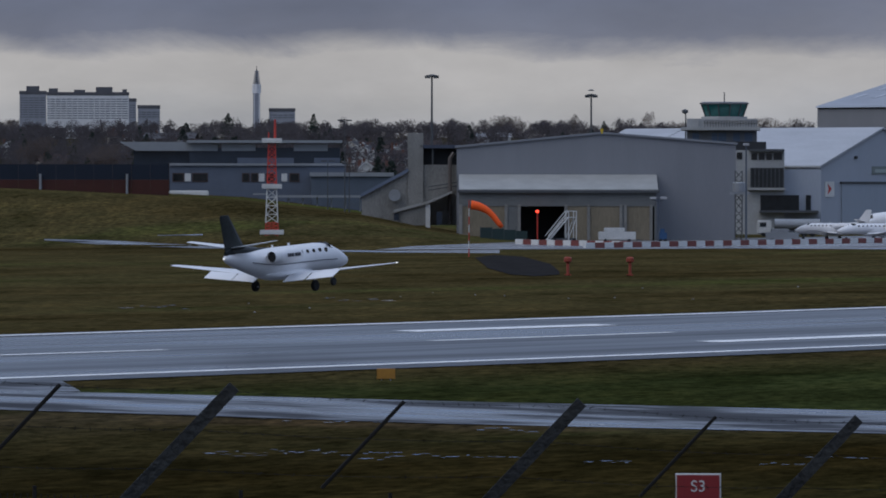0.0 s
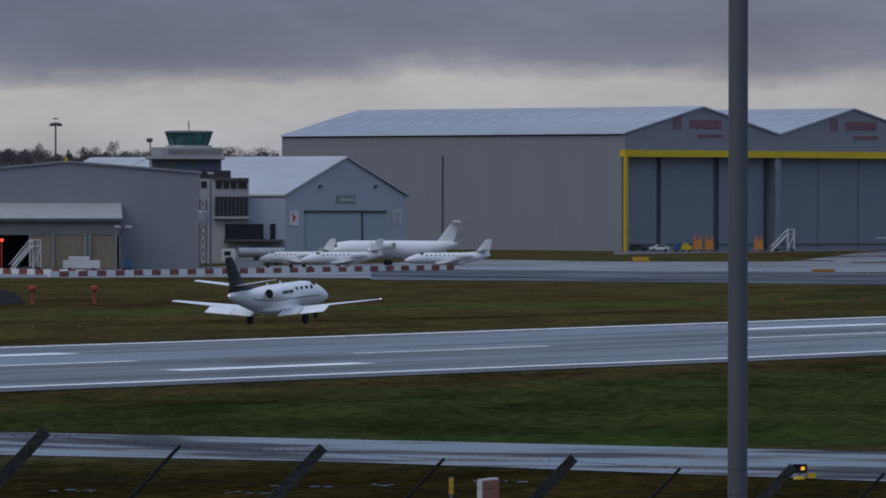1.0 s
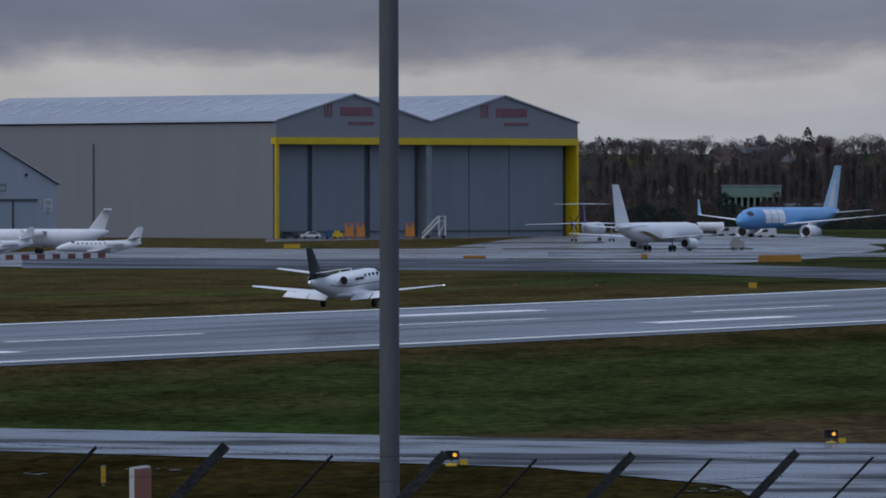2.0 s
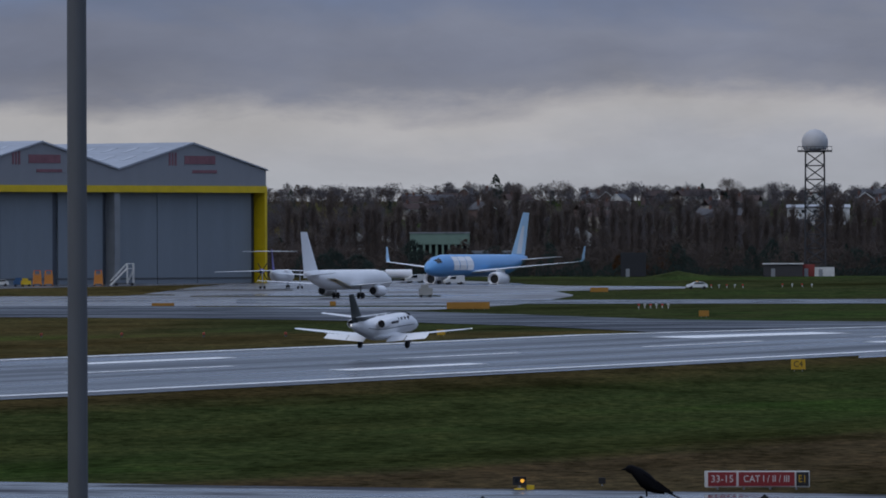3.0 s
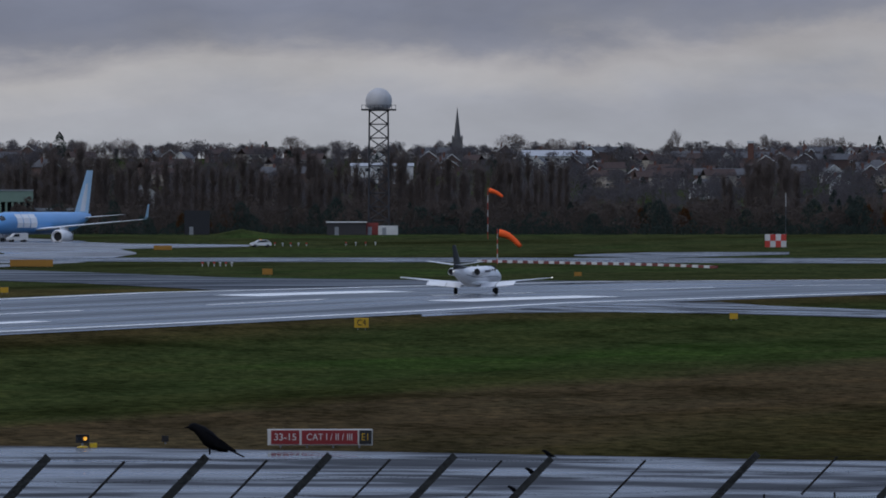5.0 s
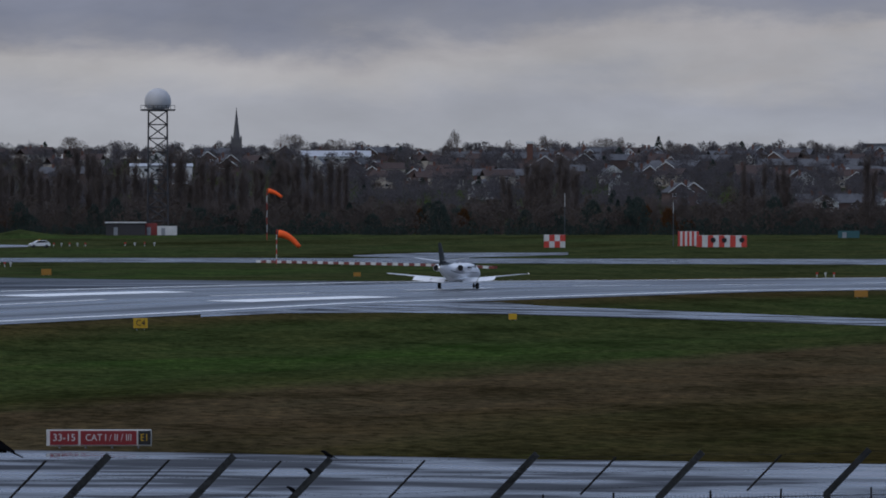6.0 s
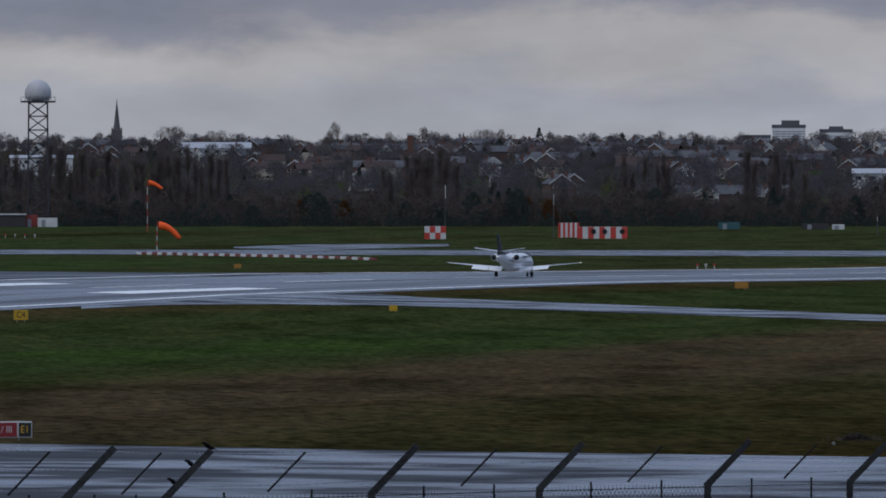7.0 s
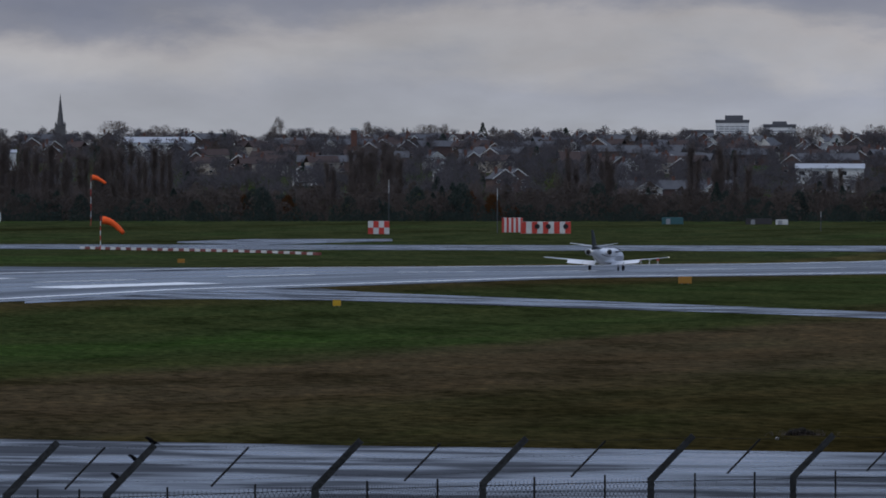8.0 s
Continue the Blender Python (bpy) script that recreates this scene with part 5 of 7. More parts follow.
def make_masts():
    t = thing("radar_tower", facing(2774, 2072), "white radome on a dark lattice steel tower", "radar tower")
    H = metres(162, 2072) + EYE - t.matrix_basis.translation.z
    part("lattice", lattice(bmesh.new(), 2.6, 2.35, 0, H, 9, 0.22), mat("dark_painted_steel", (0.035, 0.035, 0.04), 0.6), t)
    part("platform", box(-4.4, 4.4, -4.4, 4.4, H, H + 0.35, 0.05), mat("dark_painted_steel", (0, 0, 0)), t)
    for k in range(9):
        part("rail_post", tube((-4.3 + 1.075 * k, -4.3, H), (-4.3 + 1.075 * k, -4.3, H + 1.3), 0.07, n=5), DARKMETAL, t)
    part("handrail", tube((-4.3, -4.3, H + 1.3), (4.3, -4.3, H + 1.3), 0.07, n=5), DARKMETAL, t)
    r = 3.35
    part("radome", revolve([(H + 2.35 - r * math.cos(a * math.pi / 16), max(0.02, r * math.sin(a * math.pi / 16))) for a in range(5, 17)], "Z", 28), mat("white_radome_shell", (0.5, 0.49, 0.49), 0.75, vary=0.1, scale=1.5, spec=0.2), t, "white spherical radome", True)
    part("radome_base", revolve([(H + 0.3, 1.6), (H + 1.0, 1.5)], "Z", 16), DIRTY_WHITE, t)

    m = thing("radio_mast", facing(-303, 1300, 0, -99), "red and white lattice radio mast with white boxes", "mast")
    z = lambda y: metres(321 - y + 99, 1300)
    segs = ((418, 395, 1.0, 0.95), (395, 335, 0.95, 0.75), (335, 290, 0.75, 0.62), (290, 250, 0.62, 0.5))
    for k, (a, b, w0, w1) in enumerate(segs):
        part("mast_section", lattice(bmesh.new(), w0, w1, z(a), z(b), 4, 0.1), (RED, DIRTY_WHITE, RED, RED)[k] if k != 1 else DIRTY_WHITE, m)
    part("upper_mast", tube((0.5, 0, z(250)), (0.5, 0, z(212)), 0.22, 0.18), RED, m)
    part("upper_mast", tube((-0.5, 0, z(250)), (-0.5, 0, z(235)), 0.12, 0.1), RED, m)
    for y, w in ((250, 1.6), (331, 1.6), (412, 1.9)):
        part("white_box", box(-w, w, -1.2, -0.4, z(y) - 0.35, z(y) + 0.4, 0.05), DIRTY_WHITE, m)
    part("side_box", box(-3.0, -0.9, -0.8, 0.4, z(346), z(343)), STEEL, m)

    for u, d, top, arm, dark in ((-20, 1600, 186, 1.1, 0), (262, 1650, 152, 1.0, 1)):
        p = thing("floodlight_mast", facing(u, d), "tall apron floodlight mast with a lamp ring", "light mast", "floodlight masts")
        H = metres(top, d) + EYE - p.matrix_basis.translation.z
        part("pole", tube((0, 0, 0), (0, 0, H), 0.32, 0.16, 10), DARKMETAL, p)
        ring = part("lamp_ring", revolve([(H - 0.2, 0.3), (H, arm), (H + 0.15, arm), (H + 0.3, 0.3)], "Z", 12), DARKMETAL, p)
        for k in range(6):
            a = k * math.tau / 6
            part("lamp", box(-0.28, 0.28, -0.2, 0.2, -0.4, 0.1), DARKMETAL, ring).matrix_basis = pose(arm * math.cos(a), arm * math.sin(a), H - 0.05)
        if dark:
            part("lamp_ring", revolve([(H + 0.9, 0.2), (H + 1.0, 0.8), (H + 1.2, 0.2)], "Z", 10), DARKMETAL, p)
    for u, d, top in ((-174, 1490, 107), (-204, 1500, 35), (-166, 1500, 30)):
        p = thing("lamp_post", facing(u, d), "grey double-headed car park lamp post", "lamp post", "lamp posts")
        H = metres(top, d) + EYE - p.matrix_basis.translation.z
        part("pole", tube((0, 0, 0), (0, 0, H), 0.12, 0.07), DARKMETAL, p)
        for s in (-1, 1):
            part("lamp_head", box(min(0.2 * s, 1.3 * s), max(0.2 * s, 1.3 * s), -0.2, 0.2, H - 0.1, H + 0.15, 0.03), DARKMETAL, p)
    for u, d, top in ((3494, 1700, 16), (3686, 1720, 0), (4258, 1750, -40)):
        p = thing("antenna_mast", facing(u, d), "slender steel antenna mast on the grass", "mast", "antenna masts")
        H = metres(top, d) + EYE - p.matrix_basis.translation.z
        part("pole", tube((0, 0, 0), (0, 0, H * 0.75), 0.08), DARKMETAL, p)
        part("tip", tube((0, 0, H * 0.75), (0, 0, H), 0.06), DIRTY_WHITE, p)


make_masts()


def make_far_landmarks():
    # communications tower
    d = 4600
    t = thing("communications_tower", facing(-330, d), "pale concrete communications tower with aerial rings on the skyline", "tower")
    b = t.matrix_basis.translation.z
    z = lambda e: EYE + metres(e, d) - b
    pale = mat("pale_concrete_tower", (0.68, 0.68, 0.7), 0.8, vary=0.1)
    grey_shaft = mat("grey_tower_cladding", (0.27, 0.28, 0.32), 0.7, vary=0.12)
    part("shaft", box(-2.0, 2.0, -2.0, 2.0, 0, z(156), 0.2), grey_shaft, t)
    for x in (-1.55, 1.15):
        part("shaft_panel", box(x, x + (0.5 if x < 0 else 0.8), -2.12, -1.9, 0, z(156)), pale, t, "pale vertical panel")
    part("gallery", revolve([(z(155), 2.5), (z(171), 2.4)], "Z", 8), pale, t, "pale gallery storey")
    for k in range(6):
        e = 172 + 4 * k
        r = 2.1 - 0.2 * k
        part("aerial_ring", revolve([(z(e), r), (z(e) + 0.75, r)], "Z", 10), mat("grey_aerial_drum", (0.25, 0.26, 0.29), 0.6), t)
    part("aerial", revolve([(z(171), 1.1), (z(194), 0.7), (z(196), 0.3), (z(203), 0.12)], "Z", 8), DARKMETAL, t)
    # church spire
    d = 4300
    t = thing("church_spire", facing(2913, d), "dark stone church spire on the skyline", "church")
    b = t.matrix_basis.translation.z
    z = lambda e: EYE + metres(e, d) - b
    stone = mat("dark_sandstone", (0.1, 0.095, 0.095), 0.9, vary=0.2)
    part("tower", box(-2.8, 2.8, -2.8, 2.8, 0, z(112), 0.1), stone, t)
    part("spire", revolve([(z(112), 1.9), (z(140), 0.95), (z(168), 0.05)], "Z", 8), stone, t)
    for sx in (-1, 1):
        for sy in (-1, 1):
            part("pinnacle", revolve([(z(112), 0.6), (z(114), 0.5), (z(119), 0.03)], "Z", 4), stone, t).matrix_basis = pose(sx * 2.4, sy * 2.4, 0)
    # blocks of flats
    slab = mat("white_flat_panels", (0.76, 0.75, 0.74), 0.8, vary=0.12)
    grey = mat("grey_flat_panels", (0.3, 0.31, 0.34), 0.8, vary=0.12)
    dk = mat("dark_top_storey", (0.1, 0.1, 0.11), 0.8)

    def flats(u0, u1, e1, d, storeys, mt, label, tops=()):
        t = thing("tower_block", facing((u0 + u1) / 2, d), label, "apartment building", "blocks of flats")
        b = t.matrix_basis.translation.z
        W, H = metres(u1 - u0, d), EYE + metres(e1, d) - b
        part("wall", box(-W / 2, W / 2, 0, 14, 0, H, 0.05), mt, t)
        part("top_storey", box(-W / 2 - 0.2, W / 2 + 0.2, -0.2, 14.2, H - 1.6, H + 0.2, 0.05), dk, t)
        st = metres(4.2, d)
        for k in range(storeys):
            z0 = H - 2.6 - st * (k + 1)
            band = part("window_band", box(-W / 2 + 0.6, W / 2 - 0.6, -0.12, 0.1, z0, z0 + st * 0.36), mat("grey_window_strip", (0.14, 0.15, 0.17), 0.4), t)
            for j in range(int(W / 3)):
                x = -W / 2 + 1.5 + 3 * j
                part("pier", box(x, x + 0.5, -0.2, 0.12, z0, z0 + st * 0.36), mt, band)
        for x, w, h in tops:
            part("roof_house", box(W * x - w, W * x + w, 3, 10, H, H + h, 0.05), dk, t)
        return t
    flats(4072, 4131, 122, 4550, 8, slab, "white high-rise block of flats with a dark top storey", ((0.05, 5, 2.6),))
    flats(4156, 4214, 114, 4600, 7, slab, "white high-rise block of flats with a dark top storey", ((0.0, 4, 1.8),))
    flats(4022, 4069, 104, 4650, 3, grey, "grey block of flats behind the trees")
    flats(-749, -702, 158, 4400, 9, grey, "dark grey block of flats on the skyline", ((0.0, 3.5, 2.8),))
    flats(-701, -556, 156, 4450, 9, slab, "long white slab block of flats", ((-0.42, 2.5, 2.2), (-0.1, 3, 1.5), (0.2, 4.5, 3.0), (0.45, 1.2, 1.8)))
    flats(-556, -543, 145, 4500, 6, grey, "narrow grey block of flats")
    flats(-540, -501, 133, 4550, 3, grey, "low grey block of flats")
    flats(-308, -262, 128, 4600, 2, grey, "low grey block of flats")
    # long pale warehouse roof and white terraces
    for u0, u1, e0, e1, d, nm in ((3027, 3150, 70, 91, 3950, "warehouse"), (4214, 4334, 27, 44, 2950, "long_building"), (2725, 2835, 58, 68, 3500, "long_building"), (60, 120, 70, 84, 3900, "long_building")):
        t = thing(nm, facing((u0 + u1) / 2, d), "long pale low building with a light roof on the hillside", "building", "hillside buildings")
        b = t.matrix_basis.translation.z
        W, H = metres(u1 - u0, d), EYE + metres(e1, d) - b
        H0 = EYE + metres((e0 + e1) / 2, d) - b
        part("wall", box(-W / 2, W / 2, 0, 12, 0, H0), DIRTY_WHITE, t)
        part("roof", add_rings(bmesh.new(), [[(x, -0.5, H0), (x, 16, H), (x, 16, H + 0.3), (x, -0.5, H0 + 0.3)] for x in (-W / 2 - 0.4, W / 2 + 0.4)]), mat("pale_roof", (0.4, 0.41, 0.43), 0.9, spec=0.1), t)
        for k in range(int(W / 5)):
            part("window", box(-W / 2 + 1 + 5 * k, -W / 2 + 3.2 + 5 * k, -0.1, 0.1, H0 - 2.2, H0 - 0.8), GLASS, t)
    t = thing("brick_chimney", facing(3432, 3900), "square brick ventilation tower with a pale cap", "chimney")
    H = EYE + metres(104, 3900) - t.matrix_basis.translation.z
    part("shaft", box(-1.4, 1.4, -1.4, 1.4, 0, H, 0.05), mat("dark_red_brick", (0.13, 0.06, 0.045), 0.9), t)
    part("cap", box(-1.8, 1.8, -1.8, 1.8, H, H + 1.0, 0.05), DIRTY_WHITE, t)
    # sheds at the airfield's far edge
    t = thing("green_building", facing(2110, 2150), "pale green flat-roofed building with columns", "building")
    M = lambda v: metres(v, 2150)
    b = (t.matrix_basis.translation.z - EYE) / 2150 * FOCAL_PX
    gm = mat("pale_green_cladding", (0.16, 0.24, 0.19), 0.6, vary=0.12)
    part("upper_wall", box(M(-53), M(53), 0, 12, M(0 - b), M(21 - b), 0.05), gm, t)
    # Recessed wall coloured near-black in place of shade under the upper floor.
    part("lower_wall", box(M(-50), M(50), 3, 11, 0, M(0 - b)), mat("interior_shade_black", (0, 0, 0)), t)
    part("parapet", box(M(-54), M(54), -0.2, 12.2, M(20 - b), M(22 - b)), STEEL, t)
    for k in range(10):
        x = M(-50) + k * M(100) / 9
        part("column", box(x - 0.3, x + 0.3, 0.1, 0.7, 0, M(0 - b)), gm, t)
    part("side_roof", box(M(56), M(130), 2, 14, M(-16 - b), M(-11 - b), 0.05), STEEL, t)
    part("side_wall", box(M(57), M(129), 2.5, 13, 0, M(-16 - b)), CONCRETE, t)
    for u0, u1, e1, d, mt, lab, roof in ((2682, 2752, -37, 2050, mat("dark_grey_cabin", (0.04, 0.038, 0.04), 0.8), "dark site cabin with a white flat roof", True), (2750, 2773, -37, 2052, mat("dull_red_container", (0.22, 0.035, 0.03), 0.7, vary=0.2), "red steel storage container by the trees", False),
                                         (2773, 2808, -42, 2050, DIRTY_WHITE, "white steel storage container by the trees", False), (2430, 2475, -15, 2060, mat("black_sheeting", (0.015, 0.016, 0.02), 0.7), "black sheet-clad storage shed by the trees", False), (4178, 4200, -54, 1950, DIRTY_WHITE, "white equipment cabin on the far grass", False),
                                         (4125, 4172, -52, 1960, mat("dark_grey_cabin", (0, 0, 0)), "dark equipment cabin on the far grass", False), (3977, 4015, -50, 1960, mat("teal_cabin", (0.03, 0.1, 0.11), 0.7), "teal equipment cabin on the far grass", False)):
        t = thing("site_cabin", facing((u0 + u1) / 2, d), lab, "cabin", "site cabins")
        W, H = metres(u1 - u0, d), EYE + metres(e1, d) - t.matrix_basis.translation.z
        part("body", box(-W / 2, W / 2, 0, 3, 0, H, 0.05), mt, t)
        if roof:
            part("roof", box(-W / 2 - 0.2, W / 2 + 0.2, -0.3, 3.2, H, H + 0.35, 0.04), DIRTY_WHITE, t)
        part("door", box(-W * 0.3, -W * 0.3 + 1.0, -0.06, 0.02, 0, min(2.0, H * 0.8)), STEEL, t)


make_far_landmarks()


# ---- trees, woods and the town on the hill ----
BARK = mat("grey_brown_bark", (0.1, 0.085, 0.075), 0.95, vary=0.25, spec=0.1)


def thicket(name, color, vary=0.15, through=0.5):
    """Fine growth, lit from both sides."""
    m = bpy.data.materials.new(name)
    m.use_nodes = True
    nt = m.node_tree
    nt.nodes.clear()
    N, L = nt.nodes.new, nt.links.new
    out, mixer, a, b = N("ShaderNodeOutputMaterial"), N("ShaderNodeMixShader"), N("ShaderNodeBsdfDiffuse"), N("ShaderNodeBsdfTranslucent")
    geo, oi, add, tint, ramp = N("ShaderNodeNewGeometry"), N("ShaderNodeObjectInfo"), N("ShaderNodeMath"), N("ShaderNodeTexNoise"), N("ShaderNodeMapRange")
    tc = N("ShaderNodeTexCoord")
    tint.inputs["Scale"].default_value, tint.inputs["Detail"].default_value = 0.02, 3
    L(tc.outputs["Object"], tint.inputs["Vector"])
    add.operation = "ADD"
    L(geo.outputs["Random Per Island"], add.inputs[0])
    L(oi.outputs["Random"], add.inputs[1])
    ramp.inputs["From Max"].default_value = 2.0
    ramp.inputs["To Min"].default_value, ramp.inputs["To Max"].default_value = 1 - vary, 1 + vary
    L(add.outputs[0], ramp.inputs[0])
    c = Vector(color)
    base, k = N("ShaderNodeMix"), N("ShaderNodeMix")
    base.data_type = k.data_type = "RGBA"
    k.blend_type = "MULTIPLY"
    k.inputs["Factor"].default_value = 1.0
    base.inputs["A"].default_value, base.inputs["B"].default_value = (*(c * 0.75), 1), (c.x * 1.3, c.y * 1.22, c.z * 1.15, 1)
    L(tint.outputs["Fac"], base.inputs["Factor"])
    L(base.outputs["Result"], k.inputs["A"])
    L(ramp.outputs[0], k.inputs["B"])
    for sh in (a, b):
        L(k.outputs["Result"], sh.inputs["Color"])
    mixer.inputs[0].default_value = through
    L(a.outputs[0], mixer.inputs[1])
    L(b.outputs[0], mixer.inputs[2])
    L(mixer.outputs[0], out.inputs[0])
    return m


TWIG = thicket("bare_winter_twigs", (0.14, 0.116, 0.106))
# Bluish grey puts distance haze into the colour of the far twigs.
HAZETWIG = thicket("haze_tinted_twigs", (0.108, 0.1, 0.106))
EVERGREEN = thicket("dark_evergreen_needles", (0.05, 0.068, 0.06), 0.25)
BROWNLEAF = thicket("brown_winter_undergrowth", (0.108, 0.09, 0.08))
RUSTLEAF = thicket("rusty_autumn_leaves", (0.10, 0.05, 0.022), 0.25)


def sliver(V, F, p, q, w, rng):
    """A thin three-sided twig from p to q."""
    d = q - p
    a = d.cross(Vector((rng.uniform(-1, 1), rng.uniform(-1, 1), rng.uniform(-1, 1))))
    if a.length < 1e-6:
        return
    a = a.normalized() * w
    b = d.cross(a).normalized() * w
    i = len(V)
    V += [tuple(p + a), tuple(p - a * 0.5 + b * 0.8), tuple(p - a * 0.5 - b * 0.8), tuple(q)]
    F += [(i, i + 1, i + 3), (i + 1, i + 2, i + 3), (i + 2, i, i + 3)]


def leaf(V, F, p, s, rng):
    """A small clump: two crossed ragged triangles."""
    for _ in range(2):
        a = Vector((rng.gauss(0, 1), rng.gauss(0, 1), rng.gauss(0, 0.8))).normalized() * s
        b = Vector((rng.gauss(0, 1), rng.gauss(0, 1), rng.gauss(0, 1))).normalized() * s * 0.8
        i = len(V)
        V += [tuple(p + a), tuple(p - a * 0.6 + b), tuple(p - a * 0.5 - b)]
        F.append((i, i + 1, i + 2))


def twig(V, F, p, q, w, rng):
    """A hair-thin tapered twig."""
    a = (q - p).cross(Vector((rng.uniform(-1, 1), rng.uniform(-1, 1), rng.uniform(-1, 1))))
    if a.length > 1e-6:
        a = a.normalized() * w
        i = len(V)
        V += [tuple(p + a), tuple(p - a), tuple(q)]
        F.append((i, i + 1, i + 2))


def tree_data(kind, seed, full=True):
    """Trunk and crown of one tree of true size: ((verts, faces), (verts, faces))."""
    rng = random.Random(seed)
    tv, tf, cv, cf = [], [], [], []
    k = 1.0 if full else 0.4      # far trees carry fewer, broader twigs
    if kind == "poplar":
        H, R = rng.uniform(19, 24), rng.uniform(1.9, 2.9)
        sliver(tv, tf, Vector((0, 0, 0)), Vector((0, 0, H * 0.96)), 0.3, rng)
        for i in range(int(70 * k)):
            z = H * rng.uniform(0.08, 0.8)
            a = rng.uniform(0, math.tau)
            ln = rng.uniform(3.0, 5.5) * (1.1 - 0.5 * z / H)
            p = Vector((0, 0, z))
            w = R * (1.1 - 0.7 * z / H)
            q = p + Vector((math.cos(a) * w * rng.uniform(0.3, 1.0), math.sin(a) * w * rng.uniform(0.3, 1.0), ln))
            sliver(cv, cf, p, q, 0.06, rng)
            for j in range(34):
                s = p.lerp(q, rng.uniform(0.2, 1.0))
                e = s + Vector((rng.gauss(0, 0.7), rng.gauss(0, 0.7), rng.uniform(0.5, 2.2)))
                twig(cv, cf, s, e, 0.034 if full else 0.1, rng)
    elif kind == "round":
        # a few leaning limbs carry domes of fine twigs
        H, R = rng.uniform(10, 14), rng.uniform(4.5, 6.5)
        sliver(tv, tf, Vector((0, 0, 0)), Vector((rng.uniform(-0.5, 0.5), 0, H * 0.6)), 0.36, rng)
        domes = [(Vector((rng.gauss(0, 0.36) * R, rng.gauss(0, 0.36) * R, H * rng.uniform(0.5, 0.74))), R * rng.uniform(0.42, 0.62)) for _ in range(6)] + [(Vector((0, 0, H * 0.62)), R * 0.75)]
        for c, r in domes:
            sliver(cv, cf, Vector((0, 0, H * rng.uniform(0.2, 0.45))), c + Vector((0, 0, r * 0.4)), 0.12, rng)
            for j in range(150 if full else 40):
                d = Vector((rng.gauss(0, 1), rng.gauss(0, 1), rng.gauss(0.25, 0.9))).normalized()
                p = c + d * r * rng.uniform(0.25, 0.85)
                q = p + d * rng.uniform(0.6, 1.5) + Vector((rng.gauss(0, 0.5), rng.gauss(0, 0.5), rng.gauss(0.1, 0.4)))
                if (q - c).length > r:
                    q = c + (q - c).normalized() * r * rng.uniform(0.9, 1.03)
                twig(cv, cf, p, q, 0.06 if full else 0.15, rng)
    elif kind == "conifer":
        H, R = rng.uniform(9, 13), rng.uniform(3.0, 4.4)
        sliver(tv, tf, Vector((0, 0, 0)), Vector((0, 0, H * 0.9)), 0.25, rng)
        for i in range(int(620 * k)):
            z = rng.uniform(0.06, 1.0)
            a, r = rng.uniform(0, math.tau), R * (1 - z ** 1.6) ** 0.8 * rng.uniform(0.4, 1.05) + 0.1
            leaf(cv, cf, Vector((math.cos(a) * r, math.sin(a) * r, H * z - 0.2 * r)), rng.uniform(0.22, 0.42) * (1 if full else 1.6), rng)
    else:
        H, R = rng.uniform(4, 8), rng.uniform(2.5, 4.5)
        for i in range(3):
            sliver(tv, tf, Vector((rng.gauss(0, 0.5), rng.gauss(0, 0.5), 0)), Vector((rng.gauss(0, 1.2), rng.gauss(0, 1.2), H * 0.7)), 0.14, rng)
        for i in range(560 if full else 120):
            a, up = rng.uniform(0, math.tau), rng.random()
            r = R * math.sqrt(max(0.02, 1 - up ** 2)) * rng.uniform(0.5, 1.05)
            p = Vector((math.cos(a) * r, math.sin(a) * r, H * up))
            leaf(cv, cf, p, rng.uniform(0.14, 0.3) * (1 if full else 2.0), rng)
            if full or i % 3 == 0:
                twig(cv, cf, p, p + Vector((rng.gauss(0, 0.4), rng.gauss(0, 0.4), rng.uniform(0.4, 1.2))), 0.05, rng)
    return (tv, tf), (cv, cf)


def raw_mesh(name, V, F, material):
    me = bpy.data.meshes.new(name)
    me.from_pydata(V, [], F)
    me.materials.append(material)
    return me


def make_tree(kind, seed, m, label, crown_mat):
    (tv, tf), (cv, cf) = tree_data(kind, seed)
    names = {"poplar": "poplar_tree", "round": "bare_tree", "conifer": "evergreen_tree", "shrub": "shrub"}
    t = thing(names[kind], m, label, "tree" if kind != "shrub" else "shrub", "trees beyond the airfield")
    for nm, v, f, mt in (("trunk", tv, tf, BARK), ("crown", cv, cf, crown_mat)):
        o = new(nm, raw_mesh(nm, v, f, mt))
        o.parent = t
    return t


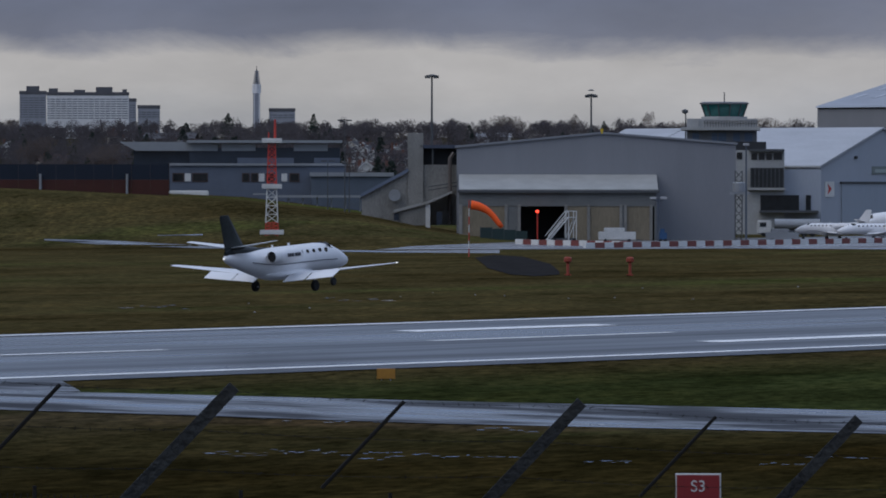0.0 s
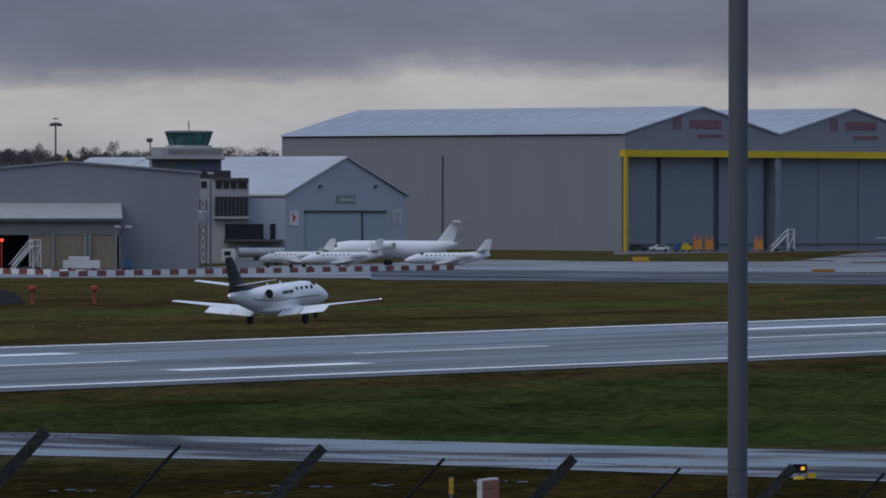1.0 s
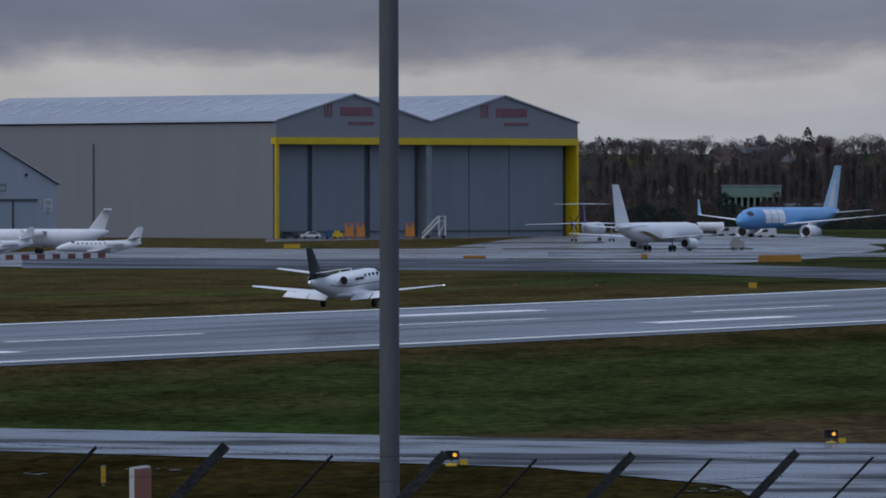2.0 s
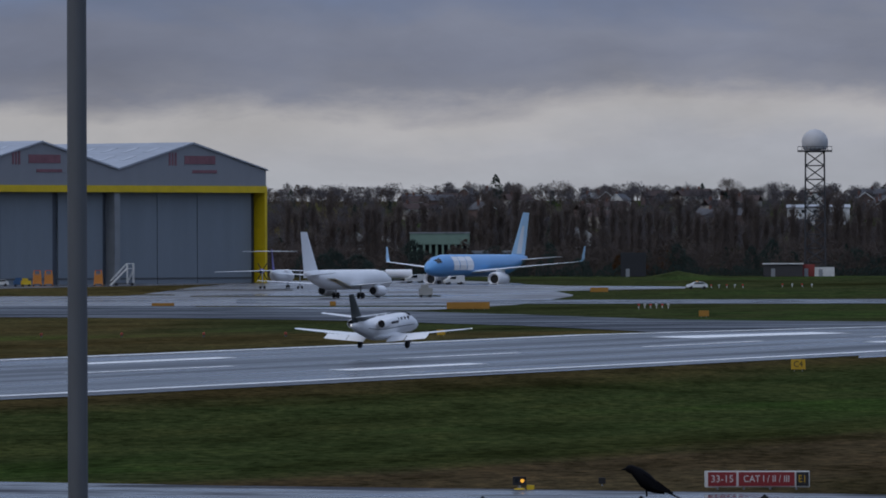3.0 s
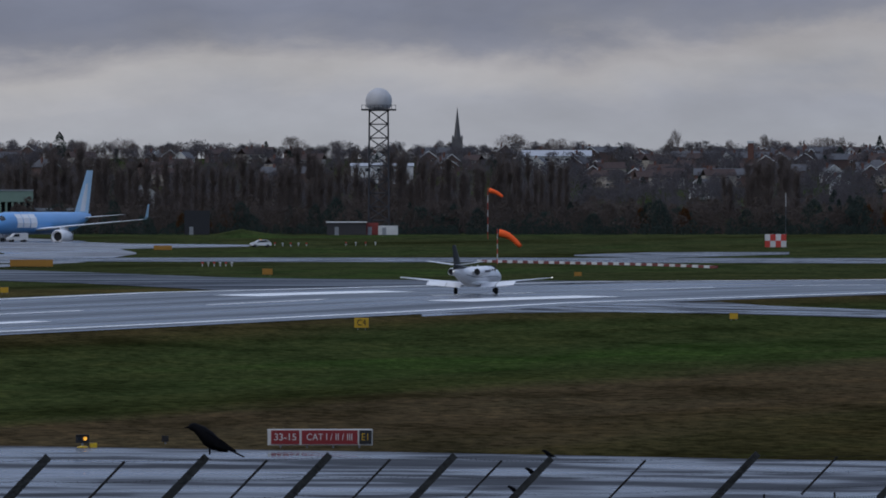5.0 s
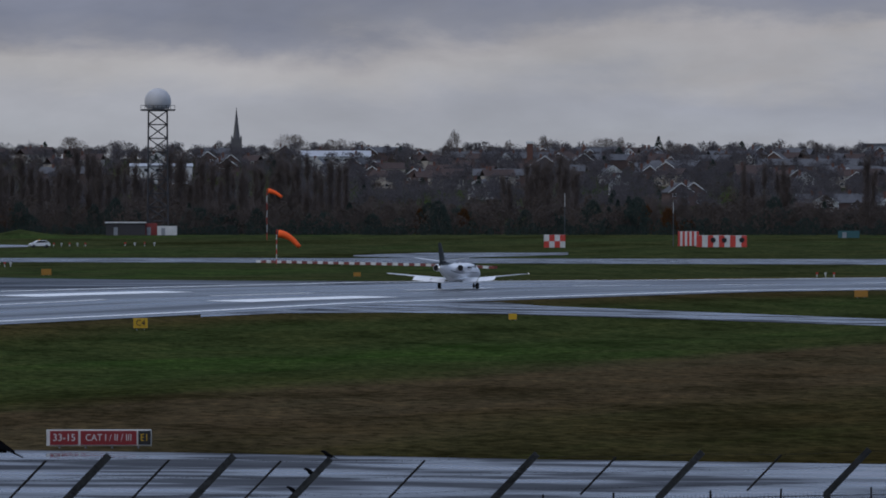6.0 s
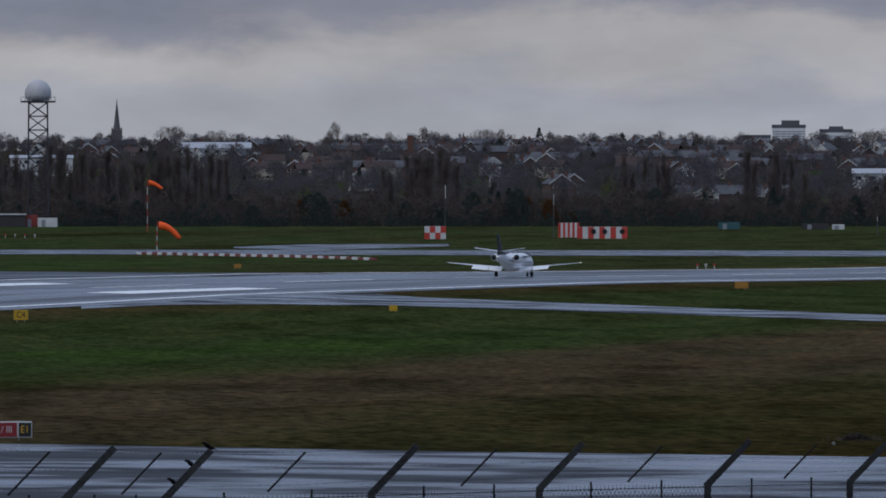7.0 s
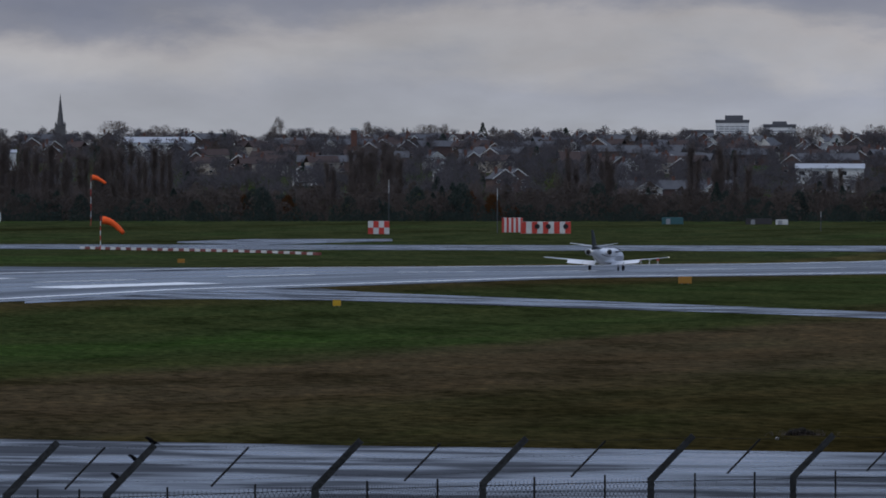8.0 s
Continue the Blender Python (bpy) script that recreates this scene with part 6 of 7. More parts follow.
def make_belt():
    rng = random.Random(5)
    kinds = {}
    for kind, n, label, mt in (("poplar", 5, "tall bare poplar in the winter belt", TWIG), ("round", 4, "bare spreading winter tree", TWIG), ("conifer", 3, "dark evergreen tree in the winter belt", EVERGREEN), ("shrub", 4, "brown winter thicket shrub", BROWNLEAF), ("shrub", 2, "rusty-leaved autumn shrub among bare trees", RUSTLEAF), ("shrub", 3, "dark evergreen bush at the airfield edge", EVERGREEN)):
        kinds.setdefault((kind, label), [])
        for s in range(n):
            kinds[(kind, label)].append((kind, s * 7 + len(label), label, mt))
    made = {}

    def plant(key, u, d, s, wide=1.0):
        spec = rng.choice(kinds[key])
        m = Matrix.Translation(spot(u, d) - Vector((0, 0, 0.15))) @ pose(0, 0, 0, rng.uniform(-2, 2), rng.uniform(-2, 2), rng.uniform(0, 360)) @ Matrix.Diagonal((s * wide, s * wide, s, 1))
        if spec not in made:
            made[spec] = make_tree(spec[0], spec[1], m, spec[2], spec[3])
        else:
            t = made[spec]
            c = copy_thing(t, m)
            c.scale = (s * wide, s * wide, s)
    P, R, C, S, A, E = list(kinds)
    # the poplar row, tall towards the radar tower and thinner to the north
    u = 1840
    while u < 3120:
        plant(P, u, rng.uniform(2180, 2300), rng.uniform(0.75, 1.08))
        u += rng.uniform(5, 20)
    for u0, n, s in ((3420, 9, 0.85), (3480, 9, 0.95), (3850, 8, 0.85), (4060, 9, 0.9), (4110, 5, 0.8), (4290, 5, 0.6)):
        for k in range(n):
            plant(P, u0 + rng.uniform(-40, 40), rng.uniform(2180, 2320), s * rng.uniform(0.8, 1.05))
    for u in range(1850, 4420, 26):
        plant(S, u + rng.uniform(-12, 12), rng.uniform(2090, 2170), rng.uniform(0.7, 1.25))
    for u in range(1850, 4420, 40):
        plant(R, u + rng.uniform(-20, 20), rng.uniform(2180, 2320), rng.uniform(0.55, 0.9))
    for k in range(38):
        plant(C, rng.uniform(1850, 4420), rng.uniform(2120, 2250), rng.uniform(0.4, 0.8))
    for k in range(80):
        plant(E, rng.uniform(1850, 4420), rng.uniform(2083, 2150), rng.uniform(0.6, 1.25), rng.uniform(0.9, 1.4))
    for k in range(16):
        plant(A, rng.choice((2460, 2480, 2500, 3280, 3650, 3700)) + rng.uniform(-40, 40), rng.uniform(2080, 2130), rng.uniform(0.7, 1.1))
    # skyline trees that stand out
    for u, kind, s in ((-380, C, 1.5), (-455, C, 1.3), (-230, C, 1.3), (-770, P, 0.8), (115, R, 1.6), (230, P, 1.0), (365, P, 1.1), (420, R, 1.2), (575, R, 1.4), (3290, P, 1.0), (3305, P, 1.15), (3395, P, 0.95), (3457, P, 1.1), (3595, P, 0.9), (3008, R, 1.5), (3090, R, 1.4),
                       (3808, C, 1.25), (3700, R, 1.3), (3560, R, 1.3), (3940, R, 1.2), (2210, C, 1.6), (2245, R, 1.4), (2160, P, 0.9), (4250, R, 1.4), (4300, P, 0.9), (4360, R, 1.3), (3590, C, 1.2), (3660, C, 1.2), (2330, R, 1.3), (2620, R, 1.4), (2400, R, 1.2)):
        tall = kind is P
        plant(R if tall else kind, u, rng.uniform(3950, 4350), s * (1.3 if tall else 0.9), 0.5 if tall else 1.15)
    for u in range(-780, 20, 42):
        plant(R if rng.random() < 0.7 else C, u + rng.uniform(-20, 20), rng.uniform(1750, 2100), rng.uniform(0.6, 1.0))


make_belt()


def scatter(name, kinds, places, material, label):
    """A far wood as one mesh: many trees stamped by numpy."""
    rng = random.Random(len(name))
    Vs, Fs, base = [], [], 0
    lib = []
    for kind, seed in kinds:
        (tv, tf), (cv, cf) = tree_data(kind, seed, False)
        v = np.array(tv + cv)
        f = np.array(tf + [tuple(i + len(tv) for i in t) for t in cf])
        lib.append((v, f))
    for u, d, s in places:
        v, f = lib[rng.randrange(len(lib))]
        a = rng.uniform(0, math.tau)
        c, sn = math.cos(a), math.sin(a)
        p = spot(u, d)
        w = v * s
        Vs.append(np.stack([w[:, 0] * c - w[:, 1] * sn + p.x, w[:, 0] * sn + w[:, 1] * c + p.y, w[:, 2] + p.z - 0.2], 1))
        Fs.append(f + base)
        base += len(v)
    V, F = np.concatenate(Vs), np.concatenate(Fs)
    me = bpy.data.meshes.new(name)
    me.vertices.add(len(V))
    me.vertices.foreach_set("co", V.ravel())
    me.loops.add(F.size)
    me.loops.foreach_set("vertex_index", F.astype(np.int32).ravel())
    me.polygons.add(len(F))
    me.polygons.foreach_set("loop_start", np.arange(0, F.size, 3, dtype=np.int32))
    me.update(calc_edges=True)
    me.materials.append(material)
    return tagged(new(name, me), label, "woodland", kind="stuff")


def make_woods():
    rng = random.Random(11)

    def places(n, d0, d1, s0, s1, u0=-1000, u1=4700):
        return [(rng.uniform(u0, u1), rng.uniform(d0, d1), rng.uniform(s0, s1)) for _ in range(n)]
    scatter("hillside_wood", [("round", k) for k in range(40, 46)], places(1800, 2450, 4500, 0.55, 1.05) + places(500, 2600, 4000, 0.7, 1.1, 3000, 4700) + places(520, 4100, 4600, 0.7, 1.1) + places(500, 4200, 4600, 0.55, 0.85) + places(420, 2000, 2900, 0.7, 1.0, -1000, 700) + places(520, 2900, 4000, 0.9, 1.35, -1000, 720), HAZETWIG, "bare winter woodland over the hillside")
    scatter("hillside_evergreens", [("conifer", k) for k in range(50, 54)], places(260, 2450, 4480, 0.4, 0.9) + places(190, 1850, 3900, 0.6, 1.15, -1000, 700), EVERGREEN, "scattered dark evergreens on the hillside")
    scatter("undergrowth", [("shrub", k) for k in range(60, 65)], places(1300, 2330, 4400, 0.6, 1.2) + places(420, 2380, 3900, 0.8, 1.35, 1800, 2900) + places(500, 4100, 4600, 0.8, 1.3) + places(420, 2080, 2330, 0.7, 1.3, 1800, 4700) + places(330, 1750, 2300, 0.7, 1.2, -1000, 700), BROWNLEAF, "brown winter undergrowth and hedges")
    rnd = [(u + rng.uniform(-8, 8), 2075 + rng.uniform(-12, 12), rng.uniform(0.35, 0.6)) for u in range(1830, 4700, 9)]
    scatter("hedge", [("shrub", k) for k in range(70, 73)], rnd, EVERGREEN, "dark hedge along the airfield boundary")


make_woods()


def make_house(m, label, wallm, roofm, w, dp, h, rise, gable_front=False):
    t = thing("house", m, label, "house", "houses on the hill")
    part("wall", box(-w / 2, w / 2, 0, dp, 0, h), wallm, t)
    if gable_front:
        part("gable", prism([(-w / 2, h), (w / 2, h), (0, h + rise)], 0, 0.3), wallm, t)
        r = part("roof", prism([(-w / 2 - 0.4, h - 0.2), (0, h + rise), (w / 2 + 0.4, h - 0.2), (w / 2 + 0.4, h + 0.1), (0, h + rise + 0.35), (-w / 2 - 0.4, h + 0.1)], -0.4, dp + 0.4), roofm, t)
        for s in (-1, 1):
            part("bargeboard", add_rings(bmesh.new(), [[(s * (w / 2 + 0.4), -0.5, h - 0.25), (s * (w / 2 + 0.4), -0.5, h + 0.15), (s * (w / 2 + 0.4), -0.42, h + 0.15), (s * (w / 2 + 0.4), -0.42, h - 0.25)], [(0, -0.5, h + rise), (0, -0.5, h + rise + 0.45), (0, -0.42, h + rise + 0.45), (0, -0.42, h + rise)]]), DIRTY_WHITE, r)
    else:
        part("roof", add_rings(bmesh.new(), [[(x, -0.4, h - 0.1), (x, dp / 2, h + rise), (x, dp + 0.4, h - 0.1), (x, dp / 2, h + rise - 0.35)] for x in (-w / 2 - 0.3, w / 2 + 0.3)]), roofm, t)
    part("chimney", box(-w * 0.3, -w * 0.3 + 0.9, dp * 0.4, dp * 0.4 + 0.8, h + rise * 0.5, h + rise + 1.2), mat("dark_red_brick", (0.13, 0.06, 0.045), 0.9), t)
    for x in (-w * 0.28, w * 0.22):
        for z in ((0.9, 2.1), (3.5, 4.6)) if h > 4 else ((0.9, 2.1),):
            f = part("window", box(x - 0.8, x + 0.8, -0.08, 0.05, *z), DIRTY_WHITE, t)
            part("pane", box(x - 0.66, x + 0.66, -0.12, -0.06, z[0] + 0.12, z[1] - 0.12), GLASS, f)
    return t


def make_town():
    rng = random.Random(21)
    # Brick is dulled in its base colour in place of distance haze.
    brick = mat("red_brown_brick", (0.105, 0.066, 0.056), 0.9, vary=0.2)
    white = mat("white_house_render", (0.62, 0.61, 0.58), 0.8, vary=0.1)
    tan = mat("buff_house_render", (0.34, 0.3, 0.25), 0.85, vary=0.15)
    slate = mat("dark_slate_roof", (0.07, 0.068, 0.072), 0.85, vary=0.2)
    tile = mat("brown_tile_roof", (0.07, 0.05, 0.046), 0.9, vary=0.2, spec=0.15)
    pale = mat("grey_slate_roof", (0.1, 0.1, 0.108), 0.8, vary=0.2, spec=0.2)
    kinds = []
    for spec in (("red brick house with a tiled roof", brick, tile, 8, 8, 5, 2.6, False), ("white rendered house with a slate roof", white, slate, 8, 8, 5, 2.6, True), ("buff rendered semi-detached house", tan, tile, 13, 8, 5, 2.8, False),
                 ("long brick terrace with a wet slate roof", brick, pale, 26, 8, 5, 2.8, False), ("red brick gabled house", brick, slate, 9, 9, 5, 3.2, True), ("white gabled house with a grey roof", white, pale, 7, 8, 5, 3.0, True)):
        kinds.append([spec, None])

    def put(k, u, d, turn):
        spec, made = kinds[k]
        m = facing(u, d, turn)
        m.translation.z -= 0.1
        if made is None:
            kinds[k][1] = make_house(m, *spec)
        else:
            copy_thing(made, m)
    for i in range(170):
        u, d = rng.uniform(2000, 4450), rng.uniform(3350, 4400)
        if rng.random() < 0.6:
            u = rng.uniform(3050, 4450)
        put(rng.choice((0, 0, 2, 2, 3, 3, 4, 4, 1, 5)), u, d, rng.uniform(-35, 35))
    for u, d, k in ((3700, 2950, 4), (3722, 2960, 4), (3955, 2700, 1), (3975, 2710, 3), (4040, 2720, 3), (4075, 2700, 1), (3920, 3300, 5), (4010, 3300, 4), (3905, 3350, 4), (2010, 2700, 1), (2360, 2900, 1), (1960, 2800, 5), (3340, 3100, 1), (3590, 3200, 5)):
        put(k, u, d, rng.uniform(-20, 20))
    for i in range(34):
        put(rng.choice((1, 5, 5, 1, 2, 0)), rng.uniform(-165, -60), rng.uniform(2900, 3700), rng.uniform(-30, 30))
    for i in range(12):
        put(rng.choice((0, 2, 3, 4, 1)), rng.uniform(-780, 640), rng.uniform(2700, 4200), rng.uniform(-30, 30))


make_town()


# ---- airfield furniture ----
def on(u, e, turn=0.0):
    """A pose on the ground where the sight line at (u, e) meets it, its -Y side to the eye."""
    p = meet(u, e)
    return Matrix.Translation(p) @ pose(0, 0, 0, 0, 0, -math.degrees((u - NORTH) / FOCAL_PX) + turn), math.hypot(p.x, p.y)


def text_mesh(name, words, size, material, parent, x, y, z, squeeze=1.0):
    cu = bpy.data.curves.new(name, "FONT")
    cu.body, cu.size, cu.extrude = words, size, 0.006
    cu.align_x, cu.align_y = "CENTER", "CENTER"
    tmp = bpy.data.objects.new("lettering_source", cu)
    me = bpy.data.meshes.new_from_object(tmp)
    bpy.data.objects.remove(tmp)
    me.materials.clear()
    me.materials.append(material)
    ob = new(name, me)
    ob.parent = parent
    ob.matrix_basis = pose(x, y, z, 90, 0, 0) @ Matrix.Diagonal((squeeze, 1, 1, 1))
    return ob


SIGNRED = mat("red_sign_face", (0.22, 0.014, 0.016), 0.5, vary=0.08)
SIGNBLACK = mat("black_sign_face", (0.012, 0.012, 0.013), 0.5)
SIGNWHITE = mat("white_sign_lettering", (0.58, 0.58, 0.56), 0.5, vary=0.05)
SIGNYELLOW = mat("yellow_sign_face", (0.52, 0.31, 0.012), 0.5, vary=0.08)
SIGNORANGE = mat("orange_sign_face", (0.36, 0.17, 0.02), 0.6, vary=0.15)


def sign_legs(t, W, h, n=3):
    for k in range(n):
        x = -W / 2 + W * (k + 0.5) / n
        part("leg", tube((x, 0.1, 0), (x, 0.1, h), 0.05, n=6), STEEL, t)


def make_holding_sign():
    m, d = on(2670, -435)
    t = thing("holding_point_sign", m, "long red runway holding-point sign with white lettering", "airfield sign")
    W, z0, z1 = metres(186, d), 0.12, metres(33, d)
    part("casing", box(-W / 2, W / 2, 0, 0.3, z0, z1, 0.02), SIGNWHITE, t, "pale metal sign casing")
    x = lambda px: metres(px - 778.5, d)
    for name, a, b, mt, words, size, sq in (("red_panel", 692, 742, SIGNRED, "33-15", 0.5, 1.0), ("red_panel", 746, 845, SIGNRED, "CAT I / II / III", 0.48, 0.9), ("black_panel", 848, 870, SIGNBLACK, "E1", 0.52, 0.85)):
        p = part(name, box(x(a), x(b), -0.03, 0.0, z0 + 0.06, z1 - 0.06), mt, t)
        text_mesh("lettering", words, size, SIGNWHITE if mt is SIGNRED else SIGNYELLOW, p, (x(a) + x(b)) / 2, -0.045, (z0 + z1) / 2, sq)
    sign_legs(t, W, z0 + 0.05, 4)


make_holding_sign()


def make_signs():
    m, d = on(452, -572)
    t = thing("taxiway_sign", m, "red taxiway holding sign lettered in white with a pale frame", "airfield sign")
    W, H = metres(81, d), metres(55, d)
    part("casing", box(-W / 2, W / 2, 0, 0.25, 0.1, H, 0.02), SIGNWHITE, t)
    p = part("red_panel", box(-W / 2 + 0.06, W / 2 - 0.06, -0.03, 0, 0.16, H - 0.06), SIGNRED, t)
    text_mesh("lettering", "S3", 0.62, SIGNWHITE, p, 0, -0.045, H * 0.58)
    sign_legs(t, W, 0.15, 2)
    # a sign seen nearly edge-on
    m, d = on(1032, -540, 74)
    t = thing("taxiway_sign", m, "red taxiway sign in a white casing, seen from its end", "airfield sign")
    H = metres(66, d)
    part("casing", box(-1.2, 1.2, 0, 0.22, 0.1, H, 0.02), SIGNWHITE, t)
    part("red_panel", box(-1.2, 1.2, -0.03, 0, 0.18, H - 0.08), mat("weathered_red_panel", (0.3, 0.1, 0.06), 0.6), t)
    sign_legs(t, 2.6, 0.15, 2)

    def marker(u0, u1, e0, e1, mt, label, words="", legs=2):
        m, d = on((u0 + u1) / 2, e0)
        t = thing("marker_sign", m, label, "airfield sign", "marker signs")
        W, H = metres(u1 - u0, d), metres(e1 - e0, d)
        part("casing", box(-W / 2, W / 2, 0, 0.25, H * 0.12, H, 0.02), DARKMETAL if mt is not SIGNORANGE else mt, t)
        p = part("panel", box(-W / 2 + 0.04, W / 2 - 0.04, -0.03, 0, H * 0.16, H - 0.04), mt, t)
        if words:
            text_mesh("lettering", words, H * 0.7, SIGNBLACK, p, 0, -0.045, H * 0.56, 0.9)
        sign_legs(t, W, H * 0.15, legs)
    marker(2730, 2757, -226, -204, SIGNYELLOW, "yellow taxiway direction sign with black lettering", "C4")
    marker(3394, 3410, -209, -196, SIGNYELLOW, "yellow and black exit marker board")
    marker(2104, 2120, -162, -150, SIGNYELLOW, "yellow exit marker board on the grass")
    marker(-117, -84, -353, -332, SIGNORANGE, "orange box marker beside the runway")
    marker(4006, 4030, -169, -155, SIGNORANGE, "orange sign seen from its back")
    marker(2122, 2198, -116, -102, SIGNORANGE, "long orange sign seen from its back", legs=4)
    marker(2376, 2408, -86, -77, SIGNORANGE, "orange sign seen from its back")
    marker(2568, 2586, -130, -118, SIGNORANGE, "orange sign seen from its back")
    marker(3120, 3133, -132, -124, SIGNORANGE, "orange sign seen from its back")
    marker(1915, 1926, -109, -100, SIGNORANGE, "small orange sign on the apron edge")
    marker(957, 968, -508, -472, SIGNYELLOW, "slim yellow marker post in the grass", legs=1)
    marker(1282, 1312, -90, -81, SIGNYELLOW, "yellow and black apron sign")
    marker(1600, 1640, -108, -102, SIGNORANGE, "low orange sign on the taxiway edge")


make_signs()


def make_lights():
    amber = mat("amber_lamp_glow", (1.0, 0.45, 0.05), 0.4, glow=0.8)
    for u, e in ((1579, -474), (2250, -436)):
        m, d = on(u, e)
        t = thing("guard_light", m, "yellow runway guard light with a lit amber lamp", "airfield light", "guard lights")
        part("base", revolve([(0, 0.3), (0.1, 0.28), (0.14, 0.1)], "Z", 12), YELLOW, t)
        part("stem", tube((0, 0, 0.1), (0, 0, 0.35), 0.06), STEEL, t)
        part("housing", box(-0.3, 0.3, -0.1, 0.14, 0.3, 0.66, 0.04), YELLOW, t)
        part("visor", box(-0.32, 0.32, -0.2, 0.1, 0.64, 0.7, 0.02), DARK, t)
        part("back_board", box(-0.34, 0.34, -0.12, -0.09, 0.28, 0.7), SIGNBLACK, t)
        part("lamp", revolve([(-0.17, 0.09), (-0.1, 0.1)], "Y", 12), amber, t).matrix_basis = pose(0.14, 0, 0.5)
        part("lamp", revolve([(-0.17, 0.09), (-0.1, 0.1)], "Y", 12), GLASS, t).matrix_basis = pose(-0.14, 0, 0.5)
        part("side_box", box(0.35, 0.75, -0.1, 0.2, 0, 0.28, 0.03), YELLOW, t)
    m, d = on(2396, -428)
    t = thing("junction_box", m, "black airfield junction box on the grass", "box")
    part("body", box(-0.18, 0.18, 0, 0.2, 0.1, 0.42, 0.02), DARK, t)
    part("post", tube((0, 0.1, 0), (0, 0.1, 0.12), 0.04), STEEL, t)
    # tall red frangible units
    for u in (221, 331):
        m, d = on(u, -167)
        t = thing("localiser_monitor", m, "red-orange cylindrical monitor post on the grass", "airfield equipment", "monitor posts")
        r = mat("red_orange_paint", (0.3, 0.05, 0.025), 0.6, vary=0.15)
        part("post", tube((0, 0, 0), (0, 0, 1.5), 0.16, n=10), r, t)
        part("head", revolve([(1.4, 0.2), (1.55, 0.42), (1.9, 0.42), (2.05, 0.25)], "Z", 14), r, t)
        part("foot", box(-0.35, 0.35, -0.35, 0.35, 0, 0.15, 0.03), r, t)
    for u in (1405, 1547, 1692, 1837):
        m, d = on(u, -162)
        t = thing("edge_light", m, "small red and orange elevated edge light", "airfield light", "edge lights")
        part("stem", tube((0, 0, 0), (0, 0, 0.25), 0.09), DARKMETAL, t)
        part("head", revolve([(0.2, 0.1), (0.28, 0.17), (0.45, 0.15), (0.5, 0.03)], "Z", 10), mat("red_orange_paint", (0, 0, 0)), t)
    # low approach light bars beyond the runway
    for u0, u1, e, n in ((2462, 2514, -114, 6), (2590, 2646, -78, 5), (2716, 2768, -77, 4), (3940, 3970, -132, 3)):
        for k in range(n):
            m, d = on(u0 + (u1 - u0) * k / max(1, n - 1), e)
            t = thing("approach_light", m, "white and red post-top approach light", "airfield light", "approach lights")
            part("post", tube((0, 0, 0), (0, 0, 0.5), 0.08, n=6), DIRTY_WHITE, t)
            part("head", box(-0.2, 0.2, -0.15, 0.15, 0.45, 0.72, 0.03), DIRTY_WHITE if k % 2 else RED, t)


make_lights()


def make_apron_masts():
    """Slim lighting masts beside the sheds."""
    for u, d, top, r, heads, label in ((381, 1370, -31, 0.11, 2, "grey steel pole with twin floodlights at the shed's corner"), (536, 1395, 64, 0.17, 1, "tall blue-grey steel mast beside the control tower")):
        t = thing("floodlight_mast", facing(u, d), label, "lamp post", "floodlight masts")
        H = EYE + metres(top, d) - t.matrix_basis.translation.z
        steel = mat("blue_grey_steel", (0.1, 0.12, 0.15), 0.5, 0.3)
        part("pole", tube((0, 0, 0), (0, 0, H), r * 1.2, r * 0.8, 10), steel, t)
        part("base_plate", box(-0.4, 0.4, -0.4, 0.4, -0.1, 0.12, 0.03), steel, t)
        for k in range(heads):
            x = -0.9 + 1.8 * k if heads > 1 else 0.0
            if heads > 1:
                part("arm", tube((0, 0, H - 0.4), (x, -0.3, H - 0.1), 0.06), steel, t)
            part("floodlight", box(x - 0.55, x + 0.55, -0.6, 0.0, H - 0.1, H + 0.35, 0.08), mat("white_lamp_housing", (0.45, 0.45, 0.46), 0.4), t)


make_apron_masts()


def make_pale_specks():
    rng = random.Random(8)
    # Pale lumps stand in for white specks of unknown kind.
    for u, e in ((-330, -224), (-352, -228), (-86, -206), (-60, -204), (40, -205), (130, -203), (292, -206), (420, -207), (-250, -229), (610, -186), (-8, -200), (210, -214), (350, -196)):
        m, d = on(u + rng.uniform(-25, 25), e + rng.uniform(-7, 7))
        r = rng.uniform(0.05, 0.09)
        bm = bmesh.new()
        bmesh.ops.create_icosphere(bm, subdivisions=2, radius=r)
        for v in bm.verts:
            v.co = Vector((v.co.x * 1.3, v.co.y, v.co.z * 0.7)) * rng.uniform(0.88, 1.1) + Vector((0, 0, r * 0.5))
        solo("stone", bm, CONCRETE, m, "small pale speck lying in the grass", "stone", "stones in the grass")


make_pale_specks()


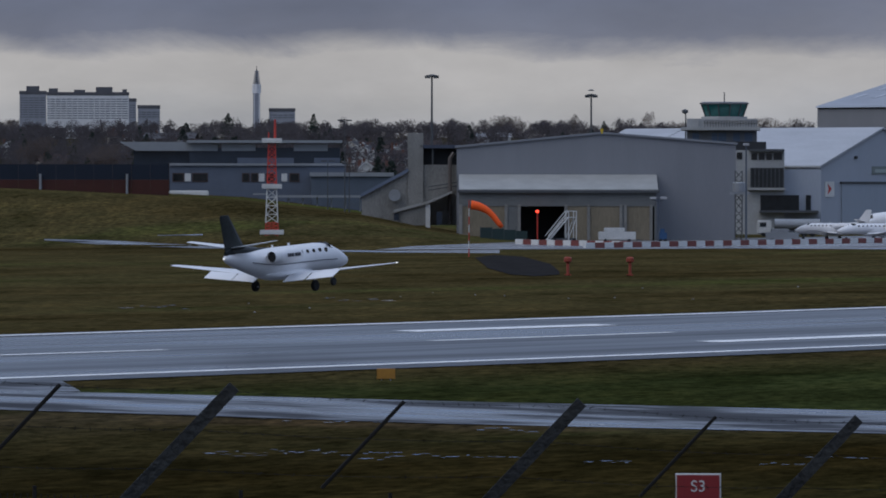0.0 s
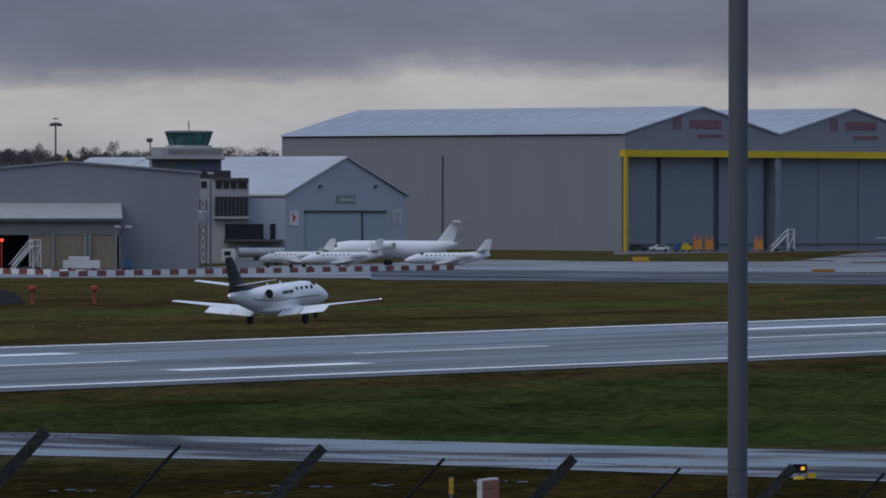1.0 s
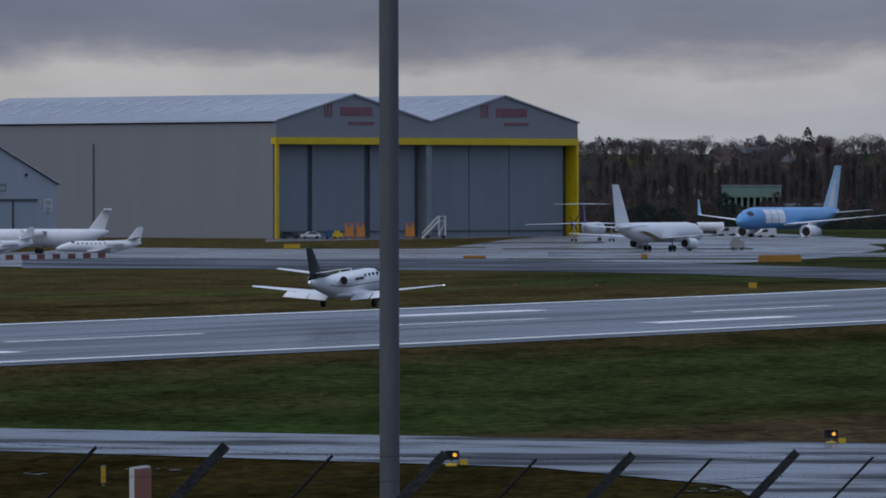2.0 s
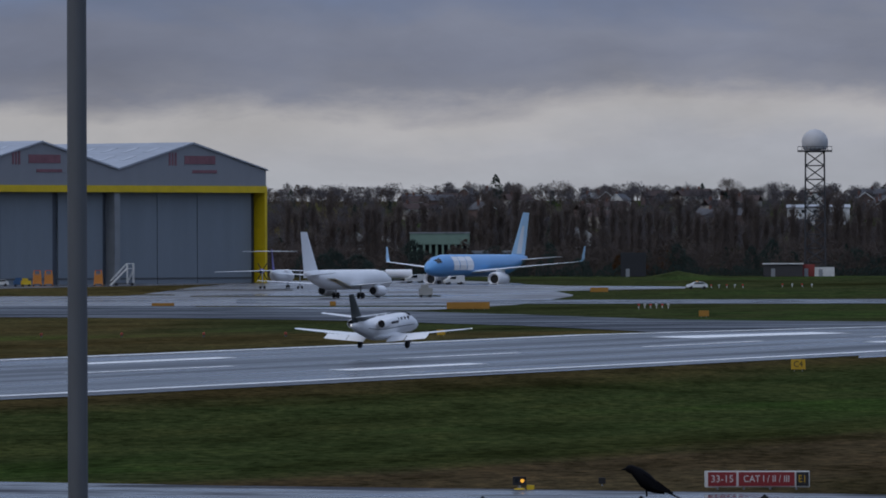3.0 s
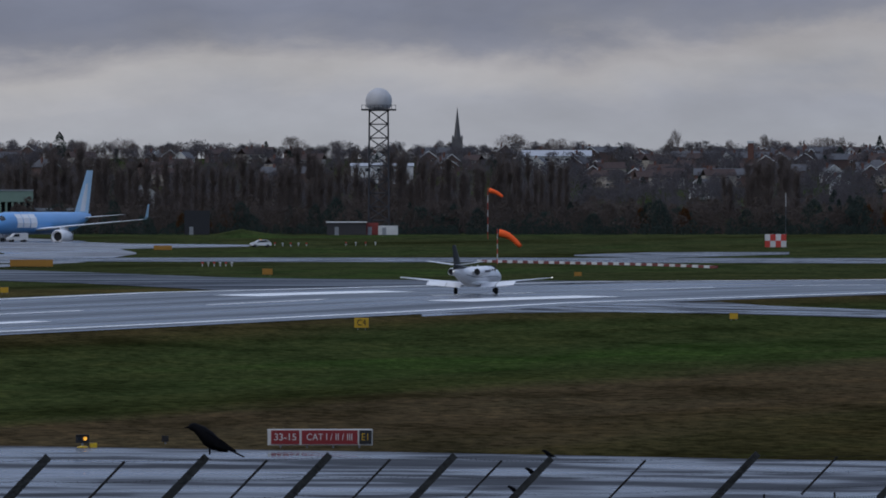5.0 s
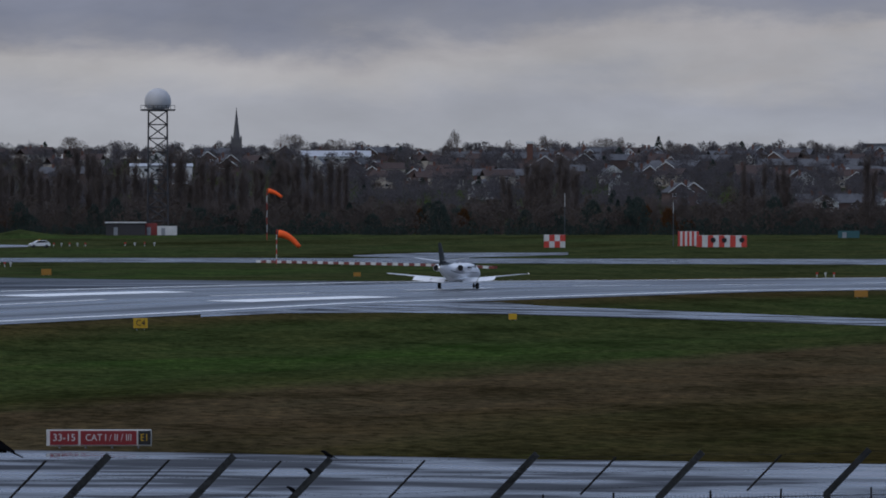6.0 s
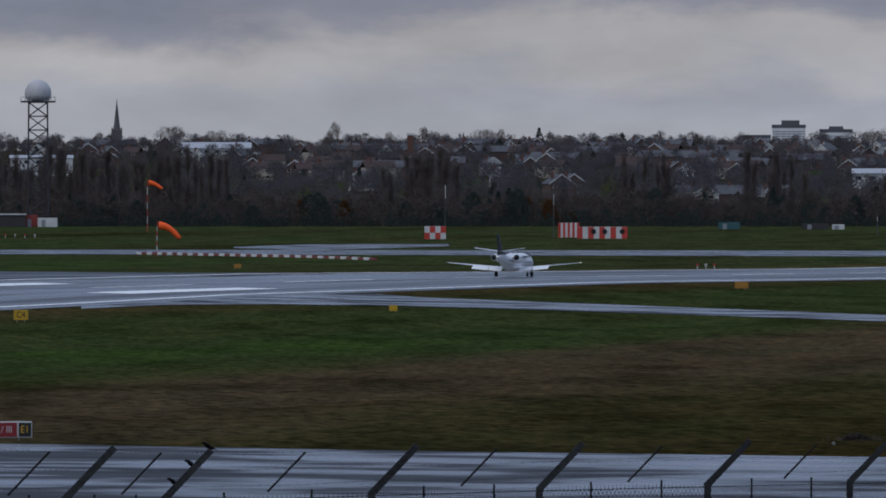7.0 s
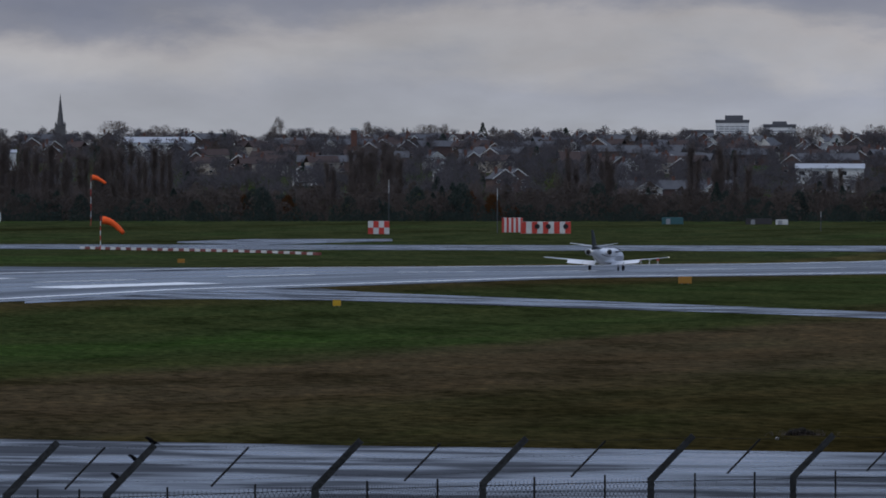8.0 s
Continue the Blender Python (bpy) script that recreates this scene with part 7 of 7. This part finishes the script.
def make_soil_heap():
    """Clods and tufts thrown up beside the taxiway."""
    rng = random.Random(31)
    m, d = on(4226, -436)
    t = thing("soil_heap", m, "heap of dark soil and dead tufts beside the taxiway", "soil heap")
    soil = mat("dark_turned_soil", (0.018, 0.015, 0.011), 0.95, vary=0.4, scale=4, bump=0.6, spec=0.1)
    for k in range(16):
        x, r = rng.gauss(0, 0.5), rng.uniform(0.08, 0.24)
        bm = bmesh.new()
        bmesh.ops.create_icosphere(bm, subdivisions=2, radius=r)
        for v in bm.verts:
            v.co = Vector((v.co.x * 1.4, v.co.y, v.co.z * 0.8)) * rng.uniform(0.75, 1.2) + Vector((x, rng.uniform(-0.02, 0.02), r * 0.35 + max(0.0, 0.16 - 0.2 * abs(x))))
        part("clod", bm, soil, t)
    V, F = [], []
    for k in range(260):
        p = Vector((rng.gauss(0, 0.65), rng.uniform(-0.5, 0.5), 0))
        twig(V, F, p, p + Vector((rng.gauss(0, 0.12), rng.gauss(0, 0.1), rng.uniform(0.12, 0.42))), 0.008, rng)
    o = new("tuft", raw_mesh("tuft", V, F, BROWNLEAF))
    o.parent = t
    m, d = on(4181, -444)
    bm = bmesh.new()
    bmesh.ops.create_icosphere(bm, subdivisions=2, radius=0.1)
    for v in bm.verts:
        v.co = Vector((v.co.x, v.co.y, v.co.z * 0.8 + 0.07)) * rng.uniform(0.9, 1.1)
    solo("stone", bm, CONCRETE, m, "pale stone beside the soil heap", "stone", "stones in the grass")


make_soil_heap()


def make_windsock(u, d, top, base_e, sway, length, r0, droop):
    t = thing("windsock", facing(u, d), "orange windsock streaming from a red and white pole", "windsock", "windsocks")
    H = EYE + metres(top, d) - t.matrix_basis.translation.z
    n = 7
    for k in range(n):
        part("pole_band", tube((0, 0, H * k / n), (0, 0, H * (k + 1) / n), 0.07, n=8), DIRTY_WHITE if k % 2 else RED, t)
    part("hoop", revolve([(0, r0 * 1.02), (0.06, r0 * 1.02)], "Y", 14), DARKMETAL, t).matrix_basis = pose(0.25, 0, H - r0, 0, 0, 90)
    rings, N = [], 9
    x, z = 0.25, H - r0
    for k in range(N):
        s = k / (N - 1)
        a = radians(8 + droop * min(1, s * 1.6))
        r = r0 * (1 - 0.5 * s) * (1 + 0.05 * math.sin(9 * s))
        ca, sa = math.cos(a), math.sin(a)
        rings.append([(x + r * math.sin(q) * sa, r * math.cos(q) - sway * s, z + r * math.sin(q) * ca) for q in [j * math.tau / 14 for j in range(14)]])
        x += length / (N - 1) * ca
        z -= length / (N - 1) * sa
    part("sock", add_rings(bmesh.new(), rings), ORANGE, t, "bright orange fabric sock", True)


make_windsock(46, 1115, -34, -134, 0.8, 5.4, 0.62, 44)
make_windsock(2984, 1370, -48, -110, 0.6, 4.4, 0.68, 38)
make_windsock(2967, 1900, 25, -50, 0.6, 3.6, 0.62, 26)


def make_barriers():
    red, white = [mesh_of(prism([(-0.5, 0), (0.5, 0), (0.5, 0.18), (0.5, 0.7), (-0.5, 0.7), (-0.5, 0.18)], -0.2, 0.2), "barrier_block", m) for m in (mat("red_plastic", (0.2, 0.045, 0.035), 0.6, vary=0.25), mat("white_plastic", (0.7, 0.7, 0.68), 0.5, vary=0.1))]

    def row(label, a, b, n, tall=1.2):
        p, q = meet(*a), meet(*b)
        v = (q - p) / n
        t = thing("barrier_row", Matrix.Translation(p), label, "barrier")
        sc = v.length / 1.06
        for k in range(n):
            c = p + v * (k + 0.5)
            o = new("barrier_block", red if k % 2 else white)
            o.parent = t
            o.matrix_basis = Matrix.Translation((c.x - p.x, c.y - p.y, height(c.x, c.y) - p.z + 0.04)) @ pose(0, 0, 0, 0, 0, math.degrees(math.atan2(v.y, v.x))) @ Matrix.Diagonal((sc, 1.3, tall, 1))
    row("row of red and white water-filled barriers along the apron edge", (250, -119), (965, -105), 48)
    row("row of red and white barriers running over the grass", (2950, -107), (3372, -118), 44, 0.6)
    row("short row of red and white barriers", (130, -112), (330, -116), 14)
    # striped equipment boxes
    for u0, u1, e0, e1, cols, style, lab in ((3457, 3495, -80, -57, 4, "check", "red and white chequered equipment cabin"), (3694, 3731, -77, -51, 9, "stripe", "red and white striped equipment cabin"), (3727, 3816, -79, -58, 9, "stripe", "long red and white striped cabin with dark vents"), (-264, -214, -163, -116, 4, "check", "red and white chequered cabin on the grass")):
        m, d = on((u0 + u1) / 2, e0)
        W, H = metres(u1 - u0, d), metres(e1 - e0, d)
        t = thing("equipment_cabin", m, lab, "cabin", "equipment cabins")
        part("body", box(-W / 2, W / 2, 0, W * 0.4, 0, H, 0.03), DIRTY_WHITE, t)
        for k in range(cols):
            x0, x1 = -W / 2 + W * k / cols, -W / 2 + W * (k + 1) / cols
            if style == "stripe":
                if k % 2 == 0:
                    part("red_stripe", box(x0, x1, -0.03, 0.01, 0.02, H - 0.02), RED, t)
            else:
                part("red_check", box(x0, x1, -0.03, 0.01, H / 2 if k % 2 else 0.02, H - 0.02 if k % 2 else H / 2), RED, t)
        if W > 8:
            for k in (0.33, 0.55, 0.9):
                part("vent", revolve([(-0.08, 0.55), (0.0, 0.55)], "Y", 12), DARK, t).matrix_basis = pose(-W / 2 + W * k, 0, H * 0.6)


make_barriers()


# ---- vehicles and ground equipment ----
def add_wheels(t, xs, r, w, half):
    for x in xs:
        for s in (-1, 1):
            bm = bmesh.new()
            n = 12
            rings = [[(x + rr * math.cos(k * math.tau / n), s * half + y, r + rr * math.sin(k * math.tau / n)) for k in range(n)] for y, rr in ((-w / 2, r * 0.8), (-w / 2 + 0.03, r), (w / 2 - 0.03, r), (w / 2, r * 0.8))]
            part("wheel", add_rings(bm, rings), DARK, t)


def make_car(m, label, paint, van=False, beacon=False):
    t = thing("van" if van else "car", m, label, "vehicle")
    prof = [(-2.1, 0.35), (-2.15, 0.8), (-1.9, 0.95), (-1.2, 1.0), (-0.5, 1.5), (1.2, 1.52), (1.9, 1.05), (2.1, 0.95), (2.15, 0.35)] if not van else [(-2.3, 0.4), (-2.35, 0.95), (-1.6, 1.15), (-0.9, 1.9), (2.2, 2.0), (2.3, 0.4)]
    bm = prism(prof, -0.85, 0.85)
    bmesh.ops.bevel(bm, geom=bm.edges[:], offset=0.06, segments=2, affect="EDGES")
    part("body", bm, paint, t)
    for s in (-1, 1):
        win = [(-0.95, 1.05), (-0.45, 1.42), (1.1, 1.44), (1.6, 1.08)] if not van else [(-1.3, 1.2), (-0.8, 1.75), (0.2, 1.78), (0.2, 1.2)]
        part("side_window", prism(win, s * 0.86 - 0.02, s * 0.86 + 0.02), GLASS, t)
    add_wheels(t, (-1.35, 1.35), 0.32, 0.22, 0.78)
    if beacon:
        part("beacon", box(-0.15, 0.15, -0.5, 0.5, 1.52, 1.68, 0.03), mat("amber_beacon", (0.8, 0.35, 0.02), 0.4), t)
    return t


def make_stairs(m, label, H=3.2, paint=None):
    t = thing("boarding_stairs", m, label, "boarding stairs")
    paint = paint or DIRTY_WHITE
    n = 12
    for k in range(n):
        part("step", box(-2.2 + 0.3 * k, -1.88 + 0.3 * k, -0.7, 0.7, H * k / n, H * k / n + 0.08), paint, t)
    part("platform", box(1.4, 3.0, -0.8, 0.8, H - 0.15, H, 0.02), paint, t)
    for s in (-1, 1):
        part("stringer", add_tube(bmesh.new(), (-2.2, s * 0.72, 0.1), (1.5, s * 0.72, H), 0.1, n=6), paint, t)
        part("handrail", add_tube(bmesh.new(), (-2.2, s * 0.75, 1.0), (1.4, s * 0.75, H + 1.0), 0.07, n=6), paint, t)
        part("handrail", add_tube(bmesh.new(), (1.4, s * 0.75, H + 1.0), (3.0, s * 0.75, H + 1.0), 0.07, n=6), paint, t)
        for x in (1.5, 2.9):
            part("support", tube((x, s * 0.7, 0.3), (x, s * 0.7, H + 1.0), 0.09, n=6), paint, t)
        part("brace", tube((1.5, s * 0.7, 0.5), (2.9, s * 0.7, H - 0.2), 0.07, n=6), paint, t)
    part("chassis", box(-1.5, 3.2, -0.7, 0.7, 0.3, 0.6, 0.04), DARKMETAL, t)
    add_wheels(t, (-1.0, 2.6), 0.3, 0.2, 0.7)


def make_vehicles():
    put = lambda u, d, turn=0.0: facing(u, d, turn)
    make_car(put(1330, 1790, 10), "white estate car parked by the hangar doors", DIRTY_WHITE)
    make_car(put(2565, 1690, 12), "white airfield car with an amber roof beacon", WHITE, beacon=True)
    make_car(put(1294, 1792, 160), "dark hatchback parked by the hangar", mat("dark_car_paint", (0.02, 0.025, 0.03), 0.3))
    make_car(put(2135, 1800, 20), "white van beside the blue airliner's nose", DIRTY_WHITE, van=True)
    make_car(put(2066, 1850, 25), "small white service van beyond the airliner", DIRTY_WHITE, van=True)
    make_stairs(put(205, 1395, 20), "white mobile boarding stairs beside the shed", 4.2)
    make_stairs(put(1545, 1800, 10), "white mobile boarding stairs by the hangar doors", 3.8)
    # fuel bowser
    t = thing("fuel_bowser", put(2030, 1850, 8), "white fuel tanker lorry beyond the airliner", "lorry")
    part("cab", box(-4.2, -2.4, -1.2, 1.2, 0.6, 2.9, 0.12), DIRTY_WHITE, t)
    part("windscreen", box(-4.25, -4.15, -1.0, 1.0, 1.7, 2.6), GLASS, t)
    part("tank", revolve([(-4.0, 0.5), (-3.9, 1.0), (2.0, 1.0), (2.1, 0.5)], "Y", 16), WHITE, t).matrix_basis = pose(0, 0, 2.1, 0, 0, 90)
    part("chassis", box(-4.0, 4.2, -0.9, 0.9, 0.5, 0.9), DARKMETAL, t)
    add_wheels(t, (-3.2, 1.8, 3.2), 0.5, 0.35, 1.05)
    # box trailers and carts
    # The last, pale grey cart stands in for a small kiosk.
    for u, d, w, h, mt, lab in ((308, 1395, 6.3, 2.4, DIRTY_WHITE, "white ground power cart with a lifting frame"), (1378, 1785, 2.2, 1.8, YELLOW, "yellow baggage tractor by the hangar doors"), (1366, 1788, 2.4, 1.9, mat("blue_cart", (0.03, 0.09, 0.2), 0.5), "blue equipment cart by the hangar doors"), (389, 1400, 1.3, 2.2, mat("blue_cart", (0, 0, 0)), "blue wheeled waste bin"),
                                (600, 1405, 5.6, 2.2, STEEL, "grey ground power unit"), (2085, 1560, 2.6, 2.4, mat("pale_grey_kiosk", (0.3, 0.3, 0.28), 0.6), "small pale grey kiosk shaped as a ground cart")):
        t = thing("ground_cart", put(u, d, 4), lab, "ground equipment")
        part("body", box(-w / 2, w / 2, -0.8, 0.8, 0.35, h * 0.72, 0.06), mt, t)
        part("cover", box(-w * 0.35, w * 0.2, -0.7, 0.7, h * 0.72, h, 0.08), mt, t)
        part("tow_bar", tube((w / 2, 0, 0.4), (w / 2 + 1.0, 0, 0.3), 0.06), DARKMETAL, t)
        add_wheels(t, (-w * 0.32, w * 0.32), 0.26, 0.18, 0.75)
    # orange maintenance docking
    for u in (1398, 1418, 1506):
        t = thing("work_platform", put(u, 1792, 5), "orange wheeled work platform by the hangar doors", "work platform", "work platforms")
        om = mat("orange_steel", (0.55, 0.2, 0.03), 0.55, vary=0.15)
        for sx in (-0.9, 0.9):
            for sy in (-0.7, 0.7):
                part("upright", tube((sx, sy, 0.2), (sx * 0.7, sy, 3.4), 0.1, n=6), om, t)
        part("deck", box(-0.9, 0.9, -0.8, 0.8, 2.5, 2.65), om, t)
        part("side_panel", box(-0.9, 0.9, -0.85, -0.8, 0.5, 2.4), om, t)
        part("handrail", tube((-0.7, -0.75, 3.4), (0.7, -0.75, 3.4), 0.08, n=6), RED, t)
        add_wheels(t, (-0.8, 0.8), 0.15, 0.1, 0.7)
    # truck chassis and silver tank in front of the tower
    t = thing("tanker_lorry", put(615, 1520, 3), "silver tanker lorry parked below the tower", "lorry")
    part("tank", revolve([(-5.5, 0.6), (-5.4, 1.05), (3.0, 1.05), (3.1, 0.6)], "Y", 16), STEEL, t).matrix_basis = pose(0, 0, 2.2, 0, 0, 90)
    part("cab", box(-6.2, -3.6, -1.2, 1.2, 0.6, 3.0, 0.12), DIRTY_WHITE, t)
    part("side_window", box(-5.8, -4.6, -1.25, -1.15, 1.8, 2.6), GLASS, t)
    part("chassis", box(-6, 5.6, -0.8, 0.8, 0.5, 1.1), DARKMETAL, t)
    add_wheels(t, (-5, 2.5, 4.0), 0.5, 0.35, 1.0)
    # obstruction light on the shed front
    t = thing("warning_light", facing(167, 1428, 0), "red warning light on a slim pole", "light")
    H = EYE + metres(-56, 1428) - t.matrix_basis.translation.z
    part("pole", tube((0, 0, 0), (0, 0, H), 0.12), RED, t)
    part("lamp", revolve([(H, 0.2), (H + 0.2, 0.32), (H + 0.5, 0.2)], "Z", 10), mat("red_lamp_glow", (1.0, 0.06, 0.03), 0.4, glow=2.5), t)


make_vehicles()


# ---- perimeter fence and what sits on it ----
POST_CONCRETE = mat("lichened_concrete_post", (0.034, 0.036, 0.036), 0.9, vary=0.45, scale=6, bump=0.5, spec=0.2)
WIRE = mat("rusty_barbed_wire", (0.02, 0.019, 0.018), 0.9, spec=0.1)
# bearing, distance and the elevation of the tip of each cranked post
FENCE = ((-970, 28.5, -330), (-369, 31, -364), (246, 34, -391), (736, 36.5, -419), (1180, 39, -437), (1568, 42, -452), (1900, 45, -454), (2190, 47.5, -450), (2470, 50, -450), (2688, 54, -447), (2909, 57, -448), (3080, 60, -453), (3445, 58, -445), (3738, 61, -441), (4033, 63, -436), (4281, 66, -434), (4520, 69, -432))


def make_fence():
    f = thing("perimeter_fence", pose(0, 0, 0), "chain-link perimeter fence with cranked concrete posts and barbed wire", "fence")
    tips, cranks = [], []
    for u, d, e in FENCE:
        d *= 1.35
        tip = spot(u, d, e)
        side = Vector((math.cos((u - NORTH) / FOCAL_PX), -math.sin((u - NORTH) / FOCAL_PX), 0))      # to the right of the sight line
        k = 0.58 if u < 900 else 0.5 if u < 3100 else 0.46
        crank = tip - side * (0.55 if u < 900 else 0.48 if u < 3100 else 0.44) - Vector((0, 0, k))
        tips.append(tip)
        cranks.append(crank)
        foot = Vector((crank.x, crank.y, height(crank.x, crank.y) - 0.15))
        r = 0.034
        a = (tip - crank).normalized()
        bm = bmesh.new()
        turn = Matrix.Rotation(-(u - NORTH) / FOCAL_PX, 3, "Z")
        sq = lambda c, up, s: [c + turn @ Vector((x * s, y * s, 0)) + up * x for x, y in ((-1, -1), (1, -1), (1, 1), (-1, 1))]
        flat, mitre = Vector((0, 0, 0)), Vector((0, 0, -r * 0.45))
        rings = [sq(foot, flat, r * 1.15), sq(crank, Vector((0, 0, -r * 0.42)), r * 1.05)]
        n = turn @ Vector((0, 1, 0))
        b = a.cross(n).normalized()
        rings.append([tip + b * (x * r * 0.95) + n * (y * r * 0.95) for x, y in ((-1, -1), (1, -1), (1, 1), (-1, 1))])
        if (rings[-1][0] - rings[-2][0]).length > (rings[-1][1] - rings[-2][0]).length:
            rings[-1] = [rings[-1][i] for i in (1, 0, 3, 2)]
        add_rings(bm, rings)
        part("concrete_post", bm, POST_CONCRETE, f)
    rng = random.Random(3)
    for i in range(len(tips) - 1):
        a, b, ca, cb = tips[i], tips[i + 1], cranks[i], cranks[i + 1]
        # three barbed strands with barbs
        for s in (0.96, 0.62, 0.28):
            p, q = ca.lerp(a, s), cb.lerp(b, s)
            bm = bmesh.new()
            n = 8
            pts = [p.lerp(q, k / n) - Vector((0, 0, 0.02 * 4 * (k / n) * (1 - k / n))) for k in range(n + 1)]
            for g, h in zip(pts, pts[1:]):
                add_tube(bm, g, h, 0.0012, n=3)
            m = 22
            for k in range(1, m):
                c = p.lerp(q, k / m) - Vector((0, 0, 0.02 * 4 * (k / m) * (1 - k / m)))
                v = Vector((rng.uniform(-1, 1), rng.uniform(-1, 1), rng.uniform(-1, 1))).normalized() * 0.012
                add_tube(bm, c - v, c + v, 0.002, n=3)
            part("barbed_strand", bm, WIRE, f)
        # a steel spreader half way, hung between the strands
        tm, cm = a.lerp(b, 0.46), ca.lerp(cb, 0.46)
        part("spreader", add_tube(bmesh.new(), cm.lerp(tm, 0.22) - Vector((0, 0, 0.05)), cm.lerp(tm, 1.02) - Vector((0, 0, 0.05)), 0.011, n=5), WIRE, f)
        # mesh posts and chain link below the cranks
        for s in (0.3, 0.72):
            c = ca.lerp(cb, s)
            g = Vector((c.x, c.y, height(c.x, c.y)))
            part("stake", tube(g, c + Vector((0, 0, 0.06)), 0.011, n=5), WIRE, f)
        bm = bmesh.new()
        L = (Vector((cb.x, cb.y, 0)) - Vector((ca.x, ca.y, 0))).length
        step = 0.075
        n = int(L / step)
        drop = 1.9
        lean = drop / L
        V, F = [], []
        for k in range(-int(drop / step), n + int(drop / step)):
            for sgn in (1, -1):
                s0, s1 = k / n, k / n + sgn * lean
                t0, t1 = 0.0, 1.0
                # keep to this bay
                for _ in range(1):
                    if s1 != s0:
                        lo, hi = sorted(((0 - s0) / (s1 - s0), (1 - s0) / (s1 - s0)))
                        t0, t1 = max(t0, lo), min(t1, hi)
                if t1 - t0 < 0.02:
                    continue
                w = []
                for t in (t0, t1):
                    s = s0 + (s1 - s0) * t
                    c = ca.lerp(cb, s)
                    w.append(Vector((c.x, c.y, c.z - 0.02 - drop * t)))
                add_tube(bm, w[0], w[1], 0.0024, n=3)
        o = part("chain_link", bm, WIRE, f)
        o["kind"] = "stuff"
        bm = bmesh.new()
        for k in range(n):
            c = ca.lerp(cb, k / n)
            add_tube(bm, c - Vector((0, 0, 0.03)), c + Vector((0, 0, 0.02)), 0.0028, n=3)
        part("twisted_edge", bm, WIRE, f)["kind"] = "stuff"
        part("line_wire", tube(ca - Vector((0, 0, 0.02)), cb - Vector((0, 0, 0.02)), 0.004, n=4), WIRE, f)
    return tips, cranks


tips, cranks = make_fence()


def make_bird(m, label, s, name):
    t = thing(name, m, label, "bird")
    black = mat("black_feathers", (0.005, 0.005, 0.006), 0.8, vary=0.2, spec=0.05)
    # body slopes down to the tail, facing -X
    st = [(-0.19, 0.012, 0.012, 0.2), (-0.17, 0.03, 0.032, 0.205), (-0.13, 0.042, 0.045, 0.2), (-0.09, 0.055, 0.062, 0.17), (-0.03, 0.08, 0.09, 0.125), (0.05, 0.08, 0.085, 0.08), (0.13, 0.055, 0.055, 0.035), (0.2, 0.03, 0.02, 0.0)]
    n = 12
    part("body", add_rings(bmesh.new(), [[(x, w * math.cos(k * math.tau / n), z + h * math.sin(k * math.tau / n)) for k in range(n)] for x, w, h, z in st]), black, t, "", True)
    part("tail", add_rings(bmesh.new(), [[(0.16, -0.03, 0.02), (0.16, 0.03, 0.02), (0.16, 0.03, 0.04), (0.16, -0.03, 0.04)], [(0.36, -0.045, -0.06), (0.36, 0.045, -0.06), (0.36, 0.045, -0.052), (0.36, -0.045, -0.052)]]), black, t)
    for sy in (-1, 1):
        part("wing", add_rings(bmesh.new(), [[(-0.05, sy * 0.055, 0.16), (-0.02, sy * 0.075, 0.1), (0.0, sy * 0.07, 0.17)], [(0.12, sy * 0.06, 0.08), (0.1, sy * 0.07, 0.03), (0.14, sy * 0.05, 0.09)], [(0.28, sy * 0.02, -0.005), (0.27, sy * 0.025, -0.02), (0.28, sy * 0.015, 0.0)]]), black, t)
        part("leg", tube((0.02, sy * 0.025, 0.05), (0.03, sy * 0.025, -0.05), 0.007, n=5), black, t)
    part("beak", tube((-0.185, 0, 0.2), (-0.235, 0, 0.19), 0.014, 0.002, 6), black, t)
    t.scale = (s, s, s)
    return t


u = FENCE[8][0]
make_bird(Matrix.Translation(tips[8] + Vector((0, 0, 0.06))) @ pose(0, 0, 0, 0, 0, -math.degrees((u - NORTH) / FOCAL_PX) - 6) @ pose(0, 0, 0, 0, 3, 0), "black crow perched on a fence post", 0.86, "crow")
for k, s in ((0.97, 0.3), (0.62, 0.3), (0.26, 0.3)):
    p = cranks[11].lerp(tips[11], k)
    ua = -math.degrees((FENCE[11][0] - NORTH) / FOCAL_PX)
    side = Vector((math.cos(radians(ua)), math.sin(radians(ua)), 0))
    make_bird(Matrix.Translation(p - side * 0.025 + Vector((0, 0, 0.025))) @ pose(0, 0, 0, 0, 0, ua + 10), "small dark bird perched on the fence post's arm", s, "small_bird")

# tall lamp column before the fence
t = thing("lamp_column", facing(1469, 60), "tall grey steel lamp column", "lamp post")
part("base_plate", box(-0.15, 0.15, -0.15, 0.15, -0.1, 0.03, 0.01), STEEL, t)
part("shaft", tube((0, 0, 0), (0, 0, 9.5), 0.074, 0.07, 20), mat("grey_painted_column", (0.105, 0.11, 0.118), 0.6, 0.2, vary=0.15, stretch=(1, 1, 0.2)), t)
part("lamp_arm", tube((0, 0, 9.5), (0.9, 0, 9.9), 0.04), STEEL, t)
part("lamp_head", box(0.8, 1.5, -0.12, 0.12, 9.85, 10.0, 0.03), STEEL, t)


def motions():
    walk(jet, [(t, pose(-278, y, z, p, r, 0)) for t, y, z, p, r in JET_ROWS])


motions()
